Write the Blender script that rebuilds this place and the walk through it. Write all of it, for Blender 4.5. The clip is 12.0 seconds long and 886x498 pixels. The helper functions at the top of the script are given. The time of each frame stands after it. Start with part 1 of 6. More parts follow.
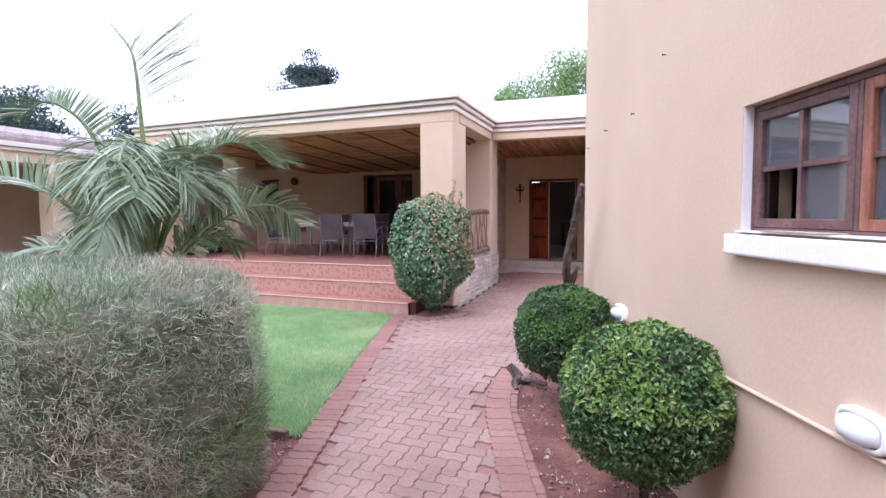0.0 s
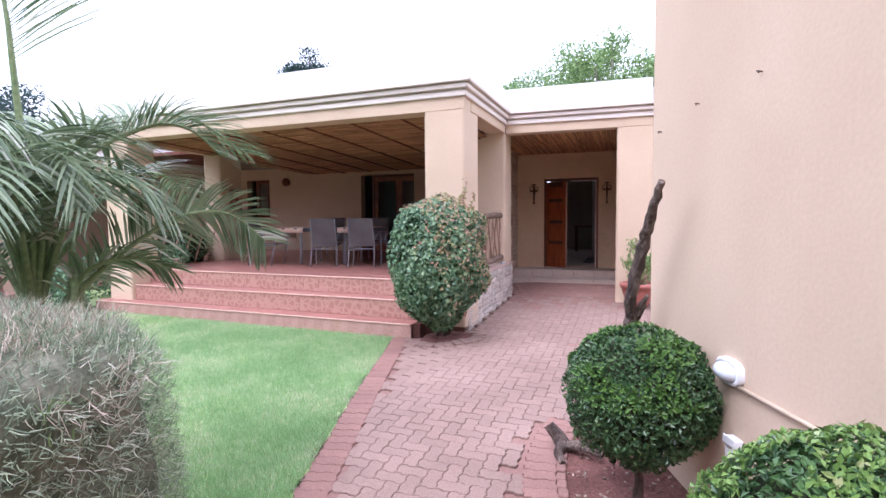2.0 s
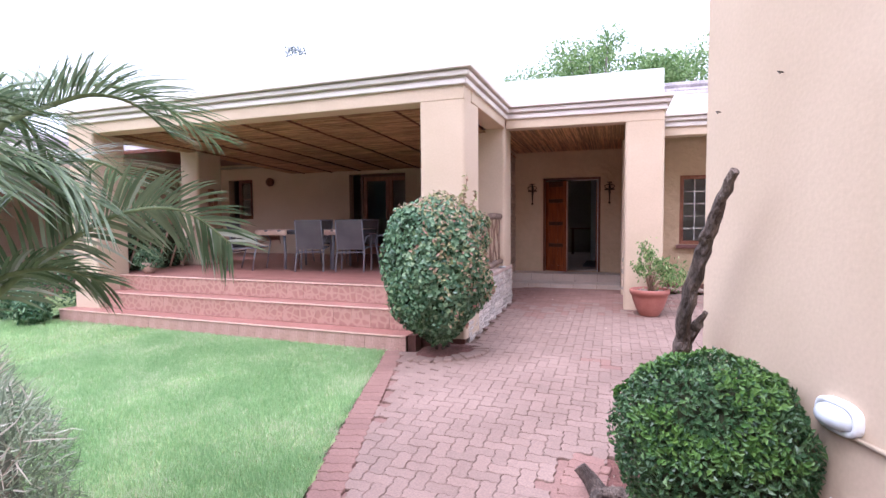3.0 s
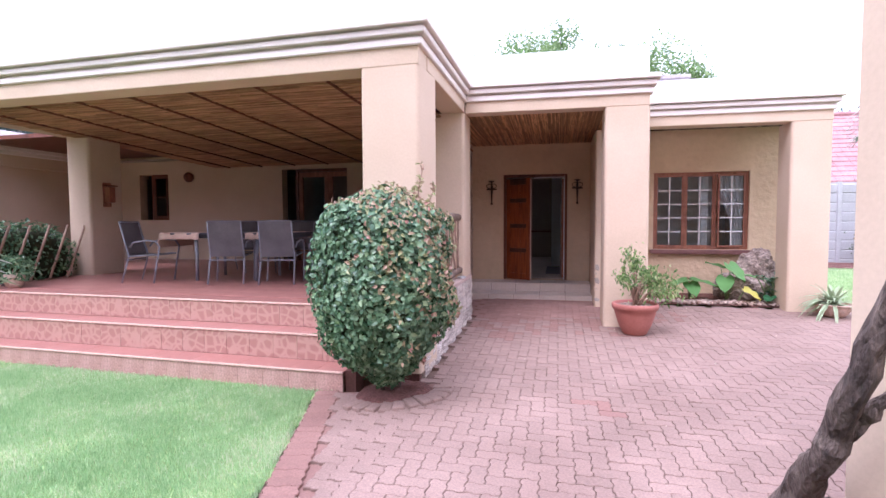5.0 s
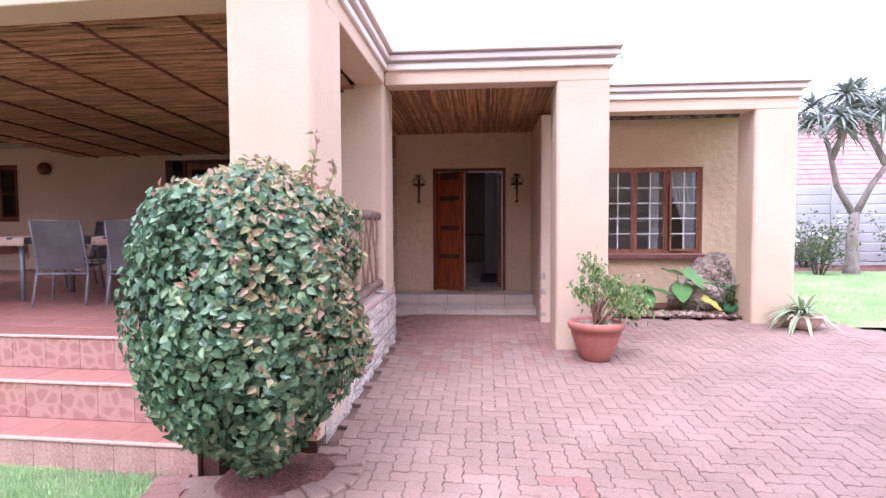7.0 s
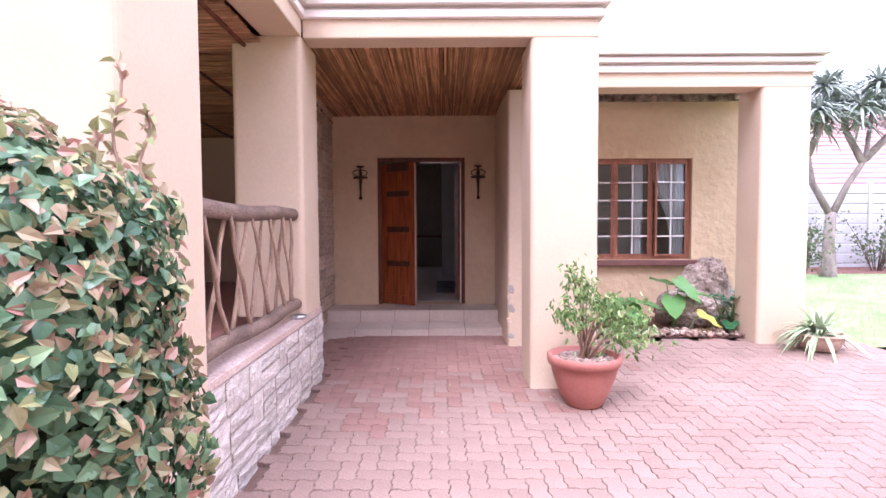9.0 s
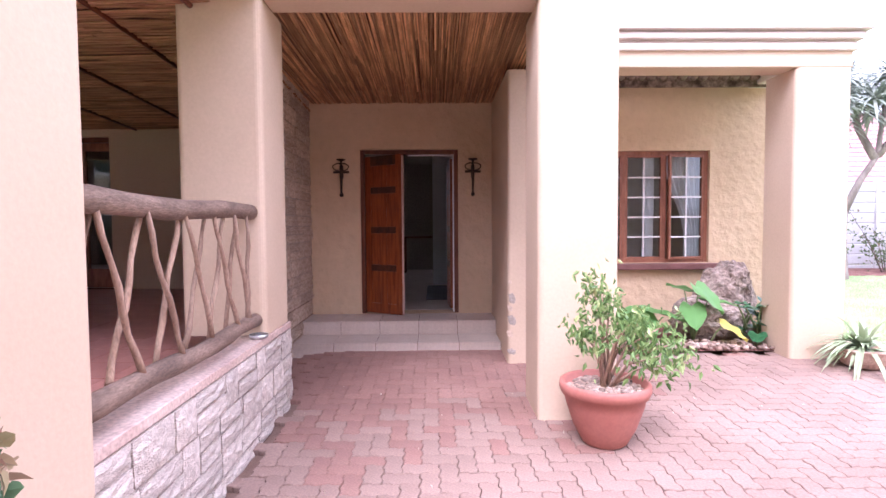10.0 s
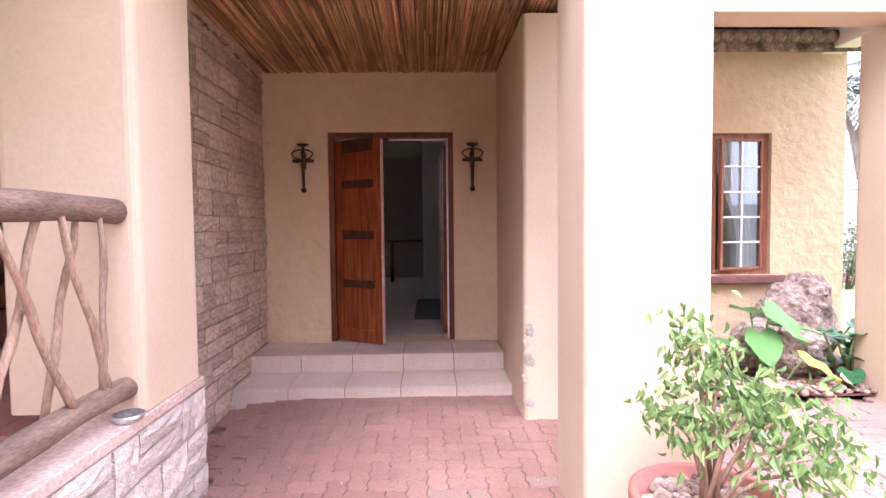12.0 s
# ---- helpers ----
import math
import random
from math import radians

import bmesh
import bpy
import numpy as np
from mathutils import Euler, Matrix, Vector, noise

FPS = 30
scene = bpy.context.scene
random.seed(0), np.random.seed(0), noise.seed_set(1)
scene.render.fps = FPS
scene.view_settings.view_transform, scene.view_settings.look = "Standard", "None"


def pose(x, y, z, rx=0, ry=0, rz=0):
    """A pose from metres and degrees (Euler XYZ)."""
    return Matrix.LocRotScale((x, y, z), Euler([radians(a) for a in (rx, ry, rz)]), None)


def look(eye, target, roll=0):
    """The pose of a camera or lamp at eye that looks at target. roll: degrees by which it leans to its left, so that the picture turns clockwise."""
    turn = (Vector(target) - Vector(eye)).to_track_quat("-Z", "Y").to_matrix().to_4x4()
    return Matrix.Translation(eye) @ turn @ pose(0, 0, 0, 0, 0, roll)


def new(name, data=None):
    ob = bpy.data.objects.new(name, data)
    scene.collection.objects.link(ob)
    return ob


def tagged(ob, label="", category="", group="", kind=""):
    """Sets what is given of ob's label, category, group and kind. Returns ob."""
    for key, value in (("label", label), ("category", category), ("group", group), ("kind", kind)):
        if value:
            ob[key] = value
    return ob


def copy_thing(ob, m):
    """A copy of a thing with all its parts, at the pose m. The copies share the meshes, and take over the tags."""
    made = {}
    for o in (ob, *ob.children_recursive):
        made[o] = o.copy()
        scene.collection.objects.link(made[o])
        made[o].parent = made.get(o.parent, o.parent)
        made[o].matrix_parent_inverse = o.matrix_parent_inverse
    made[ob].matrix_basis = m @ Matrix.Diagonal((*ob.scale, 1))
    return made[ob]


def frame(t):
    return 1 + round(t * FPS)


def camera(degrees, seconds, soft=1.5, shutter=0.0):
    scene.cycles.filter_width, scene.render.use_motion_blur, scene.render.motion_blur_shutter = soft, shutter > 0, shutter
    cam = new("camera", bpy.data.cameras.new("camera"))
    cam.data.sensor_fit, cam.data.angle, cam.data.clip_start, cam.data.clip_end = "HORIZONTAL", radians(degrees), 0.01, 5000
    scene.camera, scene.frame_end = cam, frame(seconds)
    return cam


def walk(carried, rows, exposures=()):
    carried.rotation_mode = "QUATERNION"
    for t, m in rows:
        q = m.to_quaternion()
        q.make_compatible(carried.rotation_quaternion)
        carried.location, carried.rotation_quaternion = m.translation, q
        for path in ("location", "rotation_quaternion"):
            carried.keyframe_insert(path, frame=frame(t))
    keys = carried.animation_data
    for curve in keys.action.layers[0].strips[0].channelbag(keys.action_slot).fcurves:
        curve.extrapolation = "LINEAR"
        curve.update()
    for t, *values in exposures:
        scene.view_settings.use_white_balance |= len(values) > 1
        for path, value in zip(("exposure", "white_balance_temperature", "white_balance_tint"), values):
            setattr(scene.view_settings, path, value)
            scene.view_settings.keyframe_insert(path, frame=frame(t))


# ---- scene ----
cam = camera(80.0, 12.0)
PATH = [
    (0, (0.286, -0.444, 1.486), (-0.377, 1.439, 1.357), -0.3),
    (0.5, (0.167, -0.136, 1.507), (-0.508, 1.743, 1.378), -0.4),
    (1, (-0.002, 0.145, 1.521), (-0.68, 2.023, 1.396), -0.4),
    (1.5, (-0.146, 0.483, 1.53), (-0.82, 2.362, 1.403), -0.4),
    (2, (-0.282, 0.813, 1.542), (-0.947, 2.695, 1.418), -0.5),
    (2.5, (-0.469, 1.109, 1.542), (-1.118, 2.997, 1.421), -0.5),
    (3, (-0.64, 1.43, 1.523), (-1.261, 3.327, 1.407), -0.5),
    (5, (-1.129, 2.865, 1.501), (-1.555, 4.816, 1.393), -0.3),
    (5.5, (-1.221, 3.254, 1.484), (-1.578, 5.219, 1.376), -0.2),
    (6, (-1.28, 3.644, 1.467), (-1.553, 5.623, 1.363), -0.2),
    (6.5, (-1.291, 4.052, 1.462), (-1.5, 6.039, 1.363), -0.3),
    (7, (-1.331, 4.435, 1.449), (-1.485, 6.427, 1.355), -0.3),
    (9, (-1.266, 5.939, 1.456), (-1.268, 7.937, 1.362), -0.3),
    (9.5, (-1.254, 6.329, 1.451), (-1.233, 8.326, 1.357), -0.4),
    (10, (-1.254, 6.717, 1.447), (-1.225, 8.714, 1.355), -0.4),
    (10.5, (-1.235, 7.103, 1.453), (-1.196, 9.101, 1.357), -0.4),
    (11, (-1.217, 7.471, 1.469), (-1.173, 9.468, 1.372), -0.4),
    (11.5, (-1.219, 7.822, 1.475), (-1.172, 9.819, 1.385), -0.5),
    (12, (-1.219, 8.177, 1.468), (-1.163, 10.175, 1.38), -0.6),
]
EXPOSURES = [(0, 0.88, 5500, 20), (3, 1.02, 5470, 20), (5, 1.12, 5450, 24), (7, 1.31, 5450, 27), (9, 1.60, 5510, 26), (10.5, 1.82, 5570, 28), (12, 2.18, 5720, 25)]
walk(cam, [(t, look(eye, target, roll)) for t, eye, target, roll in PATH], exposures=EXPOSURES)

# ---- world, sun, exposure ----
world = bpy.data.worlds.new("overcast")
scene.world = world
world.use_nodes = True
wn, wl = world.node_tree.nodes, world.node_tree.links
wbg = wn["Background"]
sky = wn.new("ShaderNodeTexSky")
sky.sky_type, sky.sun_disc = "NISHITA", False
sky.sun_elevation, sky.sun_rotation = radians(52), radians(200)
sky.dust_density, sky.air_density = 6.0, 1.0
cloud = wn.new("ShaderNodeMix")
cloud.data_type = "RGBA"
cloud.inputs[0].default_value = 0.82
wco, wsep, wmap, wcol = wn.new("ShaderNodeTexCoord"), wn.new("ShaderNodeSeparateXYZ"), wn.new("ShaderNodeMapRange"), wn.new("ShaderNodeVectorMath")
wl.new(wco.outputs["Generated"], wsep.inputs[0]), wl.new(wsep.outputs[2], wmap.inputs[0])
wmap.inputs[3].default_value, wmap.inputs[4].default_value = 0.62, 1.55
wcol.operation = "SCALE"
wcol.inputs[0].default_value = (9.6, 9.5, 9.9)
wl.new(wmap.outputs[0], wcol.inputs["Scale"]), wl.new(wcol.outputs[0], cloud.inputs[7])
wl.new(sky.outputs[0], cloud.inputs[6])
wl.new(cloud.outputs[2], wbg.inputs[0])
wbg.inputs[1].default_value = 0.15
sun = new("sun", bpy.data.lights.new("sun", "SUN"))
sun.data.energy, sun.data.angle, sun.data.color = 1.2, radians(25), (1.0, 0.96, 0.92)
sun.matrix_world = look((0, 0, 30), (6.5, 18, 0))

# ---- materials ----
def mat(name, rough=0.8, metal=0.0, spec=0.4):
    m = bpy.data.materials.new(name)
    m.use_nodes = True
    b = m.node_tree.nodes["Principled BSDF"]
    b.inputs["Roughness"].default_value, b.inputs["Metallic"].default_value = rough, metal
    b.inputs["Specular IOR Level"].default_value = spec
    return m, m.node_tree.nodes, m.node_tree.links, b


def surf(name, c1, c2, scale=4.0, fine=60.0, rough=0.8, bump=0.15, metal=0.0, spec=0.4, stretch=(1, 1, 1), vary=0.0, island=0.0, c3=None, fine_amt=0.25, dist=0.01):
    """Two colours mixed by large noise, darkened by fine grain, with relief; vary and island shift single objects and pieces."""
    m, n, l, b = mat(name, rough, metal, spec)
    co = n.new("ShaderNodeTexCoord")
    mp = n.new("ShaderNodeMapping")
    mp.inputs["Scale"].default_value = stretch
    l.new(co.outputs["Object"], mp.inputs[0])
    big, small = n.new("ShaderNodeTexNoise"), n.new("ShaderNodeTexNoise")
    big.inputs["Scale"].default_value, small.inputs["Scale"].default_value = scale, fine
    big.inputs["Detail"].default_value, small.inputs["Detail"].default_value = 5, 6
    l.new(mp.outputs[0], big.inputs[0]), l.new(mp.outputs[0], small.inputs[0])
    ramp = n.new("ShaderNodeValToRGB")
    e = ramp.color_ramp.elements
    e[0].position, e[1].position = 0.35, 0.68
    e[0].color, e[1].color = (*c1, 1), (*c2, 1)
    if c3:
        x = ramp.color_ramp.elements.new(0.52)
        x.color = (*c3, 1)
    l.new(big.outputs[0], ramp.inputs[0])
    hsv = n.new("ShaderNodeHueSaturation")
    l.new(ramp.outputs[0], hsv.inputs["Color"])
    val = n.new("ShaderNodeMapRange")
    val.inputs[1].default_value, val.inputs[2].default_value = 0.3, 0.7
    val.inputs[3].default_value, val.inputs[4].default_value = 1 - fine_amt, 1 + fine_amt
    l.new(small.outputs[0], val.inputs[0])
    last = val.outputs[0]
    for amount, node, sock in ((vary, "ShaderNodeObjectInfo", "Random"), (island, "ShaderNodeNewGeometry", "Random Per Island")):
        if amount:
            r = n.new(node)
            mr = n.new("ShaderNodeMapRange")
            mr.inputs[3].default_value, mr.inputs[4].default_value = 1 - amount, 1 + amount
            l.new(r.outputs[sock], mr.inputs[0])
            mu = n.new("ShaderNodeMath")
            mu.operation = "MULTIPLY"
            l.new(last, mu.inputs[0]), l.new(mr.outputs[0], mu.inputs[1])
            last = mu.outputs[0]
    l.new(last, hsv.inputs["Value"])
    l.new(hsv.outputs[0], b.inputs["Base Color"])
    if bump:
        bp = n.new("ShaderNodeBump")
        bp.inputs["Strength"].default_value, bp.inputs["Distance"].default_value = bump, dist
        l.new(small.outputs[0], bp.inputs["Height"])
        l.new(bp.outputs[0], b.inputs["Normal"])
    return m


def leafmat(name, c1, c2, c3=None, rough=0.45, trans=0.25, patch=0.0):
    """Leaf colours that differ from leaf to leaf, with light passing through."""
    m, n, l, b = mat(name, rough, 0, 0.35)
    g = n.new("ShaderNodeNewGeometry")
    ramp = n.new("ShaderNodeValToRGB")
    e = ramp.color_ramp.elements
    e[0].color, e[1].color = (*c1, 1), (*c2, 1)
    if c3:
        x = ramp.color_ramp.elements.new(0.86)
        e[-1].color = (*c3, 1)
        x.color = (*c2, 1)
    pick = g.outputs["Random Per Island"]
    if patch:
        nz, nf, mx0, mx1 = n.new("ShaderNodeTexNoise"), n.new("ShaderNodeTexNoise"), n.new("ShaderNodeMath"), n.new("ShaderNodeMath")
        nz.inputs["Scale"].default_value, nz.inputs["Detail"].default_value, nf.inputs["Scale"].default_value = 1.3, 4, 11
        for q, k in ((mx0, patch), (mx1, patch * 0.6)):
            q.operation = "MULTIPLY_ADD"
            q.inputs[1].default_value = k
        l.new(g.outputs["Position"], nz.inputs[0]), l.new(g.outputs["Position"], nf.inputs[0])
        l.new(nz.outputs[0], mx0.inputs[0]), l.new(pick, mx0.inputs[2])
        l.new(nf.outputs[0], mx1.inputs[0]), l.new(mx0.outputs[0], mx1.inputs[2])
        sub = n.new("ShaderNodeMath")
        sub.operation, sub.inputs[1].default_value = "SUBTRACT", patch * 0.8
        l.new(mx1.outputs[0], sub.inputs[0])
        pick = sub.outputs[0]
    l.new(pick, ramp.inputs[0])
    l.new(ramp.outputs[0], b.inputs["Base Color"])
    t = n.new("ShaderNodeBsdfTranslucent")
    l.new(ramp.outputs[0], t.inputs[0])
    mx = n.new("ShaderNodeMixShader")
    mx.inputs[0].default_value = trans
    l.new(b.outputs[0], mx.inputs[1]), l.new(t.outputs[0], mx.inputs[2])
    l.new(mx.outputs[0], n["Material Output"].inputs[0])
    return m


def glassmat(name, tint=(0.85, 0.9, 0.9), ior=1.5, sky_veil=0.0):
    m, n, l, b = mat(name, 0.03, 0, 0.8)
    tr, gl, mx, fr = n.new("ShaderNodeBsdfTransparent"), n.new("ShaderNodeBsdfGlossy"), n.new("ShaderNodeMixShader"), n.new("ShaderNodeFresnel")
    tr.inputs[0].default_value = (*tint, 1)
    gl.inputs["Roughness"].default_value = 0.02
    fr.inputs[0].default_value = ior
    l.new(fr.outputs[0], mx.inputs[0]), l.new(tr.outputs[0], mx.inputs[1]), l.new(gl.outputs[0], mx.inputs[2])
    out = mx
    # pale mottled diffuse stands in for sky mirrored in the panes
    if sky_veil:
        df, nz, mr, out = n.new("ShaderNodeBsdfDiffuse"), n.new("ShaderNodeTexNoise"), n.new("ShaderNodeMapRange"), n.new("ShaderNodeMixShader")
        df.inputs[0].default_value = (0.36, 0.38, 0.43, 1)
        nz.inputs["Scale"].default_value = 2.5
        mr.inputs["To Min"].default_value, mr.inputs["To Max"].default_value = sky_veil * 0.5, sky_veil * 1.5
        l.new(nz.outputs[0], mr.inputs[0]), l.new(mr.outputs[0], out.inputs[0])
        l.new(mx.outputs[0], out.inputs[1]), l.new(df.outputs[0], out.inputs[2])
    l.new(out.outputs[0], n["Material Output"].inputs[0])
    return m


M_PLASTER = surf("tan_plaster", (0.555, 0.42, 0.305), (0.605, 0.465, 0.345), 1.3, 45, 0.9, 0.25, fine_amt=0.035, dist=0.004)
M_ROUGHPL = surf("trowelled_plaster", (0.558, 0.408, 0.270), (0.618, 0.459, 0.310), 1.5, 9, 0.9, 0.9, fine_amt=0.04, dist=0.03)
M_CORNICE = surf("pale_cornice_paint", (0.70, 0.62, 0.57), (0.76, 0.68, 0.62), 1.5, 50, 0.75, 0.1, fine_amt=0.04)
M_WHITE = surf("white_roof_paint", (0.80, 0.79, 0.80), (0.86, 0.85, 0.86), 1.2, 30, 0.7, 0.1, fine_amt=0.03)
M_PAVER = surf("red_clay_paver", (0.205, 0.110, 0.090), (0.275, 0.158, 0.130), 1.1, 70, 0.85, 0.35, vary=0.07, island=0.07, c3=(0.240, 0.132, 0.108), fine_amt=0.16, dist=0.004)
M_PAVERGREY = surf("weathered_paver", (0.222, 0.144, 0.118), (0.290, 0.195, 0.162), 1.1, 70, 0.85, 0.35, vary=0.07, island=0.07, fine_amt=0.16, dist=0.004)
M_JOINT = surf("paver_joint_sand", (0.145, 0.088, 0.068), (0.21, 0.135, 0.106), 6, 120, 0.95, 0.3)
M_SOIL = surf("red_soil", (0.115, 0.047, 0.038), (0.225, 0.102, 0.083), 3.2, 45, 0.95, 0.8, fine_amt=0.3, dist=0.03)
M_EARTH = surf("dry_garden_ground", (0.10, 0.12, 0.04), (0.17, 0.19, 0.07), 0.5, 20, 0.95, 0.3)
M_TILE = surf("terracotta_floor_tile", (0.32, 0.138, 0.112), (0.41, 0.195, 0.162), 3, 60, 0.32, 0.06, vary=0.05, fine_amt=0.1)
M_NOSING = surf("pale_tile_edge", (0.55, 0.36, 0.29), (0.62, 0.42, 0.35), 4, 60, 0.4, 0.05)
M_CREAMTILE = surf("cream_step_tile", (0.49, 0.40, 0.345), (0.58, 0.48, 0.42), 4, 40, 0.4, 0.08, vary=0.05, fine_amt=0.08)
M_STONE = surf("cream_stone_cladding", (0.50, 0.42, 0.37), (0.68, 0.60, 0.54), 5, 25, 0.85, 0.8, vary=0.14, island=0.14, fine_amt=0.2, dist=0.02)
M_STONE2 = surf("brown_stone_cladding", (0.39, 0.285, 0.215), (0.53, 0.415, 0.33), 5, 25, 0.85, 0.8, vary=0.16, island=0.16, fine_amt=0.2, dist=0.02)
M_MORTAR = surf("stone_mortar", (0.33, 0.28, 0.24), (0.40, 0.34, 0.30), 8, 60, 0.95, 0.4)
M_WOODDARK = surf("dark_stained_wood", (0.085, 0.022, 0.012), (0.17, 0.05, 0.024), 3, 40, 0.45, 0.2, stretch=(6, 6, 0.7), fine_amt=0.25)
M_DOORWOOD = surf("red_brown_door_wood", (0.16, 0.032, 0.010), (0.33, 0.085, 0.022), 4, 40, 0.35, 0.15, stretch=(7, 7, 0.6), fine_amt=0.25)
M_FRAMEWOOD = surf("varnished_window_wood", (0.20, 0.075, 0.045), (0.34, 0.14, 0.085), 4, 40, 0.5, 0.2, stretch=(5, 5, 1), fine_amt=0.25)
M_FRAMEOLD = surf("worn_brown_window_paint", (0.09, 0.046, 0.044), (0.175, 0.095, 0.085), 6, 50, 0.6, 0.3, fine_amt=0.3)
M_LOG = surf("grey_brown_pole_wood", (0.13, 0.085, 0.065), (0.25, 0.17, 0.13), 3, 30, 0.8, 0.5, stretch=(4, 1, 4), fine_amt=0.3)
M_STICK = surf("peeled_branch_wood", (0.27, 0.165, 0.115), (0.42, 0.285, 0.21), 4, 30, 0.75, 0.4, stretch=(4, 4, 1), fine_amt=0.25, vary=0.2)
M_BARK = surf("weathered_driftwood", (0.065, 0.045, 0.038), (0.19, 0.14, 0.115), 7, 35, 0.9, 1.0, stretch=(2, 2, 0.6), fine_amt=0.4, dist=0.03)
M_REED = surf("golden_reed", (0.33, 0.165, 0.08), (0.60, 0.34, 0.175), 5, 30, 0.6, 0.3, stretch=(8, 0.5, 8), island=0.5, fine_amt=0.2)
# darker copy of the porch reed, with the veranda's shade in its colour
M_REEDSHADE = surf("brown_reed", (0.27, 0.13, 0.072), (0.46, 0.25, 0.14), 5, 30, 0.7, 0.3, stretch=(0.5, 8, 8), island=0.35, fine_amt=0.2)
M_IRON = surf("rusted_black_iron", (0.035, 0.025, 0.022), (0.08, 0.05, 0.04), 10, 60, 0.6, 0.4, metal=0.5)
M_GLASS = glassmat("window_glass")
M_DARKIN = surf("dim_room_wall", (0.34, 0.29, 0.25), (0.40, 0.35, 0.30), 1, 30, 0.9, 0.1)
M_CURTAIN = surf("pale_curtain_cloth", (0.76, 0.72, 0.76), (0.82, 0.78, 0.81), 5, 90, 0.9, 0.2, fine_amt=0.08)
M_TERRACOTTA = surf("terracotta_pot", (0.34, 0.118, 0.092), (0.42, 0.165, 0.132), 3, 40, 0.6, 0.1, fine_amt=0.08)
M_BOWL = surf("pink_clay_bowl", (0.48, 0.33, 0.26), (0.58, 0.42, 0.34), 5, 40, 0.8, 0.2)
M_LAMPW = surf("white_lamp_plastic", (0.74, 0.74, 0.76), (0.80, 0.80, 0.82), 3, 60, 0.35, 0.03, fine_amt=0.03)
M_LAMPG = surf("frosted_lamp_glass", (0.60, 0.62, 0.66), (0.68, 0.70, 0.74), 3, 60, 0.25, 0.03, fine_amt=0.03)
M_SILLW = surf("white_sill_paint", (0.76, 0.73, 0.75), (0.82, 0.79, 0.81), 3, 40, 0.6, 0.15, fine_amt=0.05)
M_SILLD = surf("dark_red_sill_tile", (0.14, 0.06, 0.055), (0.22, 0.10, 0.09), 4, 50, 0.5, 0.1)
M_ROOFTILE = surf("grey_roof_tile", (0.27, 0.23, 0.24), (0.40, 0.35, 0.35), 3, 25, 0.85, 0.5, vary=0.1, island=0.15)
M_ROOFRED = surf("red_roof_tile", (0.34, 0.165, 0.165), (0.42, 0.225, 0.225), 2, 25, 0.8, 0.3, island=0.1)
M_MOSSTILE = surf("mossy_eave_tile", (0.05, 0.032, 0.027), (0.28, 0.21, 0.165), 9, 30, 0.95, 0.8, fine_amt=0.4)
M_FENCE = surf("white_concrete_fence", (0.40, 0.385, 0.395), (0.49, 0.475, 0.485), 1.5, 30, 0.85, 0.2, fine_amt=0.07)
M_GRASS = leafmat("lawn_grass", (0.27, 0.44, 0.20), (0.50, 0.66, 0.37), (0.72, 0.71, 0.53), 0.55, 0.42, patch=1.5)
M_LAWN = surf("lawn_thatch", (0.20, 0.28, 0.10), (0.32, 0.39, 0.18), 2.2, 60, 0.95, 0.5, fine_amt=0.3)
M_BALL = leafmat("box_leaf", (0.035, 0.085, 0.03), (0.10, 0.185, 0.065), (0.20, 0.32, 0.10), 0.28, 0.18)
M_BALL2 = leafmat("dark_box_leaf", (0.03, 0.075, 0.03), (0.09, 0.16, 0.065), (0.15, 0.25, 0.08), 0.28, 0.15)
M_SHRUB = leafmat("bougainvillea_leaf", (0.045, 0.105, 0.055), (0.19, 0.30, 0.165), (0.30, 0.40, 0.22), 0.22, 0.22)
M_PINK = leafmat("pink_young_leaf", (0.30, 0.33, 0.14), (0.44, 0.29, 0.21), (0.46, 0.22, 0.18), 0.35, 0.3)
# near-black for solid crown cores: the shade between leaves is in this colour
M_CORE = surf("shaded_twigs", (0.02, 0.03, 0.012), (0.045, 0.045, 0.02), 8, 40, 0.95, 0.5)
M_HEDGE = leafmat("grey_green_needle", (0.15, 0.20, 0.13), (0.44, 0.51, 0.36), (0.70, 0.66, 0.58), 0.6, 0.25, patch=1.1)
# the palest tone puts the leaflets' whitish sheen into the colour
M_PALM = leafmat("palm_leaflet", (0.08, 0.13, 0.065), (0.27, 0.34, 0.20), (0.62, 0.64, 0.56), 0.25, 0.25)
M_PALMSTEM = surf("palm_stem", (0.15, 0.22, 0.09), (0.25, 0.30, 0.15), 4, 40, 0.5, 0.2)
M_TRUNK = surf("grey_bark", (0.16, 0.13, 0.12), (0.28, 0.23, 0.21), 4, 30, 0.9, 0.7, stretch=(2, 2, 0.7))
M_ALOE = leafmat("aloe_leaf", (0.17, 0.20, 0.165), (0.34, 0.37, 0.32), None, 0.5, 0.1)
M_FICUS = leafmat("weeping_fig_leaf", (0.09, 0.17, 0.05), (0.27, 0.39, 0.14), (0.52, 0.58, 0.28), 0.35, 0.3)
M_ELEPHANT = leafmat("elephant_ear_leaf", (0.09, 0.23, 0.065), (0.19, 0.38, 0.13), None, 0.35, 0.3)
M_DARKLEAF = leafmat("dark_broad_leaf", (0.02, 0.08, 0.035), (0.05, 0.15, 0.06), None, 0.3, 0.12)
M_YELLOWLEAF = leafmat("yellow_fading_leaf", (0.62, 0.55, 0.10), (0.68, 0.62, 0.18), None, 0.45, 0.3)
M_SPIDER = leafmat("striped_strap_leaf", (0.22, 0.31, 0.15), (0.48, 0.54, 0.37), None, 0.45, 0.25)
M_TREE = leafmat("tree_leaf", (0.12, 0.21, 0.07), (0.25, 0.36, 0.14), (0.42, 0.50, 0.26), 0.5, 0.25)
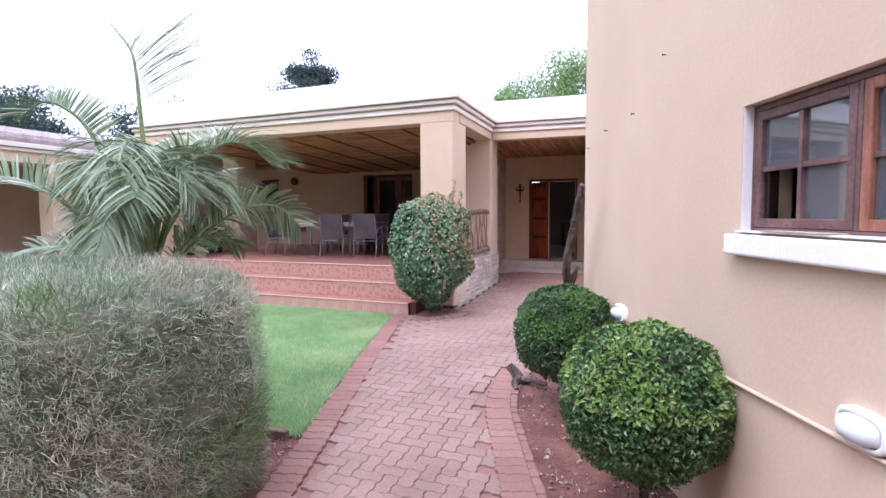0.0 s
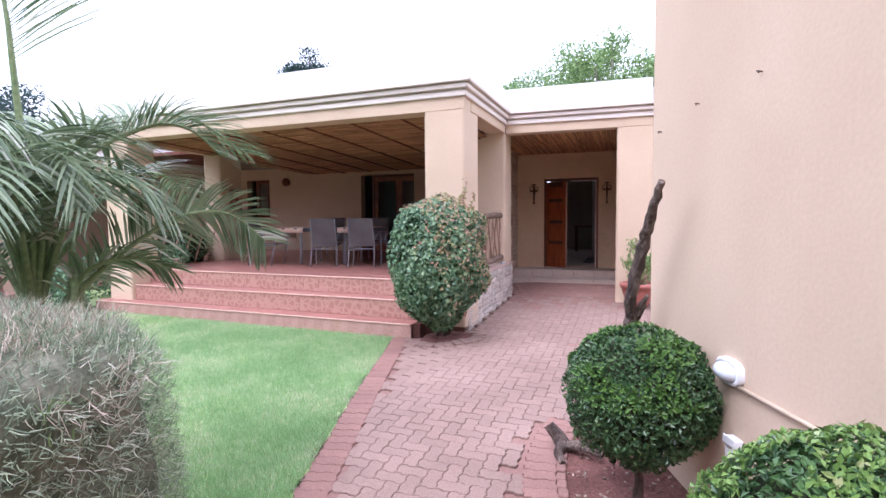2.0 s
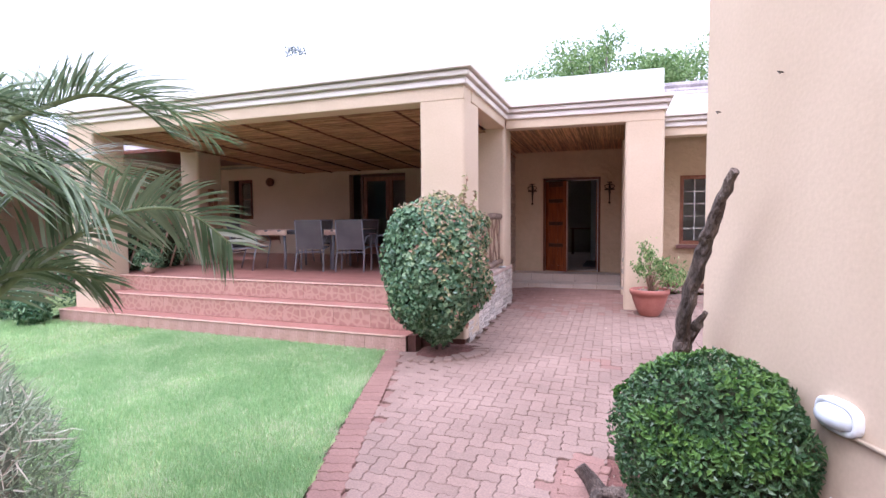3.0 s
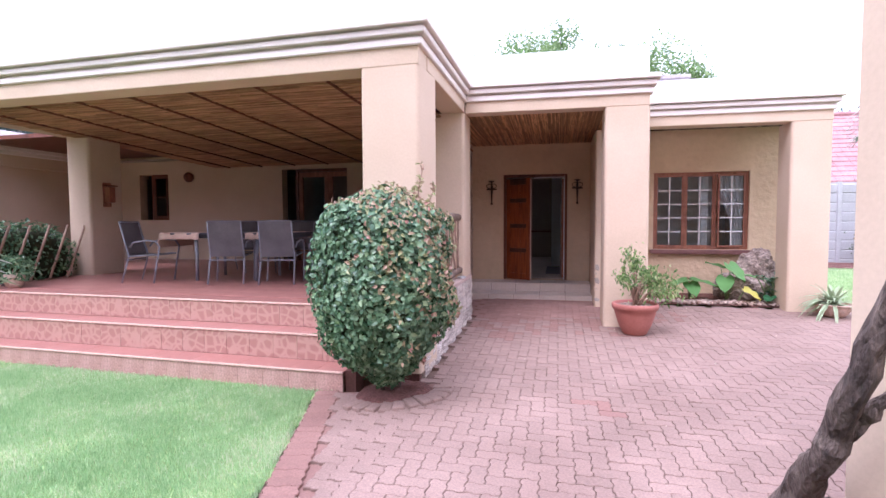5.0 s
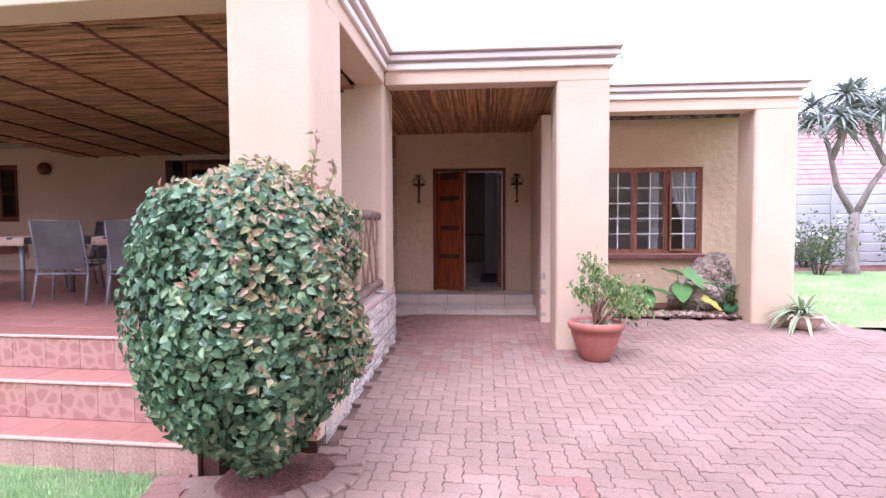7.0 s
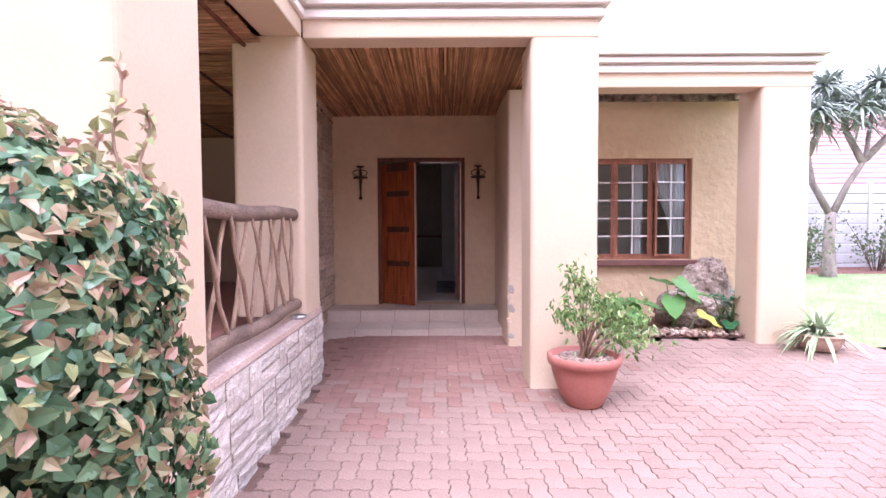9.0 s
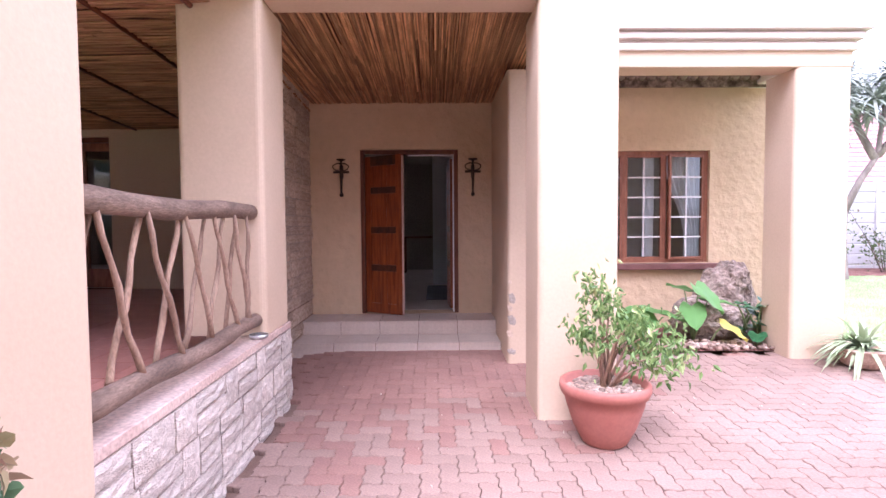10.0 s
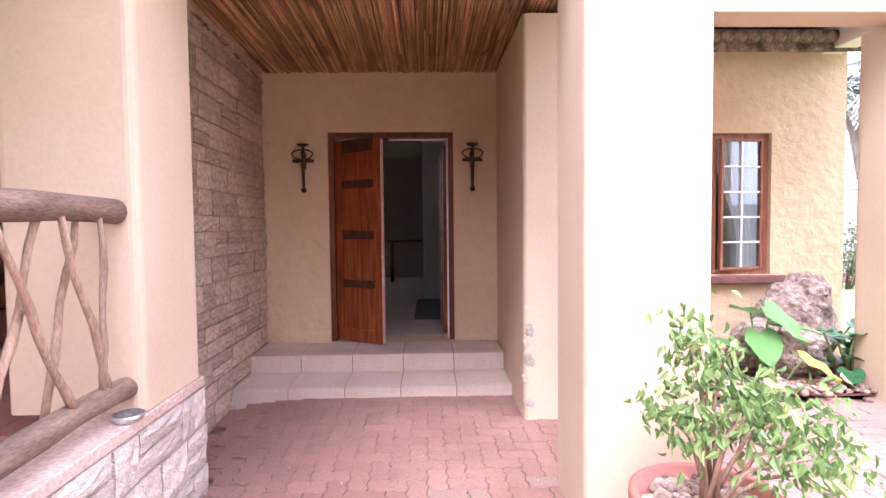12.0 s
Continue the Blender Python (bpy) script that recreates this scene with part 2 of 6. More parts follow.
M_PINE = leafmat("conifer_needle", (0.035, 0.065, 0.06), (0.085, 0.125, 0.115), None, 0.6, 0.1)
M_PEBBLE = surf("mixed_pebble", (0.20, 0.12, 0.09), (0.42, 0.33, 0.28), 6, 40, 0.75, 0.3, island=0.4)
M_ROCK = surf("brown_stump_bark", (0.20, 0.145, 0.125), (0.42, 0.335, 0.29), 5, 22, 0.95, 1.0, fine_amt=0.35, dist=0.05)
M_CHAIRF = surf("grey_powder_coat", (0.22, 0.22, 0.26), (0.28, 0.28, 0.32), 3, 60, 0.4, 0.05, metal=0.3)
M_SLING = surf("grey_sling_mesh", (0.11, 0.10, 0.11), (0.15, 0.135, 0.145), 4, 200, 0.85, 0.2)
M_CLOTH = surf("peach_tablecloth", (0.62, 0.42, 0.33), (0.70, 0.50, 0.41), 3, 90, 0.9, 0.15)
M_TABLE = surf("dark_table_metal", (0.06, 0.06, 0.075), (0.10, 0.10, 0.12), 3, 60, 0.45, 0.05)
M_METALRIM = surf("dull_tin", (0.5, 0.5, 0.5), (0.6, 0.6, 0.6), 8, 60, 0.35, 0.1, metal=0.9)
M_PINKTILE = surf("mortar_pink_cap", (0.50, 0.36, 0.31), (0.60, 0.46, 0.40), 4, 50, 0.6, 0.1)
M_BROWNEDGE = surf("weathered_concrete_edge", (0.16, 0.10, 0.08), (0.27, 0.18, 0.145), 6, 40, 0.95, 0.6, fine_amt=0.25, dist=0.01)
M_BROWNPLINTH = surf("brown_painted_plinth", (0.075, 0.028, 0.02), (0.12, 0.045, 0.035), 4, 50, 0.7, 0.15)


# ---- building helpers ----
def box(bm, x0, x1, y0, y1, z0, z1, m=None):
    vs = [bm.verts.new((x, y, z)) for x in (x0, x1) for y in (y0, y1) for z in (z0, z1)]
    if m is not None:
        for v in vs:
            v.co = m @ v.co
    for f in ((0, 1, 3, 2), (4, 6, 7, 5), (0, 4, 5, 1), (2, 3, 7, 6), (0, 2, 6, 4), (1, 5, 7, 3)):
        bm.faces.new([vs[i] for i in f])
    return vs


def boxes(*dims, bevel=0.0, seg=2, m=None):
    bm = bmesh.new()
    for d in dims:
        box(bm, *d, m=m)
    if bevel:
        bmesh.ops.bevel(bm, geom=bm.edges[:], offset=bevel, segments=seg, affect="EDGES", profile=0.5)
    bmesh.ops.recalc_face_normals(bm, faces=bm.faces[:])
    return bm


def mesh_of(name, bm, material, smooth=False):
    me = bpy.data.meshes.new(name)
    bm.to_mesh(me)
    bm.free()
    me.materials.append(material)
    if smooth:
        me.shade_smooth()
    return me


def part(name, bm, material, parent, label="", smooth=False):
    ob = new(name, mesh_of(name, bm, material, smooth))
    ob.parent = parent
    return tagged(ob, label)


def solid(name, bm, material, label="", category="", kind="", group="", smooth=False, m=None):
    if m is VS:
        bm.transform(VS)
        m = None
    ob = new(name, mesh_of(name, bm, material, smooth))
    if m is not None:
        ob.matrix_world = m
    return tagged(ob, label, category, group, kind)


def thing(name, label, category, m=None, group="", kind=""):
    ob = new(name)
    ob.empty_display_size = 0.1
    if m is not None:
        ob.matrix_world = m
    return tagged(ob, label, category, group, kind)


def data_mesh(name, verts, faces, material, smooth=False):
    me = bpy.data.meshes.new(name)
    me.from_pydata(verts, [], faces)
    me.materials.append(material)
    if smooth:
        me.shade_smooth()
    return me


def data_part(name, verts, faces, material, parent, label="", kind="", smooth=False):
    ob = new(name, data_mesh(name, verts, faces, material, smooth))
    ob.parent = parent
    return tagged(ob, label, kind=kind)


def tube(bm, pts, radii, sides=8, cap=True, wob=0.0, rng=None):
    """A tapered tube along points."""
    rings = []
    pts = [Vector(p) for p in pts]
    for i, p in enumerate(pts):
        d = (pts[min(i + 1, len(pts) - 1)] - pts[max(i - 1, 0)]).normalized()
        a = d.orthogonal().normalized() if i == 0 else (a - d * a.dot(d)).normalized()
        b = d.cross(a)
        r = radii[i] if isinstance(radii, (list, tuple)) else radii
        rings.append([bm.verts.new(p + (a * math.cos(s) + b * math.sin(s)) * r * (1 + (rng.uniform(-wob, wob) if wob else 0))) for s in [2 * math.pi * k / sides for k in range(sides)]])
    for r0, r1 in zip(rings, rings[1:]):
        for k in range(sides):
            bm.faces.new((r0[k], r0[(k + 1) % sides], r1[(k + 1) % sides], r1[k]))
    if cap:
        bm.faces.new(rings[0][::-1]), bm.faces.new(rings[-1])
    return bm


def lathe(bm, profile, n=32):
    rings = [[bm.verts.new((r * math.cos(2 * math.pi * k / n), r * math.sin(2 * math.pi * k / n), z)) for k in range(n)] for r, z in profile]
    for r0, r1 in zip(rings, rings[1:]):
        for k in range(n):
            bm.faces.new((r0[k], r0[(k + 1) % n], r1[(k + 1) % n], r1[k]))
    bm.faces.new(rings[0][::-1])
    return bm


def leaves(cloud, rng, size, width=0.5, droop=0.0, jit=0.35, fold=0.18, fine=False, out=(0.1, 0.9)):
    """Folded leaves, one for each (point, outward direction): vertices and faces."""
    vs, fs = [], []
    for p, d in cloud:
        nrm = Vector(d)
        tng = nrm.cross(Vector((rng.uniform(-1, 1), rng.uniform(-1, 1), rng.uniform(-1, 1)))).normalized()
        d = (tng * 0.9 + nrm * rng.uniform(*out) + Vector((rng.uniform(-1, 1), rng.uniform(-1, 1), rng.uniform(-1, 1))) * jit * 0.5)
        d.z -= droop
        d.normalize()
        s = size * rng.uniform(0.65, 1.25)
        u = d.cross(nrm + Vector((rng.uniform(-1, 1), rng.uniform(-1, 1), rng.uniform(-1, 1))) * jit * 0.6).normalized()
        w = u.cross(d)
        p = Vector(p)
        i = len(vs)
        h = u * (s * width * 0.5)
        mid = p + d * s * 0.5
        if fine:
            f, dn = w * s * fold * 0.8, w * -s * rng.uniform(0.05, 0.22)
            c1, c2, tip = p + d * s * 0.30, p + d * s * 0.64 + dn * 0.4, p + d * s + dn
            vs += [p, c1, c2, tip, c1 + h + f, c2 + h * 0.72 + f, c1 - h + f, c2 - h * 0.72 + f]
            fs += [(i, i + 4, i + 1), (i, i + 1, i + 6), (i + 1, i + 4, i + 5, i + 2), (i + 1, i + 2, i + 7, i + 6), (i + 2, i + 5, i + 3), (i + 2, i + 3, i + 7)]
            continue
        vs += [p, mid + h + w * s * fold, p + d * s, mid - h + w * s * fold]
        fs += [(i, i + 1, i + 2), (i, i + 2, i + 3)]
    return vs, fs


def blob_points(rng, n, centre, radii, depth=0.12, lump=0.06, low=-1.0, power=2.0):
    """Points and directions over the skin of an uneven rounded body."""
    out, c = [], Vector(centre)
    while len(out) < n:
        d = Vector((rng.gauss(0, 1), rng.gauss(0, 1), rng.gauss(0, 1))).normalized()
        if d.z < low:
            continue
        k = 1 + lump * noise.noise(d * 2.3 + c) * 2 + lump * 0.6 * noise.noise(d * 6 + c)
        q = Vector(d) if power == 2.0 else Vector(d) / (abs(d.x) ** power + abs(d.y) ** power + abs(d.z) ** power) ** (1 / power)
        k *= 1 - depth * rng.random() ** 1.6
        out.append((c + Vector((q.x * radii[0], q.y * radii[1], q.z * radii[2])) * k, Vector((d.x / radii[0], d.y / radii[1], d.z / radii[2])).normalized()))
    return out


def blob(centre, radii, lump=0.06, sub=3, power=2.0, scale=1.0):
    bm = bmesh.new()
    bmesh.ops.create_icosphere(bm, subdivisions=sub, radius=1)
    c = Vector(centre)
    for v in bm.verts:
        d = v.co.normalized()
        q = d if power == 2.0 else d / (abs(d.x) ** power + abs(d.y) ** power + abs(d.z) ** power) ** (1 / power)
        k = (1 + lump * noise.noise(d * 2.3 + c) * 2) * scale
        v.co = c + Vector((q.x * radii[0], q.y * radii[1], q.z * radii[2])) * k
    return bm


def zg(x, y):
    """Height of the ground, which rises gently towards the house."""
    z = 0.035 * (min(max(y, 3.0), 13.6) - 10.54)
    s = min(max((-2.3 - x) / 1.0, 0), 1) * min(max((y - 5.0) / 2.0, 0), 1)
    return z - 0.10 * s


def wallx(y):
    """The face line of the outbuilding's wall."""
    return 0.8 - 0.3753 * (y - 2.48)


V = pose(-2.47, 7.935, 0, 0, 0, -3.0)          # the veranda's own axes
VS = Matrix(((1, 0, 0, -2.47), (-0.0524, 1, 0, 7.935), (0, 0, 1, 0), (0, 0, 0, 1)))   # the same skewed, so that its sides stay square to the porch
FLOOR = 0.555
rnd = random.Random(5)


# ---- ground ----
def sheet(name, x0, x1, y0, y1, step, dz, material, inside=None, edge=None):
    nx, ny = max(1, round((x1 - x0) / step)), max(1, round((y1 - y0) / step))
    vs = [(x0 + (x1 - x0) * i / nx, y0 + (y1 - y0) * j / ny) for j in range(ny + 1) for i in range(nx + 1)]
    fs = [(j * (nx + 1) + i, j * (nx + 1) + i + 1, (j + 1) * (nx + 1) + i + 1, (j + 1) * (nx + 1) + i) for j in range(ny) for i in range(nx)]
    if inside:
        fs = [f for f in fs if inside(sum(vs[k][0] for k in f) / 4, sum(vs[k][1] for k in f) / 4)]
    used = sorted({k for f in fs for k in f})
    idx = {k: n for n, k in enumerate(used)}
    pts = [(*vs[k], zg(*vs[k]) + dz + (0.012 * noise.noise(Vector((*vs[k], 0)) * 1.7))) for k in used]
    return new(name, data_mesh(name, pts, [tuple(idx[k] for k in f) for f in fs], material, True))


gx = [-900, -200, -60, -30] + [-20 + 1.0 * i for i in range(41)] + [30, 60, 200, 900]
gverts = [(x, y, zg(x, y) - 0.09 if abs(x) < 25 and -15 < y < 25 else -0.25) for y in gx for x in gx]
gn = len(gx)
ground = new("ground", data_mesh("ground", gverts, [(j * gn + i, j * gn + i + 1, (j + 1) * gn + i + 1, (j + 1) * gn + i) for j in range(gn - 1) for i in range(gn - 1)], M_EARTH, True))
tagged(ground, "dry green-brown garden ground around the house", "ground", kind="structure")


def path_left(y):
    """The outer edge of the paving towards the lawn."""
    return -1.87 - 0.29 * (y - 2.1) if y < 7.7 else -2.5


def bed_edge(y):
    """The curved edge of the soil bed along the outbuilding."""
    if y < 5.25:
        return -0.60 - 0.35 * (y - 3.8) + 0.20 * max(0, y - 3.8) ** 2
    return 9.0


def in_bed(x, y):
    return y < 5.2 and x > bed_edge(y) and x < wallx(y) + 0.1


def in_paving(x, y):
    if y > 13.0 or x > 3.6 + 0.4 * (12.2 - y) * (y < 12.2):
        return False
    if y > 12.75 and x < -0.4 or (y > 12.3 and x > 0.0):
        return False
    if y > 8.0 and x < (-2.45 if y < 11.1 else -2.83) or x < path_left(y) and y < 8.0:
        return False
    if y < 5.15 and x > min(bed_edge(y), wallx(y)):
        return False
    return True


joint = sheet("pavement", -3.6, 6.5, -3.0, 13.0, 0.1, -0.03, M_JOINT, in_paving)
tagged(joint, "red interlocking zigzag paving with dark sandy joints", "paving", kind="structure")
bed = sheet("soil_bed", -1.0, 2.2, -2.0, 5.4, 0.08, 0.0, M_SOIL, in_bed)
tagged(bed, "bare red soil bed beside the outbuilding wall", "flower bed", kind="structure")


def in_lawn(x, y):
    return x < path_left(y) - 0.02 and y > 3.06 + 0.04 * math.sin(x * 3) and (y < 7.66 + 0.052 * (-2.47 - x) or x < -10.4)


hbed = sheet("hedge_bed", -6.5, -1.4, 0.0, 3.2, 0.08, -0.035, M_SOIL, lambda x, y: x < path_left(y) - 0.01)
tagged(hbed, "bare red soil strip at the foot of the hedge", "flower bed", kind="structure")
solid("lawn_edging", boxes((-5.6, -2.26, 2.99, 3.05, -0.40, -0.225), bevel=0.012), M_BROWNEDGE, "low weathered concrete edging between lawn and soil", "edging", "structure")
lawn = sheet("lawn", -16, -1.5, 2.3, 12, 0.15, -0.02, M_LAWN, in_lawn)
tagged(lawn, "short green mown lawn beside the veranda steps", "lawn", kind="structure")
lawn_far = sheet("lawn", 3.2, 30, 6.0, 21.0, 0.4, -0.02, M_LAWN, lambda x, y: not in_paving(x, y) and (y > 12.0 or x > 4.5))
tagged(lawn_far, "mown green lawn beyond the paved yard", "lawn", kind="structure")


# ---- outbuilding with the garden window ----
W = Matrix.Translation((0.8, 2.48, 0)) @ Matrix.Rotation(math.atan(0.3753), 4, "Z")   # x away from the path, y along the wall to its far corner
END = 2.64
bm = bmesh.new()
# wall round one window opening: y from -1.55 to -0.02, z from 1.40 to 2.0
for d in ((0, 0.25, -7, -1.75, -0.5, 5.2), (0, 0.25, -1.75, 0.0, -0.5, 1.395), (0, 0.25, -1.75, 0.0, 2.0, 5.2), (0, 0.25, 0.0, END, -0.5, 5.2), (0.25, 5.0, END - 0.25, END, -0.5, 5.2), (4.75, 5.0, -7, END - 0.25, -0.5, 5.2), (0.25, 4.75, -7, -6.75, -0.5, 5.2)):
    box(bm, *d)
bmesh.ops.remove_doubles(bm, verts=bm.verts[:], dist=0.0005)
outwall = solid("wall_outbuilding", bm, M_PLASTER, "tall smooth tan plastered wall of the outbuilding", "wall", "structure", m=W)
solid("ceiling_outbuilding", boxes((0.25, 4.75, -6.75, END - 0.25, 2.5, 2.6)), M_DARKIN, "plain ceiling inside the outbuilding", "ceiling", "structure", m=W)
solid("roof_outbuilding", boxes((0, 5.0, -7, END, 5.2, 5.35)), M_WHITE, "flat white roof over the outbuilding", "roof", "structure", m=W)

# ---- main house ----
def layered_cornice(name, pts, layers, label, closed=False, material=None):
    """Stepped mouldings that follow the plan line pts; outside is to the right of its direction."""
    bm = bmesh.new()
    for z0, z1, out, back in layers:
        rows = []
        for i, p in enumerate(pts):
            p = Vector(p)
            d0 = (p - Vector(pts[i - 1])).normalized() if i else None
            d1 = (Vector(pts[i + 1]) - p).normalized() if i < len(pts) - 1 else None
            ns = [Vector((d.y, -d.x)) for d in (d0, d1) if d is not None]
            nrm = sum(ns, Vector((0, 0))).normalized()
            k = 1 / max(0.3, nrm.dot(ns[0]))
            rows.append([bm.verts.new((*(p + nrm * k * o), z)) for o, z in ((out, z0), (out, z1), (-back, z1), (-back, z0))])
        for a, b in zip(rows, rows[1:]):
            for j in range(4):
                bm.faces.new((a[j], b[j], b[(j + 1) % 4], a[(j + 1) % 4]))
        bm.faces.new(rows[0]), bm.faces.new(rows[-1][::-1])
    bmesh.ops.recalc_face_normals(bm, faces=bm.faces[:])
    bmesh.ops.bevel(bm, geom=bm.edges[:], offset=0.008, segments=2, affect="EDGES")
    return solid(name, bm, material or M_CORNICE, label, "cornice", "structure")


def vw(x, y):
    p = V @ Vector((x, y, 0))
    return (p.x, p.y)


BEAM, CB = 3.03, 3.21
LEFT = -7.4
MAIN = [vw(LEFT, 5.5), vw(LEFT, 0), (-2.47, 7.935), (-2.47, 10.54), (0.085, 10.54), (0.085, 12.4)]
layers = ((CB, CB + 0.075, 0.035, 0.2), (CB + 0.0755, CB + 0.10, 0.02, 0.2), (CB + 0.1005, CB + 0.165, 0.075, 0.2), (CB + 0.1655, CB + 0.18, 0.055, 0.2), (CB + 0.1805, CB + 0.245, 0.12, 0.2))
layered_cornice("cornice", MAIN, layers, "pale pinkish stepped cornice along the veranda and porch")
layered_cornice("parapet", MAIN, ((CB + 0.2455, 3.86, -0.02, 0.2),), "white painted parapet above the cornice", material=M_WHITE)
WING = [(0.09, 12.0), (2.93, 12.0), (2.93, 17.5)]
lw = tuple((a - 0.06, b - 0.06, c, d) for a, b, c, d in layers)
layered_cornice("cornice", WING, lw, "pale stepped cornice over the bedroom wing")
layered_cornice("parapet", WING, ((CB + 0.186, 3.72, -0.02, 0.2),), "white painted parapet of the bedroom wing", material=M_WHITE)

# beams
solid("beam", boxes((LEFT + 0.002, -0.003, 0.0, 0.34, BEAM, CB + 0.24), bevel=0.012), M_PLASTER, "tan plastered beam along the veranda front", "beam", "structure", m=VS)
solid("beam", boxes((LEFT, LEFT + 0.34, 0.345, 5.5, BEAM, CB + 0.24), bevel=0.012), M_PLASTER, "tan plastered beam along the veranda end", "beam", "structure", m=VS)
solid("beam", boxes((-2.81, -2.47, 8.3, 10.535, 3.06, CB + 0.24), bevel=0.012), M_PLASTER, "tan plastered beam above the pole railing", "beam", "structure")
solid("beam", boxes((-2.468, 0.08, 10.54, 10.80, 3.05, CB + 0.24), bevel=0.012), M_PLASTER, "tan plastered beam over the porch opening", "beam", "structure")
solid("beam", boxes((0.09, 2.93, 12.0, 12.3, 2.99, CB + 0.19), bevel=0.012), M_PLASTER, "tan plastered beam before the bedroom window", "beam", "structure")


def pillar(x0, x1, y0, y1, z0, z1, label, m=None, bev=0.045):
    bm = boxes((x0, x1, y0, y1, z0, z1), m=None)
    ed = [e for e in bm.edges if abs(e.verts[0].co.z - e.verts[1].co.z) > 0.5]
    bmesh.ops.bevel(bm, geom=ed, offset=bev, segments=4, affect="EDGES", profile=0.5)
    ob = solid("pillar", bm, M_PLASTER, label, "pillar", "structure", m=m)
    for poly in ob.data.polygons:
        poly.use_smooth = False
    return ob


pillar(-0.62, 0.0, 0.002, 0.62, FLOOR - 0.6, BEAM, "broad tan plastered corner pillar of the veranda", m=V)
pillar(LEFT, LEFT + 0.62, 0.002, 0.62, FLOOR - 0.6, BEAM, "tan plastered pillar at the veranda's far front corner", m=V)
pillar(LEFT, LEFT + 0.5, 2.41, 3.1, FLOOR - 0.6, BEAM, "tan plastered pillar at the veranda's open end", m=V)
pillar(-3.07, -2.472, 10.5, 11.08, 0.66, 3.06, "tan plastered pillar between veranda and porch")
pillar(-0.507, 0.085, 10.54, 11.10, -0.15, 3.05, "free-standing tan plastered porch pillar")
pillar(2.36, 2.93, 12.002, 12.52, -0.15, 2.99, "tan plastered pillar beside the bedroom window")
# end of the porch side wall, with chipped plaster low down
pillar(-0.535, -0.12, 11.95, 13.44, -0.1, 2.96, "tan plastered side wall of the porch with chipped edge", bev=0.03)

# veranda floor slab and steps
def quad_tiles(parent, x0, x1, y0, y1, z, nx, ny, th, material, name="tile", gap=0.004, m=None, flip=None):
    """A field of square-edged tiles that share one mesh, lying on z."""
    w, d = (x1 - x0) / nx, (y1 - y0) / ny
    bm = boxes((-w / 2 + gap / 2, w / 2 - gap / 2, -d / 2 + gap / 2, d / 2 - gap / 2, 0, th))
    bm.transform(VS.to_3x3().to_4x4())
    me = mesh_of(name, bm, material)
    for i in range(nx):
        for j in range(ny):
            o = new(name, me)
            o.parent = parent
            o.location = VS @ Vector((x0 + w * (i + 0.5), y0 + d * (j + 0.5), z + rnd.uniform(-0.0006, 0.0006)))


floor = solid("floor", boxes((LEFT, -0.36, 0.42, 6.8, -0.3, FLOOR - 0.008)), M_JOINT, "terracotta tiled veranda floor", "floor", "structure", m=VS)
solid("floor_edge", boxes((-0.36, -0.29, 0.63, 3.1, -0.3, FLOOR - 0.012)), M_PINKTILE, "pink mortar strip behind the stone wall", "floor", "structure", m=VS)


def steps():
    st = thing("stairs", "wide terracotta tiled veranda steps with leaf-patterned risers", "stairs", V, kind="structure")
    x0, x1 = -7.45, -0.62
    rise = ((-0.30, -0.005, -0.25), (-0.005, 0.283, 0.08), (0.283, FLOOR, 0.41))
    for k, (z0, z1, y) in enumerate(rise):
        right = (x1 + 0.0, x1 - 0.22, x1 - 0.0)[k] if k else -0.74
        depth = 0.34 if k < 2 else 0.02
        part("step_body", boxes((x0, right, y + 0.012, y + 0.33, -0.35, z1 - 0.012)), M_JOINT, st)
        n = 22
        w = (right - x0) / n
        riser = mesh_of("riser_tile", boxes((-w / 2 + 0.002, w / 2 - 0.002, 0.0, 0.012, z0 + 0.004 if k else -0.3, z1 - 0.022)), M_RISER if k else M_PLAINRISER)
        tread = mesh_of("tread_tile", boxes((-w / 2 + 0.002, w / 2 - 0.002, 0.014, 0.33, z1 - 0.012, z1)), M_TILE)
        nose = mesh_of("nosing", boxes((-w / 2 + 0.001, w / 2 - 0.001, -0.012, 0.014, z1 - 0.02, z1 + 0.002), bevel=0.005), M_NOSING)
        for i in range(n):
            for me in (riser, tread, nose):
                o = new(me.name.split(".")[0], me)
                o.parent = st
                o.location = (x0 + w * (i + 0.5), y, rnd.uniform(-0.0008, 0.0008))
    part("side_plinth", boxes((-0.735, -0.62, -0.20, 0.1, -0.35, -0.002)), M_BROWNPLINTH, st, "brown painted end of the steps")
    return st


def risermat():
    """Leaf-like blotches on terracotta glaze."""
    m, n, l, b = mat("leaf_patterned_riser", 0.35, 0, 0.4)
    co = n.new("ShaderNodeNewGeometry")
    vo = n.new("ShaderNodeTexVoronoi")
    vo.feature = "DISTANCE_TO_EDGE"
    vo.inputs["Scale"].default_value = 10
    nz = n.new("ShaderNodeTexNoise")
    nz.inputs["Scale"].default_value = 9
    l.new(co.outputs["Position"], vo.inputs["Vector"]), l.new(co.outputs["Position"], nz.inputs["Vector"])
    ad = n.new("ShaderNodeMath")
    ad.operation = "MULTIPLY"
    l.new(vo.outputs["Distance"], ad.inputs[0]), l.new(nz.outputs[0], ad.inputs[1])
    ramp = n.new("ShaderNodeValToRGB")
    e = ramp.color_ramp.elements
    e[0].position, e[1].position = 0.03, 0.10
    e[0].color, e[1].color = (0.43, 0.245, 0.20, 1), (0.345, 0.172, 0.142, 1)
    l.new(ad.outputs[0], ramp.inputs[0]), l.new(ramp.outputs[0], b.inputs["Base Color"])
    return m


M_RISER = risermat()
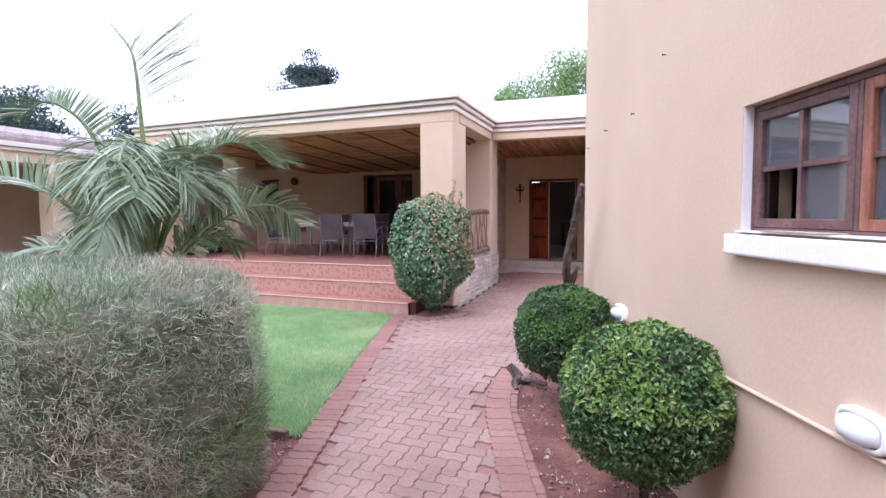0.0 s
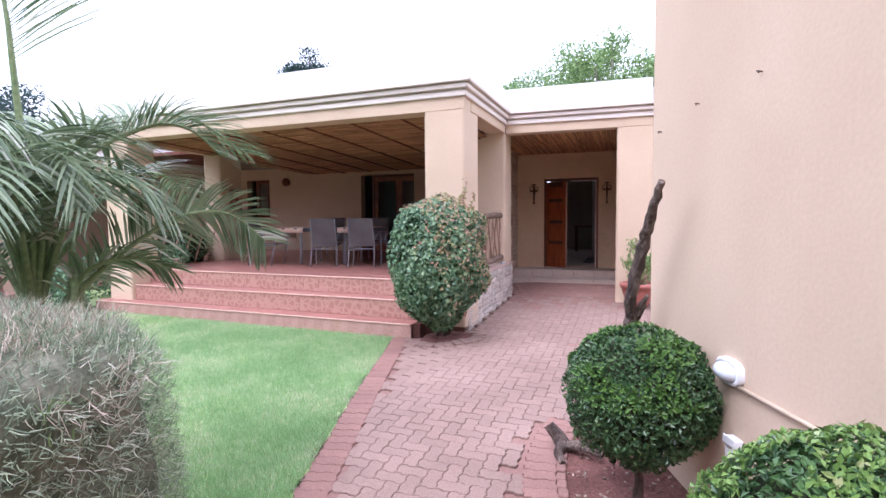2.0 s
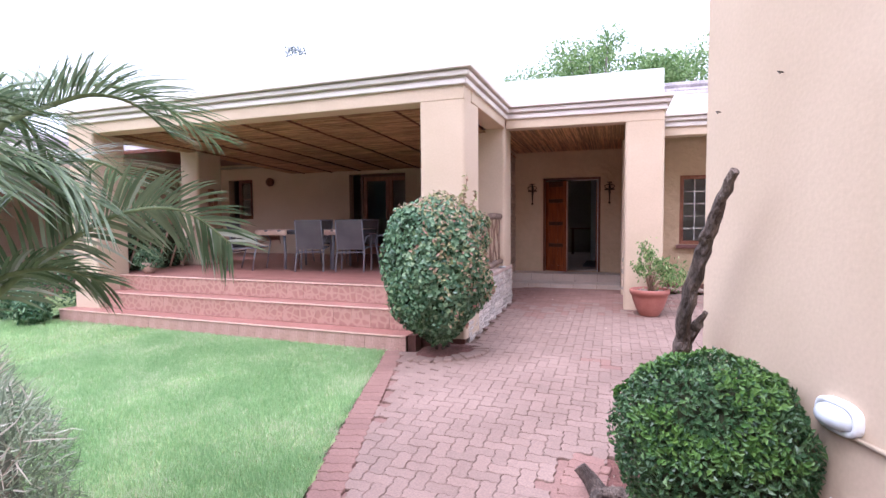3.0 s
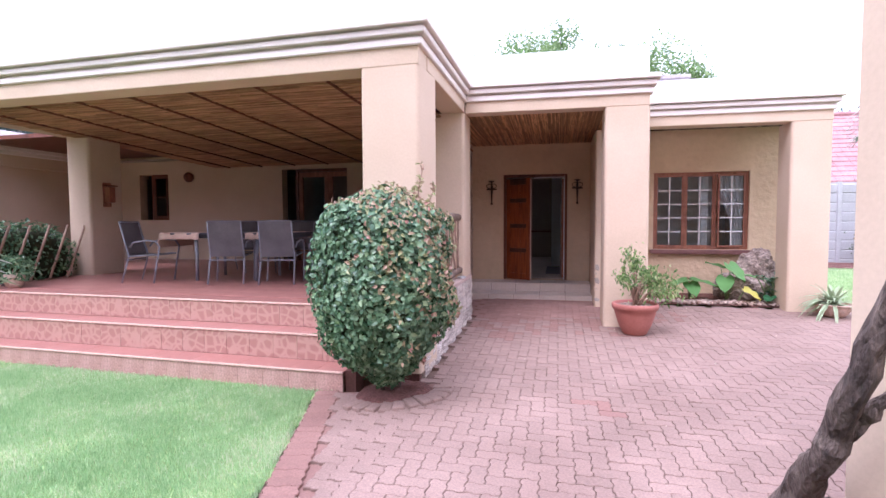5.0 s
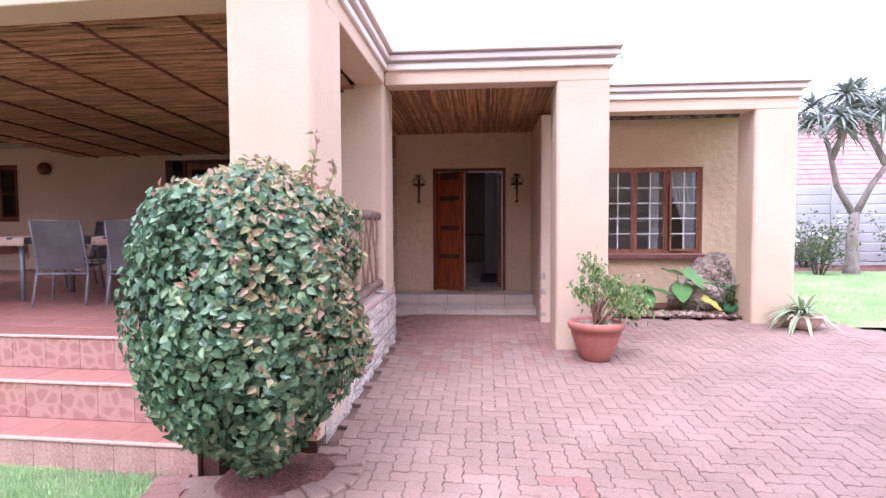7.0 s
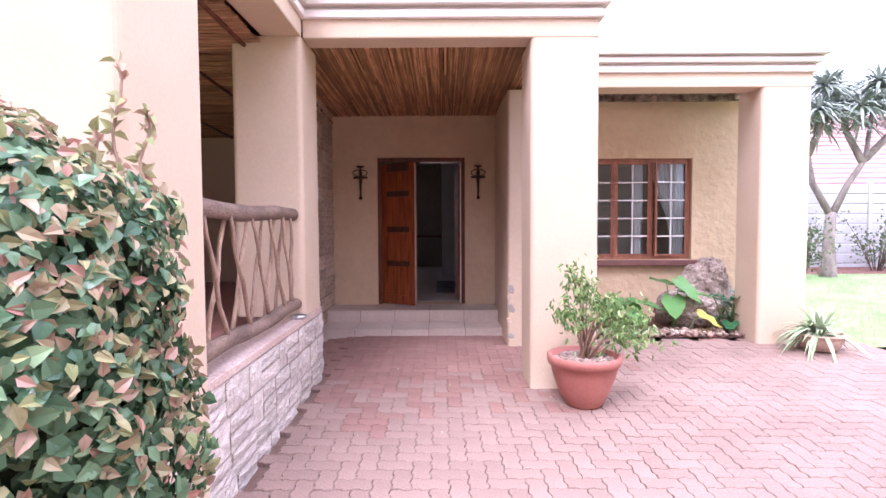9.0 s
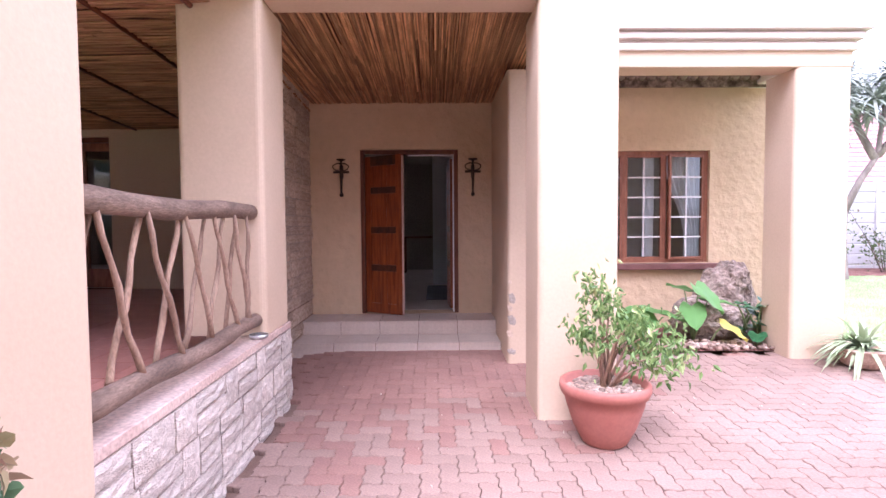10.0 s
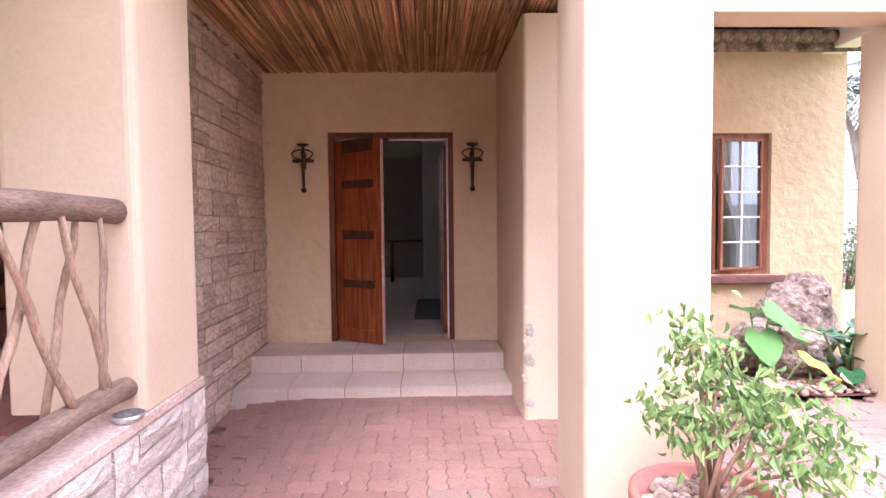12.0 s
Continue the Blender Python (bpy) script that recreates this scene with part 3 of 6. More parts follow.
M_PLAINRISER = surf("worn_bottom_riser", (0.36, 0.20, 0.165), (0.46, 0.28, 0.235), 5, 50, 0.6, 0.15)
steps()

# veranda back wall with a french door and a window
YB = 6.3
bm = bmesh.new()
for d in ((-11, -9.35, YB, YB + 0.25, 0, 3.4), (-9.35, -8.45, YB, YB + 0.25, 0, 1.55), (-9.35, -8.45, YB, YB + 0.25, 2.72, 3.4), (-8.45, -5.15, YB, YB + 0.25, 0, 3.4), (-5.15, -3.45, YB, YB + 0.25, 2.74, 3.4), (-3.45, -0.59, YB, YB + 0.25, 0, 3.4)):
    box(bm, *d)
solid("wall_veranda", bm, M_PLASTER, "tan plastered back wall of the veranda", "wall", "structure", m=VS)
solid("wall_veranda_end", boxes((-11, -10.75, 3.0, 6.3, -0.3, 3.4)), M_PLASTER, "tan plastered end wall beside the veranda", "wall", "structure", m=VS)
solid("floor_passage", boxes((-10.75, LEFT, 3.1, 6.3, -0.3, FLOOR - 0.01)), M_TILE, "terracotta tiled passage floor", "floor", "structure", m=VS)

# porch: stone clad wall, front wall with the doorway, side
solid("wall_porch_stone", boxes((-3.05, -2.84, 11.08, 13.72, -0.1, 3.3)), M_MORTAR, "stone clad side wall of the porch", "wall", "structure")
YD = 13.45
bm = bmesh.new()
for d in ((-3.05, -2.20, YD, YD + 0.25, -0.1, 3.3), (-0.96, 0.62, YD, YD + 0.25, -0.1, 3.3), (-2.20, -0.96, YD, YD + 0.25, 2.40, 3.3), (-2.20, -0.96, YD, YD + 0.25, -0.1, 0.315),
          (0.62, 2.26, YD, YD + 0.25, -0.1, 0.94), (0.62, 2.26, YD, YD + 0.25, 2.37, 3.3), (2.26, 3.02, YD, YD + 0.25, -0.1, 3.3), (2.77, 3.02, YD + 0.25, 19, -0.1, 3.3)):
    box(bm, *d)
solid("wall_front", bm, M_ROUGHPL, "trowelled ochre plaster front wall of the house", "wall", "structure")

# stone wall below the railing
solid("wall_stone_low", boxes((-2.75, -2.475, 8.06, 11.10, -0.35, 0.60)), M_MORTAR, "low cream stone clad wall of the veranda", "wall", "structure")
solid("wall_cap", boxes((-2.83, -2.462, 8.03, 11.10, 0.602, 0.655), bevel=0.006), M_PINKTILE, "pink tiled cap on the low stone wall", "wall cap", "structure")
solid("plinth", boxes((-3.09, -2.49, 7.955, 8.05, -0.35, 0.50)), M_BROWNPLINTH, "dark brown painted plinth under the corner pillar", "plinth", "structure")


# rooms behind the openings
def room(name, x0, x1, y0, y1, z0, z1, label, window=0.0):
    t = 0.12
    # window: width of an added gap in the back wall that admits daylight
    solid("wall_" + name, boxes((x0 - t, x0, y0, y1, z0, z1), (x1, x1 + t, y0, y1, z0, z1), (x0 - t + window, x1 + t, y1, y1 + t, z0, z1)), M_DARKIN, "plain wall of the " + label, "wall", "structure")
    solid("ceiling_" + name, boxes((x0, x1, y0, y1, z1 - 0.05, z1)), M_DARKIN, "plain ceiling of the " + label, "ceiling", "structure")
    solid("floor_" + name, boxes((x0, x1, y0, y1, z0, z0 + 0.05)), M_CREAMTILE, "tiled floor of the " + label, "floor", "structure")


# the hall's gap is made up, out of view, to brighten the hall
room("hall", -3.3, -0.25, YD + 0.252, 20.0, 0.27, 3.0, "entrance hall", 0.45)
room("bedroom", -0.10, 2.75, YD + 0.252, 17.5, 0.2, 3.0, "bedroom")
room("lounge", -14.0, -3.45, 14.6, 19.5, 0.5, 3.1, "lounge")
solid("roof_house", boxes((-9.0, -2.7, 9.0, 19.5, 3.45, 3.6), (-2.7, 2.8, 12.4, 19.0, 3.45, 3.6), (-2.7, 0.0, 10.8, 12.4, 3.45, 3.6)), M_WHITE, "flat white roof behind the parapets", "roof", "structure")


# ---- doorway, windows and fittings ----
def entrance_steps():
    st = thing("entrance_steps", "two cream tiled steps up to the front door", "steps", kind="structure")
    for k, (y0, z0, z1) in enumerate(((12.46, -0.02, 0.155), (12.93, 0.155, 0.312))):
        y1 = y0 + 0.5 if k == 0 else 13.448
        xa, xb = (-2.838, -0.538)
        part("step_core", boxes((xa, xb, y0 + 0.012, y1, -0.1, z1 - 0.014)), M_JOINT, st)
        n = 5
        w = (xb - xa) / n
        a = mesh_of("riser_tile", boxes((-w / 2 + 0.003, w / 2 - 0.003, 0, 0.012, z0 if k else -0.05, z1 - 0.013), bevel=0.003), M_CREAMTILE)
        b = mesh_of("tread_tile", boxes((-w / 2 + 0.003, w / 2 - 0.003, -0.006, y1 - y0, z1 - 0.012, z1), bevel=0.003), M_CREAMTILE)
        for i in range(n):
            for me in (a, b):
                o = new(me.name.split(".")[0], me)
                o.parent, o.location = st, (xa + w * (i + 0.5), y0, 0)


entrance_steps()


def front_door():
    d = thing("door_1", "red-brown panelled double door standing ajar with dark worn bands", "door", pose(-2.20, YD + 0.03, 0.315), kind="structure")
    part("frame", boxes((0.0, 0.05, 0, 0.14, 0, 2.082), (1.19, 1.24, 0, 0.14, 0, 2.082), (0.052, 1.188, 0, 0.14, 2.03, 2.082), bevel=0.004), M_WOODDARK, d)
    part("pale_stop", boxes((1.172, 1.189, 0.05, 0.08, 0, 2.03), (0.6, 1.17, 0.05, 0.08, 2.012, 2.029)), M_SILLW, d, "pale painted inner door stop")
    W2, H = 0.575, 2.0

    def leaf(name, m):
        lf = new(name, mesh_of(name, boxes((0, 0.09, 0, 0.045, 0.015, H), (W2 - 0.09, W2, 0, 0.045, 0.015, H), (0.2425, W2 - 0.2425, 0, 0.045, 0.015, H), bevel=0.004), M_DOORWOOD))
        lf.parent, lf.matrix_basis = d, m
        rails = ((0.015, 0.14), (0.55, 0.63), (1.03, 1.11), (1.53, 1.61), (1.88, H))
        for i, (a, b) in enumerate(rails):
            part("rail", boxes((0.088, W2 - 0.088, -0.002, 0.047, a, b), bevel=0.004), M_DOORBAND if 0 < i < 5 else M_DOORWOOD, lf, "blackened door rail" if 0 < i else "")
        for (a, b), (c, e) in zip(rails, rails[1:]):
            for x0, x1 in ((0.09, 0.2425), (W2 - 0.2425, W2 - 0.09)):
                part("panel", boxes((x0 - 0.004, x1 + 0.004, 0.006, 0.038, b - 0.004, c + 0.004), bevel=0.010, seg=1), M_DOORWOOD, lf)
        return lf

    lf = leaf("leaf", pose(0.052, 0.045, 0, 0, 0, -33))
    leaf("leaf", pose(1.188, 0.262, 0, 0, 0, 93))
    part("pale_edge", boxes((W2 + 0.001, W2 + 0.005, 0.004, 0.041, 0.02, H - 0.02)), M_PINKTILE, lf, "pale bare edge of the door leaf")


M_DOORBAND = surf("blackened_door_wood", (0.035, 0.012, 0.008), (0.09, 0.03, 0.015), 6, 40, 0.5, 0.2, stretch=(3, 3, 1))
front_door()


def sconce(x):
    s = thing("wall_sconce", "rusted wrought iron wall sconce beside the front door", "wall lamp", pose(x, YD - 0.002, 2.10), group="sconces by the door")
    bm = bmesh.new()
    tube(bm, [(0, -0.04, -0.26), (0, -0.045, -0.1), (0, -0.04, 0.05), (0, -0.05, 0.16)], [0.012, 0.017, 0.015, 0.012], 7)
    part("stem", bm, M_IRON, s, smooth=True)
    bm = bmesh.new()
    bmesh.ops.create_icosphere(bm, subdivisions=2, radius=0.026, matrix=Matrix.Translation((0, -0.04, -0.27)))
    part("finial", bm, M_IRON, s, smooth=True)
    part("backplate", boxes((-0.022, 0.022, -0.035, 0.0, -0.06, 0.10), bevel=0.006), M_IRON, s)
    part("crossbar", boxes((-0.10, 0.10, -0.055, -0.03, 0.0, 0.03), bevel=0.006), M_IRON, s)
    for sx in (-1, 1):
        bm = bmesh.new()
        tube(bm, [(sx * (0.03 + 0.07 * math.sin(a)), -0.06 - 0.02 * math.sin(a), 0.03 + 0.055 * (1 - math.cos(a)) - 0.02 * (a > 2)) for a in [0.35 * i for i in range(11)]], 0.007, 6)
        part("scroll", bm, M_IRON, s, smooth=True)
    bm = bmesh.new()
    lathe(bm, [(0.015, 0.15), (0.055, 0.165), (0.06, 0.175), (0.02, 0.18)], 14)
    bmesh.ops.translate(bm, verts=bm.verts[:], vec=(0, -0.05, 0))
    part("drip_pan", bm, M_IRON, s, smooth=True)
    return s


sc = sconce(-2.43)
copy_thing(sc, pose(-0.775, YD - 0.002, 2.10))


def casement(parent, x0, x1, z0, z1, cols, rows, fw, frame_m, bar_m, bar, depth=0.045, m=None, skip=(), glass=None):
    """One glazed sash with its bars, in the plane y of its parent."""
    s = new("sash", mesh_of("sash", boxes((x0, x0 + fw, 0, depth, z0, z1), (x1 - fw, x1, 0, depth, z0, z1), (x0 + fw, x1 - fw, 0, depth, z0, z0 + fw), (x0 + fw, x1 - fw, 0, depth, z1 - fw, z1), bevel=0.004), frame_m))
    s.parent = parent
    if m is not None:
        s.matrix_basis = m
    a, b, c, e = x0 + fw, x1 - fw, z0 + fw, z1 - fw
    for i in range(1, cols):
        x = a + (b - a) * i / cols
        part("glazing_bar", boxes((x - bar / 2, x + bar / 2, 0.004, depth - 0.01, c, e)), bar_m, s)
    for j in range(1, rows):
        z = c + (e - c) * j / rows
        part("glazing_bar", boxes((a, b, 0.006, depth - 0.012, z - bar / 2, z + bar / 2)), bar_m, s)
    for i in range(cols):
        for j in range(rows):
            if (i, j) in skip:
                continue
            xa, xb = a + (b - a) * i / cols, a + (b - a) * (i + 1) / cols
            za, zb = c + (e - c) * j / rows, c + (e - c) * (j + 1) / rows
            g = part("pane", boxes((xa, xb, depth * 0.5 - 0.002, depth * 0.5 + 0.002, za, zb)), glass or M_GLASS, s)
            g.visible_shadow = False
    return s


def bedroom_window():
    w = thing("window_1", "three-sash varnished wooden window with pale glazing bars", "window", pose(0.62, YD + 0.05, 0.94), kind="structure")
    part("frame", boxes((0, 0.05, 0, 0.1, 0, 1.43), (1.59, 1.64, 0, 0.1, 0, 1.43), (0.05, 1.59, 0, 0.1, 1.38, 1.43), (0.05, 1.59, 0, 0.1, 0, 0.045), (0.535, 0.575, 0, 0.1, 0.045, 1.38), (1.06, 1.105, 0, 0.1, 0.045, 1.38), bevel=0.004), M_FRAMEWOOD, w)
    for a, b in ((0.052, 0.533), (0.577, 1.058)):
        casement(w, a, b, 0.047, 1.378, 2, 5, 0.028, M_FRAMEWOOD, M_BAR, 0.018)
    casement(w, -0.483, 0.0, 0.047, 1.378, 2, 5, 0.028, M_FRAMEWOOD, M_BAR, 0.018, m=pose(1.588, -0.005, 0, 0, 0, 9))
    return w


M_BAR = surf("pale_steel_bar", (0.72, 0.69, 0.70), (0.78, 0.75, 0.76), 6, 60, 0.5, 0.1)
bedroom_window()
solid("window_sill", boxes((0.56, 2.40, YD - 0.11, YD + 0.04, 0.855, 0.935), bevel=0.012), M_SILLD, "dark red-brown tiled sill under the bedroom window", "window sill", "structure")


def curtain(x0, x1, sweep, label):
    """Hanging cloth from x0 to x1, whose x0 side is drawn across by sweep three quarters of the way down."""
    n, rows = 60, 24
    vs, fs = [], []
    for j in range(rows + 1):
        t = j / rows
        z = 2.33 - 1.36 * t
        q = min(1, t / 0.78)
        left = x0 + sweep * (q * q * (3 - 2 * q)) - 0.04 * max(0, t - 0.8)
        for i in range(n + 1):
            u = i / n
            vs.append((left + (x1 - left) * u, YD + 0.165 + 0.020 * math.sin(u * 42 + 0.9 * math.sin(t * 4)) + 0.006 * math.sin(u * 17 + t * 3), z))
    for j in range(rows):
        for i in range(n):
            a = j * (n + 1) + i
            fs.append((a, a + 1, a + n + 2, a + n + 1))
    ob = new("curtain", data_mesh("curtain", vs, fs, M_CURTAIN, True))
    ob.modifiers.new("thickness", "SOLIDIFY").thickness = 0.004
    return tagged(ob, label, "curtain", "bedroom curtains")


curtain(1.74, 2.26, 0.27, "pale gathered curtain drawn aside inside the bedroom window")
curtain(1.46, 1.60, 0.03, "narrow pale curtain strip inside the bedroom window")
bl = thing("window_blind", "grey slatted blind low inside the bedroom window", "blind", pose(0.66, YD + 0.36, 0.98))
for i in range(12):
    part("slat", boxes((0, 1.0, -0.012, 0.012, i * 0.045, i * 0.045 + 0.003)), M_BAR, bl)


def eave():
    """Old mossy tile edge under the roof, over the bedroom window."""
    e = thing("eave", "mossy weathered roof tile edge above the bedroom window", "eave", kind="structure")
    part("fascia", boxes((0.05, 3.12, 13.26, 13.30, 3.12, 3.26), bevel=0.01), M_MOSSTILE, e)
    bm = bmesh.new()
    tube(bm, [(0.13 * 0, 0, 0), (0, -0.30, -0.10)], [0.055, 0.062], 10)
    me = mesh_of("roof_tile", bm, M_MOSSTILE, True)
    for i in range(24):
        o = new("roof_tile", me)
        o.parent, o.location = e, (0.12 + 0.128 * i, 13.5, 3.34)
    part("tile_bed", boxes((0.05, 3.12, 13.2, 14.0, 3.262, 3.30)), M_MOSSTILE, e)


eave()


M_GLASS_OLD = glassmat("dusty_window_glass", (0.62, 0.66, 0.70), ior=2.5, sky_veil=0.13)


def garden_window():
    w = thing("window_2", "worn brown two-sash casement window with four panes a sash", "window", W @ pose(0.05, 0, 1.395) @ pose(0, 0, 0, 0, 0, -90), kind="structure")
    # its own x runs from the far jamb towards the near one
    part("frame", boxes((0.0, 0.025, 0, 0.09, 0.0, 0.60), (1.725, 1.75, 0, 0.09, 0, 0.60), (0.025, 1.725, 0, 0.09, 0.572, 0.60), (0.025, 1.725, 0, 0.09, 0.0, 0.022), (0.632, 0.655, 0, 0.09, 0.022, 0.572), bevel=0.004), M_FRAMEOLD, w)
    casement(w, 0.027, 0.630, 0.024, 0.570, 2, 2, 0.042, M_FRAMEOLD, M_FRAMEOLD, 0.022, skip=((0, 0),), glass=M_GLASS_OLD)
    casement(w, 0.657, 1.723, 0.024, 0.570, 3, 2, 0.042, M_FRAMEWOOD, M_FRAMEOLD, 0.022, glass=M_GLASS_OLD)
    part("pane", boxes((0.07, 0.17, 0.02, 0.024, 0.066, 0.29)), M_GLASS, w, "broken half of a window pane")
    return w


garden_window()
solid("window_sill_garden", boxes((-0.06, -0.001, -1.9, 0.045, 1.285, 1.385), bevel=0.014, seg=3), M_SILLW, "thick white painted sill of the garden window", "window sill", "structure", m=W)
solid("window_reveal", boxes((0.004, 0.05, -0.004, 0.0, 1.395, 2.0), (-0.03, 0.05, -1.746, -0.006, 1.396, 1.402)), M_SILLW, "white painted reveal of the garden window", "window reveal", "structure", m=W)
solid("slate", boxes((-0.045, 0.045, -0.62, -0.22, 1.4035, 1.409)), M_STONE2, "flat grey slate lying on the white window sill", "slate", m=W)


def bulkhead(y, z):
    b = thing("bulkhead_lamp", "oval white bulkhead lamp on the outbuilding wall", "wall lamp", W @ pose(0, y, z) @ Matrix.Diagonal((0.8, 0.8, 0.8, 1)), group="bulkhead lamps")
    bm = bmesh.new()
    bmesh.ops.create_uvsphere(bm, u_segments=24, v_segments=14, radius=1)
    for v in bm.verts:
        d = v.co.copy()
        q = (abs(d.y) ** 3 + abs(d.z) ** 3) ** (1 / 3) or 1
        r = math.hypot(d.y, d.z) / q
        v.co = (min(d.x, 0.0) * 0.085 - 0.03, d.y * 0.115 * r ** 0.6, d.z * 0.062 * r ** 0.6)
    part("diffuser", bm, M_LAMPG, b, "frosted glass diffuser", smooth=True)
    bm = bmesh.new()
    n = 32
    rings = []
    for ax, ay, az in ((0.0, 0.142, 0.087), (-0.035, 0.142, 0.087), (-0.045, 0.132, 0.077), (-0.045, 0.117, 0.062), (-0.02, 0.112, 0.058)):
        ring = []
        for k in range(n):
            a = 2 * math.pi * k / n
            c, s = math.cos(a), math.sin(a)
            q = (abs(c) ** 3 + abs(s) ** 3) ** (1 / 3)
            ring.append(bm.verts.new((ax, ay * c / q, az * s / q)))
        rings.append(ring)
    for r0, r1 in zip(rings, rings[1:]):
        for k in range(n):
            bm.faces.new((r0[k], r1[k], r1[(k + 1) % n], r0[(k + 1) % n]))
    part("housing", bm, M_LAMPW, b, "white plastic housing", smooth=True)
    return b


lamp = bulkhead(1.57, 0.70)
copy_thing(lamp, W @ pose(0, -0.80, 0.735))
bm = bmesh.new()
tube(bm, [(-0.012, -5, 0.66), (-0.012, -0.9, 0.66), (-0.012, 0, 0.648), (-0.012, 1.5, 0.64)], 0.011, 8)
solid("conduit", bm, M_PLASTER, "thin painted cable conduit along the outbuilding wall", "conduit", m=W, smooth=True)
box1 = thing("junction_box", "small white electrical box low on the outbuilding wall", "junction box", W @ pose(0, 1.50, 0.345))
part("body", boxes((-0.045, 0, -0.05, 0.05, -0.10, 0.02), bevel=0.006), M_LAMPW, box1)
part("lid", boxes((-0.055, -0.046, -0.055, 0.055, -0.02, 0.025), bevel=0.003), M_LAMPW, box1)
for y, z in ((0.87, 2.50), (1.386, 2.225), (1.984, 2.196), (2.497, 2.111)):
    nl = thing("wall_nail", "small rusty bent nail in the tan wall", "nail", W @ pose(0, y, z), group="nails in the wall")
    bm = bmesh.new()
    tube(bm, [(0.01, 0, 0), (-0.03, -0.004, 0.004), (-0.035, -0.03, -0.012)], 0.0035, 5)
    part("shaft", bm, M_IRON, nl)


# ---- veranda fittings ----
def railing():
    r = thing("pole_railing", "rustic wooden pole railing with crossed branch balusters on the stone wall", "railing", pose(-2.60, 0, 0.655))
    rg = random.Random(4)

    def pole(name, z, r0, y0, y1, x):
        bm = bmesh.new()
        n = 10
        tube(bm, [(x + 0.008 * math.sin(i * 1.3), y0 + (y1 - y0) * i / n, z + 0.010 * math.sin(i * 0.9 + z)) for i in range(n + 1)], [r0 * (1 + 0.06 * math.sin(i * 2.1)) for i in range(n + 1)], 14, wob=0.03, rng=rg)
        return part(name, bm, M_LOG, r, "thick grey-brown pole", smooth=True)

    pole("top_rail", 0.888, 0.054, 8.5, 10.60, 0.03)
    pole("bottom_rail", 0.11, 0.050, 8.5, 10.60, 0.05)
    sticks = ((8.55, 8.78), (9.02, 8.74), (8.855, 9.138), (9.40, 9.087), (9.22, 9.49), (9.77, 9.47), (9.51, 9.81), (10.14, 9.81), (9.815, 10.07), (10.38, 10.11), (10.06, 10.27), (10.33, 10.36))
    for i, (a, b) in enumerate(sticks):
        bm = bmesh.new()
        k = 7
        tube(bm, [(0.035 + (0.024 if i % 2 else -0.024) + 0.006 * math.sin(j * 1.7 + i), a + (b - a) * j / k + 0.007 * math.sin(j * 1.1 + i * 2), 0.13 + (0.86 - 0.13) * j / k) for j in range(k + 1)], [0.0148 * (1 + 0.14 * math.sin(j * 1.9 + i)) * (1.1 - 0.25 * j / k) for j in range(k + 1)], 8, wob=0.05, rng=rg)
        part("branch", bm, M_STICK, r, "peeled branch baluster", smooth=True)


railing()
tin = thing("ashtray", "shallow dull tin dish on the stone wall cap", "dish", pose(-2.50, 10.42, 0.655))
bm = bmesh.new()
lathe(bm, [(0.05, 0.0), (0.062, 0.012), (0.066, 0.032), (0.06, 0.032), (0.05, 0.01), (0.0001, 0.008)], 24)
part("dish", bm, M_METALRIM, tin, smooth=True)


def chair():
    c = thing("patio_chair", "grey metal patio chair with a sling mesh seat", "chair", group="chairs round the veranda table")
    for s in (-1, 1):
        bm = bmesh.new()
        tube(bm, [(s * 0.29, -0.02, 0.0), (s * 0.285, 0.03, 0.30), (s * 0.28, 0.08, 0.56), (s * 0.28, 0.02, 0.645), (s * 0.28, -0.12, 0.66), (s * 0.27, -0.34, 0.63), (s * 0.26, -0.40, 0.55)], 0.014, 8)
        bmesh.ops.translate(bm, verts=bm.verts[:], vec=(0, 0.22, 0))
        part("arm_and_front_leg", bm, M_CHAIRF, c, smooth=True)
        bm = bmesh.new()
        tube(bm, [(s * 0.26, -0.33, 0.0), (s * 0.255, -0.24, 0.30), (s * 0.25, -0.21, 0.42), (s * 0.245, -0.26, 0.60), (s * 0.24, -0.35, 0.95)], 0.014, 8)
        part("back_leg", bm, M_CHAIRF, c, smooth=True)
        bm = bmesh.new()
        tube(bm, [(s * 0.245, -0.22, 0.41), (s * 0.25, 0.26, 0.44)], 0.013, 8)
        part("side_rail", bm, M_CHAIRF, c, smooth=True)
    bm = bmesh.new()
    tube(bm, [(-0.255, -0.24, 0.36), (0.255, -0.24, 0.36)], 0.012, 8)
    part("stretcher", bm, M_CHAIRF, c, smooth=True)
    bm = bmesh.new()
    tube(bm, [(-0.24, -0.35, 0.95), (0.24, -0.35, 0.95)], 0.013, 8)
    part("top_rail", bm, M_CHAIRF, c, smooth=True)
    part("seat", boxes((-0.24, 0.24, -0.22, 0.27, 0.425, 0.435), bevel=0.003), M_SLING, c, "dark mesh sling seat")
    bm = boxes((-0.235, 0.235, -0.005, 0.005, 0.0, 0.56), bevel=0.003)
    bmesh.ops.transform(bm, verts=bm.verts[:], matrix=pose(0, -0.225, 0.41, 14))
    part("backrest", bm, M_SLING, c, "grey mesh sling backrest")
    return c


ch = chair()
FW = FLOOR
ch.matrix_world = pose(-6.14, 10.24, FW, 0, 0, 18)
for x, y, a in ((-5.32, 10.32, 14), (-7.46, 10.08, -80), (-7.05, 11.8, 178), (-5.9, 11.85, 184), (-4.75, 10.95, 95)):
    copy_thing(ch, pose(x, y, FW, 0, 0, a))


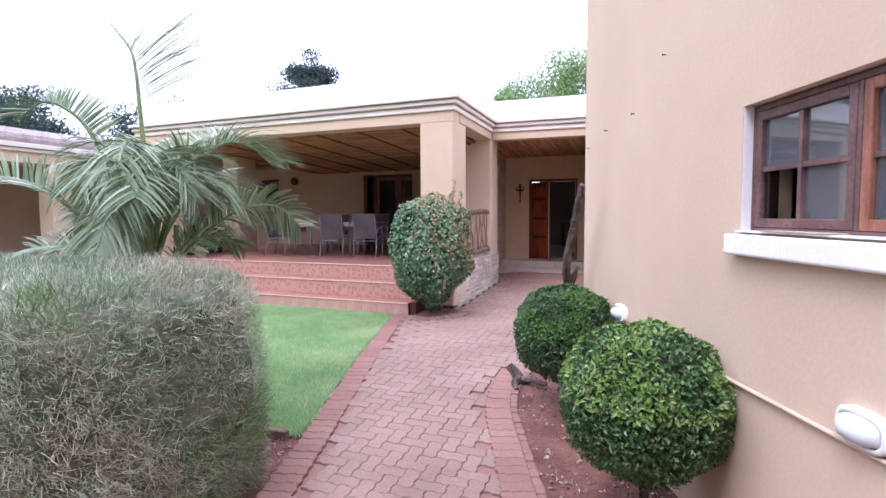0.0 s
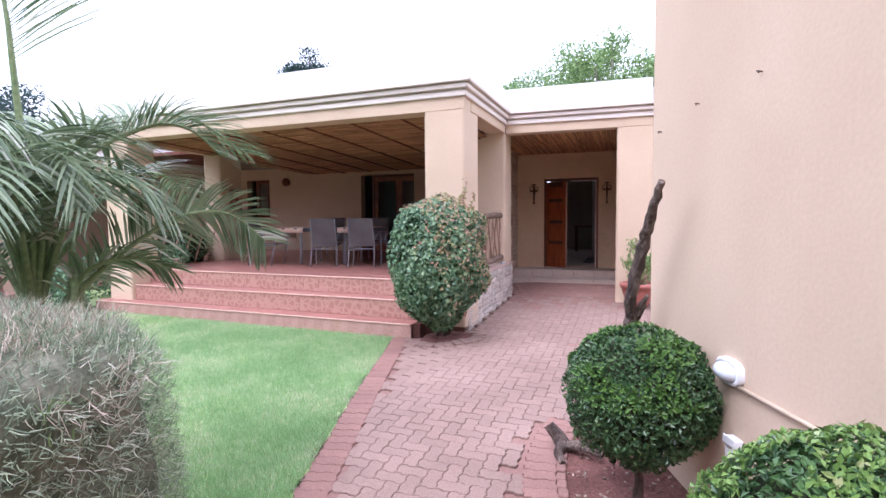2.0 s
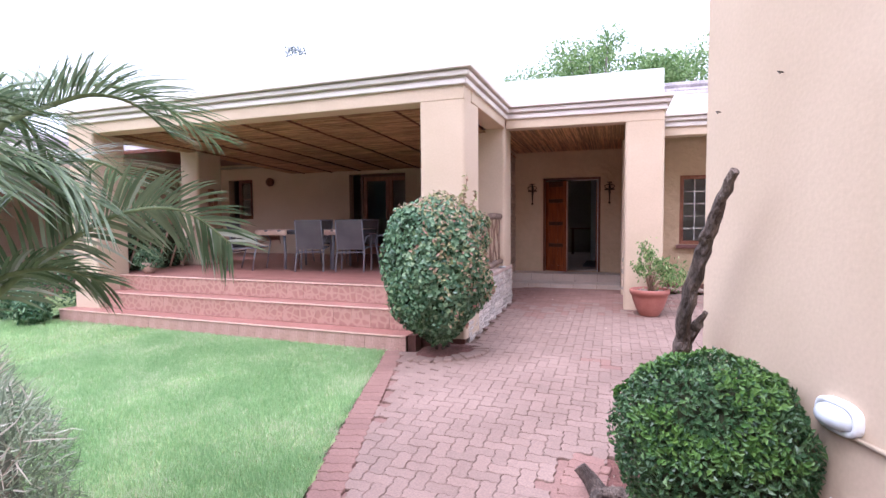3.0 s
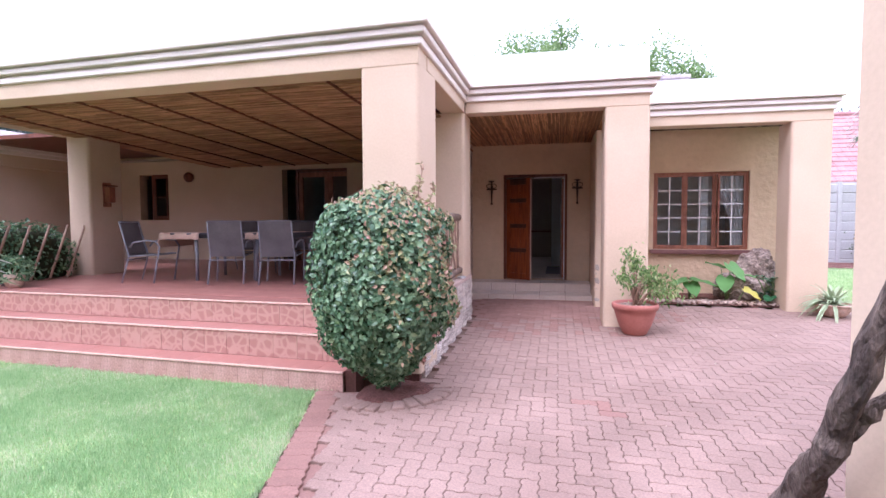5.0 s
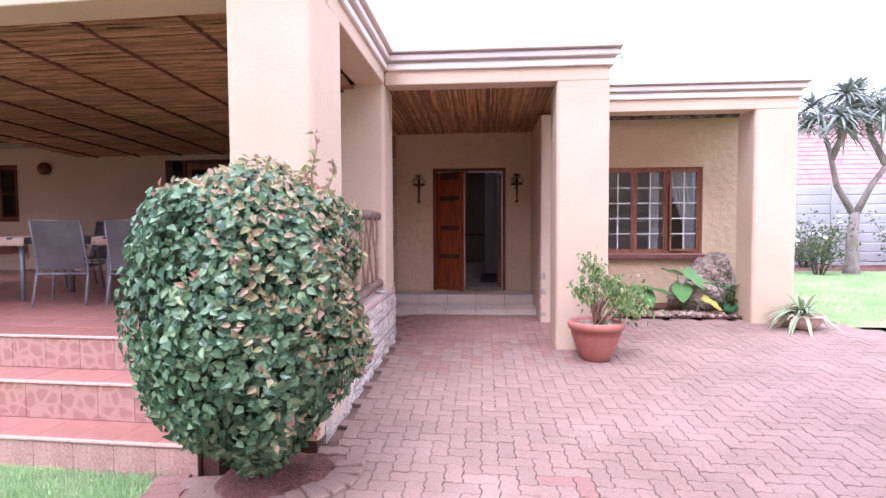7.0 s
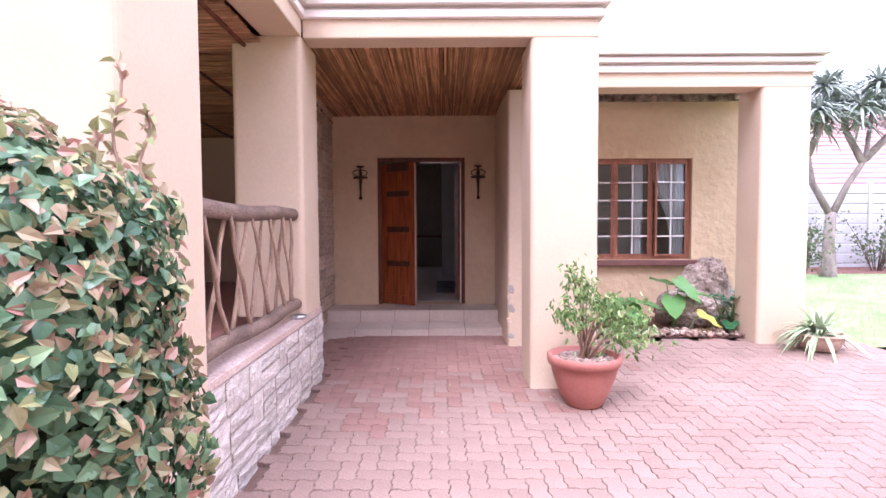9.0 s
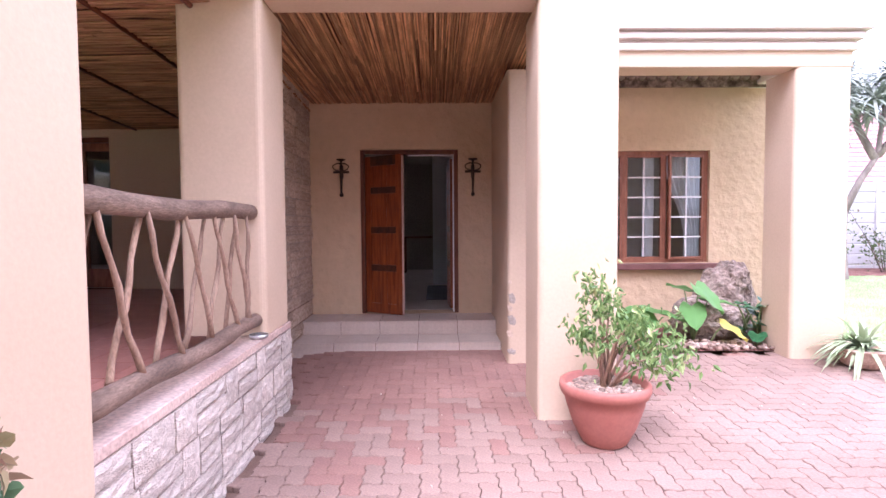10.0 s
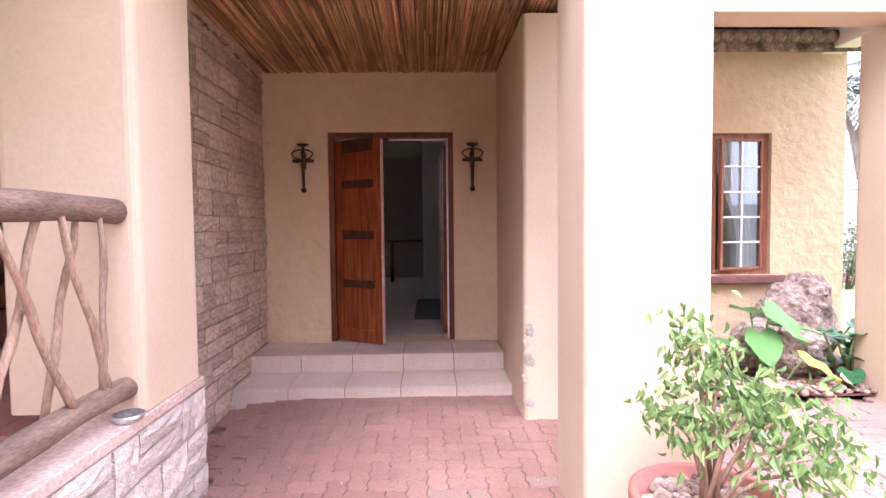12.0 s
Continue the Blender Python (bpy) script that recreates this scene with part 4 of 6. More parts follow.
def dining_table():
    t = thing("patio_table", "long dark metal patio table under the veranda roof", "table", pose(-6.35, 10.78, FW + 0.02, 0, 0, 6))
    part("tabletop", boxes((-1.10, 1.10, -0.48, 0.48, 0.715, 0.745), bevel=0.01), M_TABLE, t)
    part("apron", boxes((-1.08, 1.08, -0.42, 0.42, 0.66, 0.714)), M_TABLE, t)
    for sx in (-1, 1):
        for sy in (-1, 1):
            bm = bmesh.new()
            tube(bm, [(sx * 0.50, sy * 0.44, -0.02), (sx * 0.50, sy * 0.43, 0.35), (sx * 0.52, sy * 0.41, 0.66)], [0.026, 0.026, 0.03], 10)
            part("leg", bm, M_CHAIRF, t, "pale metal leg", smooth=True)


dining_table()


def cloth(x0, x1, hang, label):
    nx, ny = 24, 36
    vs, fs = [], []
    for j in range(ny + 1):
        for i in range(nx + 1):
            x = x0 + (x1 - x0) * i / nx
            y = -0.60 + 1.2 * j / ny
            z = 0.750
            over = max(0, abs(y) - 0.49)
            z -= over * 0.95
            yy = math.copysign(min(abs(y), 0.49) + over * 0.12 + (0.02 * math.sin(i * 0.9) * (over > 0)), y)
            ox = max(0, -1.11 - x)
            z -= ox * 0.95
            vs.append((max(x, -1.11 - ox * 0.1), yy, z + 0.004 * math.sin(i * 1.3 + j)))
    fs = [(j * (nx + 1) + i, j * (nx + 1) + i + 1, (j + 1) * (nx + 1) + i + 1, (j + 1) * (nx + 1) + i) for j in range(ny) for i in range(nx)]
    ob = new("tablecloth", data_mesh("tablecloth", vs, fs, M_CLOTH, True))
    ob.matrix_world = pose(-6.35, 10.78, FW + 0.02, 0, 0, 6)
    ob.modifiers.new("thickness", "SOLIDIFY").thickness = 0.004
    return tagged(ob, label, "tablecloth")


cloth(-1.36, -0.42, 0.25, "peach cloth draped over the end of the patio table")
cloth(0.35, 1.05, 0.25, "peach cloth folded across the patio table")


def french_door():
    d = thing("door_2", "dark wooden glazed french doors onto the veranda", "door", V @ pose(-5.15, YB + 0.04, FLOOR), kind="structure")
    part("frame", boxes((0, 0.07, 0, 0.15, 0, 2.18), (1.63, 1.70, 0, 0.15, 0, 2.18), (0.07, 1.63, 0, 0.15, 2.11, 2.18), bevel=0.004), M_WOODDARK, d)
    for a, b in ((0.072, 0.848), (0.852, 1.628)):
        s = new("leaf", mesh_of("leaf", boxes((a, a + 0.1, 0.03, 0.075, 0.01, 2.105), (b - 0.1, b, 0.03, 0.075, 0.01, 2.105), (a + 0.1, b - 0.1, 0.03, 0.075, 0.01, 0.28), (a + 0.1, b - 0.1, 0.03, 0.075, 1.99, 2.105), bevel=0.004), M_FRAMEWOOD))
        s.parent = d
        g = part("pane", boxes((a + 0.1, b - 0.1, 0.05, 0.055, 0.28, 1.99)), M_GLASS, s)
        g.visible_shadow = False
        part("handle", boxes((b - 0.06 if a < 0.5 else a + 0.04, b - 0.04 if a < 0.5 else a + 0.06, 0.0, 0.03, 1.0, 1.12), bevel=0.004), M_IRON, s)
    w = thing("window_3", "dark wooden window in the veranda back wall", "window", V @ pose(-9.35, YB + 0.04, 1.55), kind="structure")
    part("frame", boxes((0, 0.06, 0, 0.12, 0, 1.17), (0.84, 0.90, 0, 0.12, 0, 1.17), (0.06, 0.84, 0, 0.12, 1.11, 1.17), (0.06, 0.84, 0, 0.12, 0, 0.06), bevel=0.004), M_WOODDARK, w)
    casement(w, 0.062, 0.838, 0.062, 1.108, 2, 2, 0.04, M_WOODDARK, M_WOODDARK, 0.02)


french_door()
ws = thing("wall_speaker", "dark rounded fitting high on the veranda wall", "wall lamp", V @ pose(-8.1, YB, 2.62))
bm = bmesh.new()
lathe(bm, [(0.05, 0), (0.12, 0.03), (0.13, 0.10), (0.09, 0.16), (0.001, 0.18)], 16)
bmesh.ops.transform(bm, verts=bm.verts[:], matrix=pose(0, 0, 0, 90))
part("body", bm, M_WOODDARK, ws, smooth=True)
bh = thing("wooden_wall_lantern", "small brown wooden lantern box on the veranda pillar", "lantern", V @ pose(LEFT + 0.5, 2.75, 2.0))
part("back_board", boxes((0, 0.02, -0.08, 0.08, -0.22, 0.22), bevel=0.004), M_FRAMEWOOD, bh)
part("housing", boxes((0.02, 0.14, -0.06, 0.06, -0.14, 0.14), bevel=0.008), M_FRAMEWOOD, bh)
part("cap", boxes((0.0, 0.17, -0.09, 0.09, 0.15, 0.17), bevel=0.004), M_WOODDARK, bh)


def reeds(name, x0, x1, ya, yb, za, zb, along_y, r, m, label, seed, material):
    """A ceiling of loose round reeds, in one mesh."""
    rg = random.Random(seed)
    vs, fs = [], []
    span = (x1 - x0) if along_y else (yb - ya)
    n = int(span / (r * 1.9))
    for i in range(n):
        c = (i + 0.5) / n * span
        length = (yb - ya) if along_y else (x1 - x0)
        s = -rg.uniform(0, 0.8)
        while s < length:
            e = s + rg.uniform(1.2, 2.6)
            a, b = max(s, 0), min(e, length)
            s = e + 0.004
            if b - a < 0.05:
                continue
            rr = r * rg.uniform(0.75, 1.1)
            o0, o1 = rg.uniform(-0.4, 0.4) * r, rg.uniform(-0.4, 0.4) * r
            d0, d1 = rg.uniform(-1.3, 0.5) * r, rg.uniform(-1.3, 0.5) * r
            k = len(vs)
            for t, o, d in ((a, o0, d0), ((a + b) / 2, (o0 + o1) / 2 + rg.uniform(-0.3, 0.3) * r, min(d0, d1) - rg.uniform(0, 1) * r), (b, o1, d1)):
                for q in range(5):
                    an = 2 * math.pi * q / 5
                    if along_y:
                        x, y = x0 + c + o + rr * math.cos(an), ya + t
                    else:
                        x, y = x0 + t, ya + c + o + rr * math.cos(an)
                    vs.append((x, y, za + (zb - za) * (y - ya) / (yb - ya) + d + rr * math.sin(an)))
            for g in range(2):
                for q in range(5):
                    fs.append((k + g * 5 + q, k + g * 5 + (q + 1) % 5, k + g * 5 + 5 + (q + 1) % 5, k + g * 5 + 5 + q))
    if m is not None:
        vs = [m @ Vector(v) for v in vs]
    ob = new(name, data_mesh(name, vs, fs, material, True))
    return tagged(ob, label, "ceiling", kind="structure")


reeds("ceiling_porch", -2.84, -0.13, 10.80, 13.45, 3.085, 2.99, True, 0.0105, None, "golden reed ceiling over the entrance porch", 3, M_REED)
solid("ceiling_porch_deck", boxes((-3.05, 0.0, 10.8, 13.6, 3.14, 3.2)), M_WOODDARK, "dark boarding above the porch reeds", "ceiling", "structure")
reeds("ceiling_veranda", LEFT + 0.345, -0.34, 0.345, YB, 3.10, 2.86, False, 0.012, VS, "brown reed ceiling over the veranda", 9, M_REEDSHADE)
solid("ceiling_veranda_deck", boxes((LEFT, -0.35, 0.36, YB + 0.2, 3.17, 3.25), (-10.9, LEFT - 0.002, 3.0, YB + 0.2, 3.17, 3.25)), M_WOODDARK, "dark boarding above the veranda reeds", "ceiling", "structure", m=VS)
for x in (-6.6, -5.7, -4.8, -3.93, -3.05, -2.12, -1.2, -0.5):
    bm = bmesh.new()
    tube(bm, [(x, 0.345, 3.075), (x + 0.02, 3.0, 2.97), (x, YB, 2.835)], 0.021, 8)
    solid("ceiling_purlin", bm, M_WOODDARK, "dark thin pole under the veranda reeds", "purlin", "structure", "purlins under the reed ceiling", True, VS)

# hall furniture seen through the doorway
ct = thing("console_table", "dark console table against the hall wall", "table", pose(-1.35, 19.2, 0.32))
part("top", boxes((-0.7, 0.7, -0.2, 0.2, 0.82, 0.86), bevel=0.006), M_WOODDARK, ct)
for sx in (-0.62, 0.62):
    for sy in (-0.15, 0.15):
        part("leg", boxes((sx - 0.03, sx + 0.03, sy - 0.03, sy + 0.03, 0, 0.82), bevel=0.004), M_WOODDARK, ct)
sp = thing("tall_speaker", "tall dark cabinet on the hall console table", "cabinet", pose(-0.95, 19.2, 1.18))
part("body", boxes((-0.13, 0.13, -0.13, 0.13, 0, 0.55), bevel=0.01), M_TABLE, sp)
part("front_grille", boxes((-0.11, 0.11, -0.14, -0.131, 0.03, 0.52)), M_SLING, sp)
solid("door_hall", boxes((-0.28, -0.255, 16.8, 17.7, 0.33, 2.3), bevel=0.004), M_WOODDARK, "dark wooden inner door in the hall", "door", "structure")
rg_ = solid("rug", boxes((-1.4, -0.6, 14.6, 16.4, 0.322, 0.332), bevel=0.004), M_SLING, "dark rug on the hall floor", "rug")

chips = thing("plaster_chips", "chipped plaster patches low on the porch wall corner", "wall damage", kind="structure")
for i, (z, w, h) in enumerate(((0.30, 0.022, 0.035), (0.44, 0.03, 0.05), (0.56, 0.02, 0.03), (0.66, 0.026, 0.05), (0.82, 0.014, 0.02), (0.12, 0.03, 0.03))):
    part("chip", blob((-0.512 + 0.02 * (i % 2), 11.951, z + 0.05), (w * 1.2, 0.006, h), 0.4, 2), M_MORTAR if i % 2 else M_STONE2, chips)


# ---- plants ----
def grow(parent, name, cloud, rng, size, material, width=0.5, label="", droop=0.0, jit=0.35, fine=False, out=(0.1, 0.9), fold=0.18):
    vs, fs = leaves(cloud, rng, size, width, droop, jit, fold, fine, out)
    return data_part(name, vs, fs, material, parent, label, kind="stuff")


def trunk_part(parent, pts, radii, material=None, name="trunk", label=""):
    bm = bmesh.new()
    tube(bm, pts, radii, 9, wob=0.06, rng=rnd)
    return part(name, bm, material or M_TRUNK, parent, label, smooth=True)


def topiary(x, y, zc, r, n, mats, label, seed, flat=0.92):
    rg = random.Random(seed)
    z0 = zg(x, y)
    t = thing("topiary_bush", label, "bush", pose(x, y, z0), group="clipped balls by the wall")
    h = zc - z0
    trunk_part(t, [(0, 0, -0.05), (0.01, 0.0, (h - r) * 0.6), (-0.01, 0.01, h - r * 0.3)], [0.035, 0.028, 0.025], M_BARK)
    part("core", blob((0, 0, h), (r * 0.84, r * 0.84, r * 0.80 * flat), 0.04), M_CORE, t, "solid dark core with the inner shade in its colour", smooth=True)
    grow(t, "crown", blob_points(rg, n, (0, 0, h), (r, r, r * flat), 0.17, 0.045), rg, 0.032, mats[0], 0.55, "dense small glossy leaves", jit=0.8)
    top = [(p, d) for p, d in blob_points(rg, n // 3, (0, 0, h), (r * 1.015, r * 1.015, r * flat * 1.015), 0.03, 0.045, low=0.1) if noise.noise(p * 4 + Vector((seed, 0, 0))) > -0.05]
    grow(t, "new_growth", top, rg, 0.032, mats[1], 0.55, "paler fresh leaves", jit=0.7)
    return t


M_SHOOT = leafmat("fresh_box_leaf", (0.11, 0.20, 0.045), (0.24, 0.37, 0.10), (0.34, 0.35, 0.16), 0.3, 0.25)
M_SHOOT2 = leafmat("dull_box_leaf", (0.06, 0.14, 0.03), (0.13, 0.23, 0.05), None, 0.4, 0.2)
topiary(0.38, 2.62, 0.455, 0.45, 12500, (M_BALL, M_SHOOT), "round clipped box bush with bright green leaves on a short stem", 11)
topiary(-0.22, 4.1, 0.475, 0.425, 12500, (M_BALL2, M_SHOOT2), "round clipped dark green box bush beside the wall", 12)


def veranda_shrub():
    rg = random.Random(21)
    z0 = zg(-2.75, 7.5)
    t = thing("flowering_shrub", "large rounded shrub with glossy green and reddish leaves beside the steps", "bush", pose(-2.68, 7.40, z0))
    h = 0.95 - z0
    for a in range(5):
        an = a * 1.3
        trunk_part(t, [(0.06 * math.cos(an), 0.22 + 0.06 * math.sin(an), -0.05), (0.12 * math.cos(an), 0.14 + 0.1 * math.sin(an), 0.3), (0.3 * math.cos(an), 0.25 * math.sin(an), 0.8)], [0.025, 0.02, 0.012], M_BARK, "stem")
    def taper(p):
        k = 1 - 0.25 * min(1, max(0, (h - 0.26 - p.z) / 0.58)) ** 1.8
        p.x, p.y = p.x * k, p.y * k
        return p
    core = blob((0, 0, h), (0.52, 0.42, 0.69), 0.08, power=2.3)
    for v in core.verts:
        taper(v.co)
    part("core", core, M_CORE, t, "solid dark core with the inner shade in its colour", smooth=True)
    h -= 0.02
    c, r = (0, 0, h), (0.625, 0.55, 0.86)
    pts = [(taper(p), d) for p, d in blob_points(rg, 15000, c, r, 0.20, 0.07, power=2.3) if p.y + 7.40 < 7.93 or p.x - 2.72 > -2.43]
    grow(t, "crown", pts, rg, 0.056, M_SHRUB, 0.72, "glossy dark green leaves", droop=0.45, jit=0.75, fine=True, out=(0.0, 0.6), fold=0.09)
    pk = [(taper(p), d) for p, d in blob_points(rg, 5600, c, (r[0] * 1.02, r[1] * 1.02, r[2] * 1.02), 0.06, 0.07, power=2.3) if p.y + 7.40 < 7.93 and (d.x * 0.80 + d.z * 0.80 + 0.75 * noise.noise(p * 6)) > 0.34 and rg.random() < 0.9]
    grow(t, "young_leaves", pk, rg, 0.05, M_PINK, 0.62, "reddish and yellow young leaves", droop=0.2, jit=0.9, fine=True)
    for x, y, hh in ((0.23, 0.48, 1.12), (0.36, 0.42, 0.92), (0.16, 0.44, 0.86)):
        s = [(x + 0.02 * math.sin(i), y, h + 0.55 + (hh - 0.55) * i / 9) for i in range(10)]
        trunk_part(t, s, [0.006] * 10, M_STICK, "sprig")
        grow(t, "sprig_leaves", [(Vector(p), Vector((rg.uniform(-1, 1), rg.uniform(-1, 1), 0.3))) for p in s[3:] for _ in range(4)], rg, 0.055, M_PINK, 0.6, fine=True)
    return t


veranda_shrub()


def shrub_bed():
    """Bare soil round the shrub's foot and the sunken pavers that ring it."""
    rg = random.Random(23)
    cx, cy = -2.66, 7.62
    n, rings = 40, 5
    vs, fs = [(cx, cy, zg(cx, cy) + 0.05)], []
    for j in range(1, rings + 1):
        for i in range(n):
            a = 2 * math.pi * i / n
            q = j / rings
            x, y = cx + math.cos(a) * 0.40 * q, cy + math.sin(a) * 0.32 * q
            vs.append((x, y, zg(x, y) + 0.05 * (1 - q * q) + 0.022 * noise.noise(Vector((x * 9, y * 9, 1))) + (0.012 if j < rings else -0.02)))
    fs += [(0, 1 + i, 1 + (i + 1) % n) for i in range(n)]
    for j in range(rings - 1):
        for i in range(n):
            a, b = 1 + j * n + i, 1 + j * n + (i + 1) % n
            fs.append((a, a + n, b + n, b))
    o = new("shrub_bed", data_mesh("shrub_bed", vs, fs, M_SOIL, True))
    tagged(o, "mound of bare soil round the foot of the shrub", "flower bed", kind="structure")
    ring = thing("bed_ring", "sunken uneven pavers ringing the shrub's soil", "edging", kind="structure")
    me = mesh_of("paver", boxes((-0.095, 0.095, -0.052, 0.052, -0.05, 0.02), bevel=0.008, seg=1), M_PAVERGREY)
    for i in range(11):
        a = -2.15 + 0.235 * i
        x, y = cx + math.cos(a) * 0.48, cy + math.sin(a) * 0.40
        p = new("paver", me)
        p.parent = ring
        p.matrix_basis = Matrix.Translation((x, y, zg(x, y) + rg.uniform(0.0, 0.012))) @ Euler((rg.uniform(-0.12, 0.12), rg.uniform(-0.1, 0.1), a + rg.uniform(-0.15, 0.15))).to_matrix().to_4x4()


shrub_bed()


def hedge_points(rg, n, c, r, power, depth):
    """Points spread evenly over a box with rounded edges, with their outward directions."""
    area = (r[1] * r[2], r[0] * r[2], r[0] * r[1])
    out = []
    for _ in range(n):
        ax = rg.choices((0, 1, 2), area)[0]
        p = Vector((rg.uniform(-1, 1), rg.uniform(-1, 1), rg.uniform(-1, 1)))
        p[ax] = rg.choice((-1, 1))
        p /= sum(abs(k) ** power for k in p) ** (1 / power)
        d = Vector([math.copysign(abs(p[k]) ** (power - 1), p[k]) / r[k] for k in range(3)]).normalized()
        q = Vector((p.x * r[0], p.y * r[1], p.z * r[2]))
        k = 1 + 0.035 * noise.noise(q * 1.7) + 0.03 * noise.noise(q * 5) - depth * rg.random() ** 1.5
        q = Vector(c) + q * k
        if q.z > 0:
            out.append((q, d))
    return out


def needles(rg, spots, lmin, lmax, wide, spread, lift):
    """Thin bent twigs, two short pieces each."""
    vs, fs = [], []
    for p, d in spots:
        d = (d * 0.75 + Vector((rg.uniform(-1, 1), rg.uniform(-1, 1), rg.uniform(-1, 1) + lift)) * spread).normalized()
        e = (d + Vector((rg.uniform(-1, 1), rg.uniform(-1, 1), rg.uniform(-1, 1))) * 0.45).normalized()
        u = d.orthogonal().normalized() * wide
        L = rg.uniform(lmin, lmax)
        i = len(vs)
        mid = p + d * L * 0.5
        vs += [p - u, p + u, mid - u * 0.8, mid + u * 0.8, mid + e * L * 0.5]
        fs += [(i, i + 1, i + 3, i + 2), (i + 2, i + 3, i + 4)]
    return vs, fs


def hedge():
    rg = random.Random(31)
    t = thing("garden_hedge", "broad grey-green feathery clipped hedge beside the path", "hedge", pose(-3.55, 1.72, -0.30))
    c, r = (0, 0, 0.70), (1.64, 0.80, 0.79)
    part("core", blob(c, (r[0] * 0.955, r[1] * 0.92, r[2] * 0.94), 0.02, 5, power=7.0), M_HEDGECORE, t, "solid dark core with the inner shade in its colour", smooth=True)
    vs, fs = needles(rg, hedge_points(rg, 120000, c, r, 7.0, 0.08), 0.03, 0.085, 0.0020, 0.9, 0.35)
    data_part("foliage", vs, fs, M_HEDGE, t, "fine feathery needles", kind="stuff")
    dry = [(p, d) for p, d in hedge_points(rg, 60000, c, r, 7.0, 0.06) if noise.noise(p * 1.6) + 0.8 * noise.noise(p * 4.5) > 0.42 - 0.75 * max(0, 1.15 - p.z)]
    vs, fs = needles(rg, dry, 0.05, 0.15, 0.0015, 1.1, -0.1)
    data_part("dry_growth", vs, fs, M_DRYTWIG, t, "dry straw-coloured twigs", kind="stuff")
    fresh = [(p, d) for p, d in hedge_points(rg, 26000, c, r, 7.0, 0.03) if p.z < 0.5 + 0.35 * noise.noise(p * 2) or noise.noise(p * 2.4 + Vector((7, 0, 0))) > 0.42]
    vs, fs = needles(rg, fresh, 0.05, 0.13, 0.0034, 0.8, 0.7)
    data_part("fresh_growth", vs, fs, M_FRESHBLADE, t, "bright green grassy shoots", kind="stuff")
    return t


M_FRESHBLADE = leafmat("fresh_hedge_shoot", (0.10, 0.17, 0.06), (0.24, 0.34, 0.13), None, 0.5, 0.25)
# core darker than the needles, so the gaps carry shade by colour
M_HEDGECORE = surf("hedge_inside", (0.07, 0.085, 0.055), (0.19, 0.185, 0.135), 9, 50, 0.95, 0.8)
M_DRYTWIG = leafmat("dry_twig", (0.28, 0.22, 0.17), (0.64, 0.55, 0.46), None, 0.7, 0.15)
hedge()


def frond(parent, stalk, leaf, n, rg, vee=0.6, roll=0.0, sides=(-1, 1), wide=0.0155, limp=0.30, start=0.2):
    """One feather palm frond: a smooth stalk through a few points and rows of leaflets, raised by vee and turned by roll about the stalk."""
    P = [Vector(p) for p in stalk]
    P = [P[0] * 2 - P[1]] + P + [P[-1] * 2 - P[-2]]
    pts = []
    for i in range(1, len(P) - 2):
        for k in range(6):
            q = k / 6
            p0, p1, p2, p3 = P[i - 1:i + 3]
            pts.append(0.5 * (2 * p1 + (p2 - p0) * q + (2 * p0 - 5 * p1 + 4 * p2 - p3) * q * q + (3 * p1 - p0 - 3 * p2 + p3) * q ** 3))
    pts.append(P[-2])
    m = len(pts) - 1
    bm = bmesh.new()
    tube(bm, pts, [0.018 * (1 - 0.86 * i / m) + 0.002 for i in range(m + 1)], 6)
    st = part("frond_stalk", bm, M_PALMSTEM, parent, smooth=True)
    vs, fs = [], []
    cr, sr = math.cos(math.radians(roll)), math.sin(math.radians(roll))
    for k in range(n):
        t = start + (1 - start) * k / (n - 1)
        f = t * m
        i = min(int(f), m - 1)
        p = pts[i].lerp(pts[i + 1], f - i)
        d = (pts[i + 1] - pts[i]).normalized()
        side0 = d.cross(Vector((0, 0, 1)))
        side0 = side0.normalized() if side0.length > 0.15 else Vector((0.943, 0.332, 0))
        up0 = side0.cross(d)
        side, up = side0 * cr + up0 * sr, up0 * cr - side0 * sr
        ll = leaf * (0.45 + 0.75 * math.sin(math.pi * min(1, 0.15 + 0.78 * t)) ** 0.8) * rg.uniform(0.85, 1.12)
        for s in sides:
            if rg.random() < 0.08:
                continue
            v = (side * s * 0.85 + d * (0.35 + 0.55 * t) + up * vee * (1.1 - 0.6 * t) + Vector((rg.uniform(-1, 1), rg.uniform(-1, 1), rg.uniform(-1, 1))) * 0.11).normalized()
            wv = v.cross(up)
            wv = (wv.normalized() if wv.length > 0.1 else d) * wide * 0.5
            j = len(vs)
            for q, wd in ((0, 0.5), (0.25, 1.0), (0.5, 0.95), (0.78, 0.6), (1.0, 0.05)):
                c = p + v * ll * q + Vector((0, 0, -1)) * ll * limp * q * q
                vs += [c - wv * wd, c + wv * wd]
            for q in range(4):
                a = j + 2 * q
                fs.append((a, a + 1, a + 3, a + 2))
    data_part("feathering", vs, fs, M_PALM, st, "long narrow green leaflets", kind="stuff")


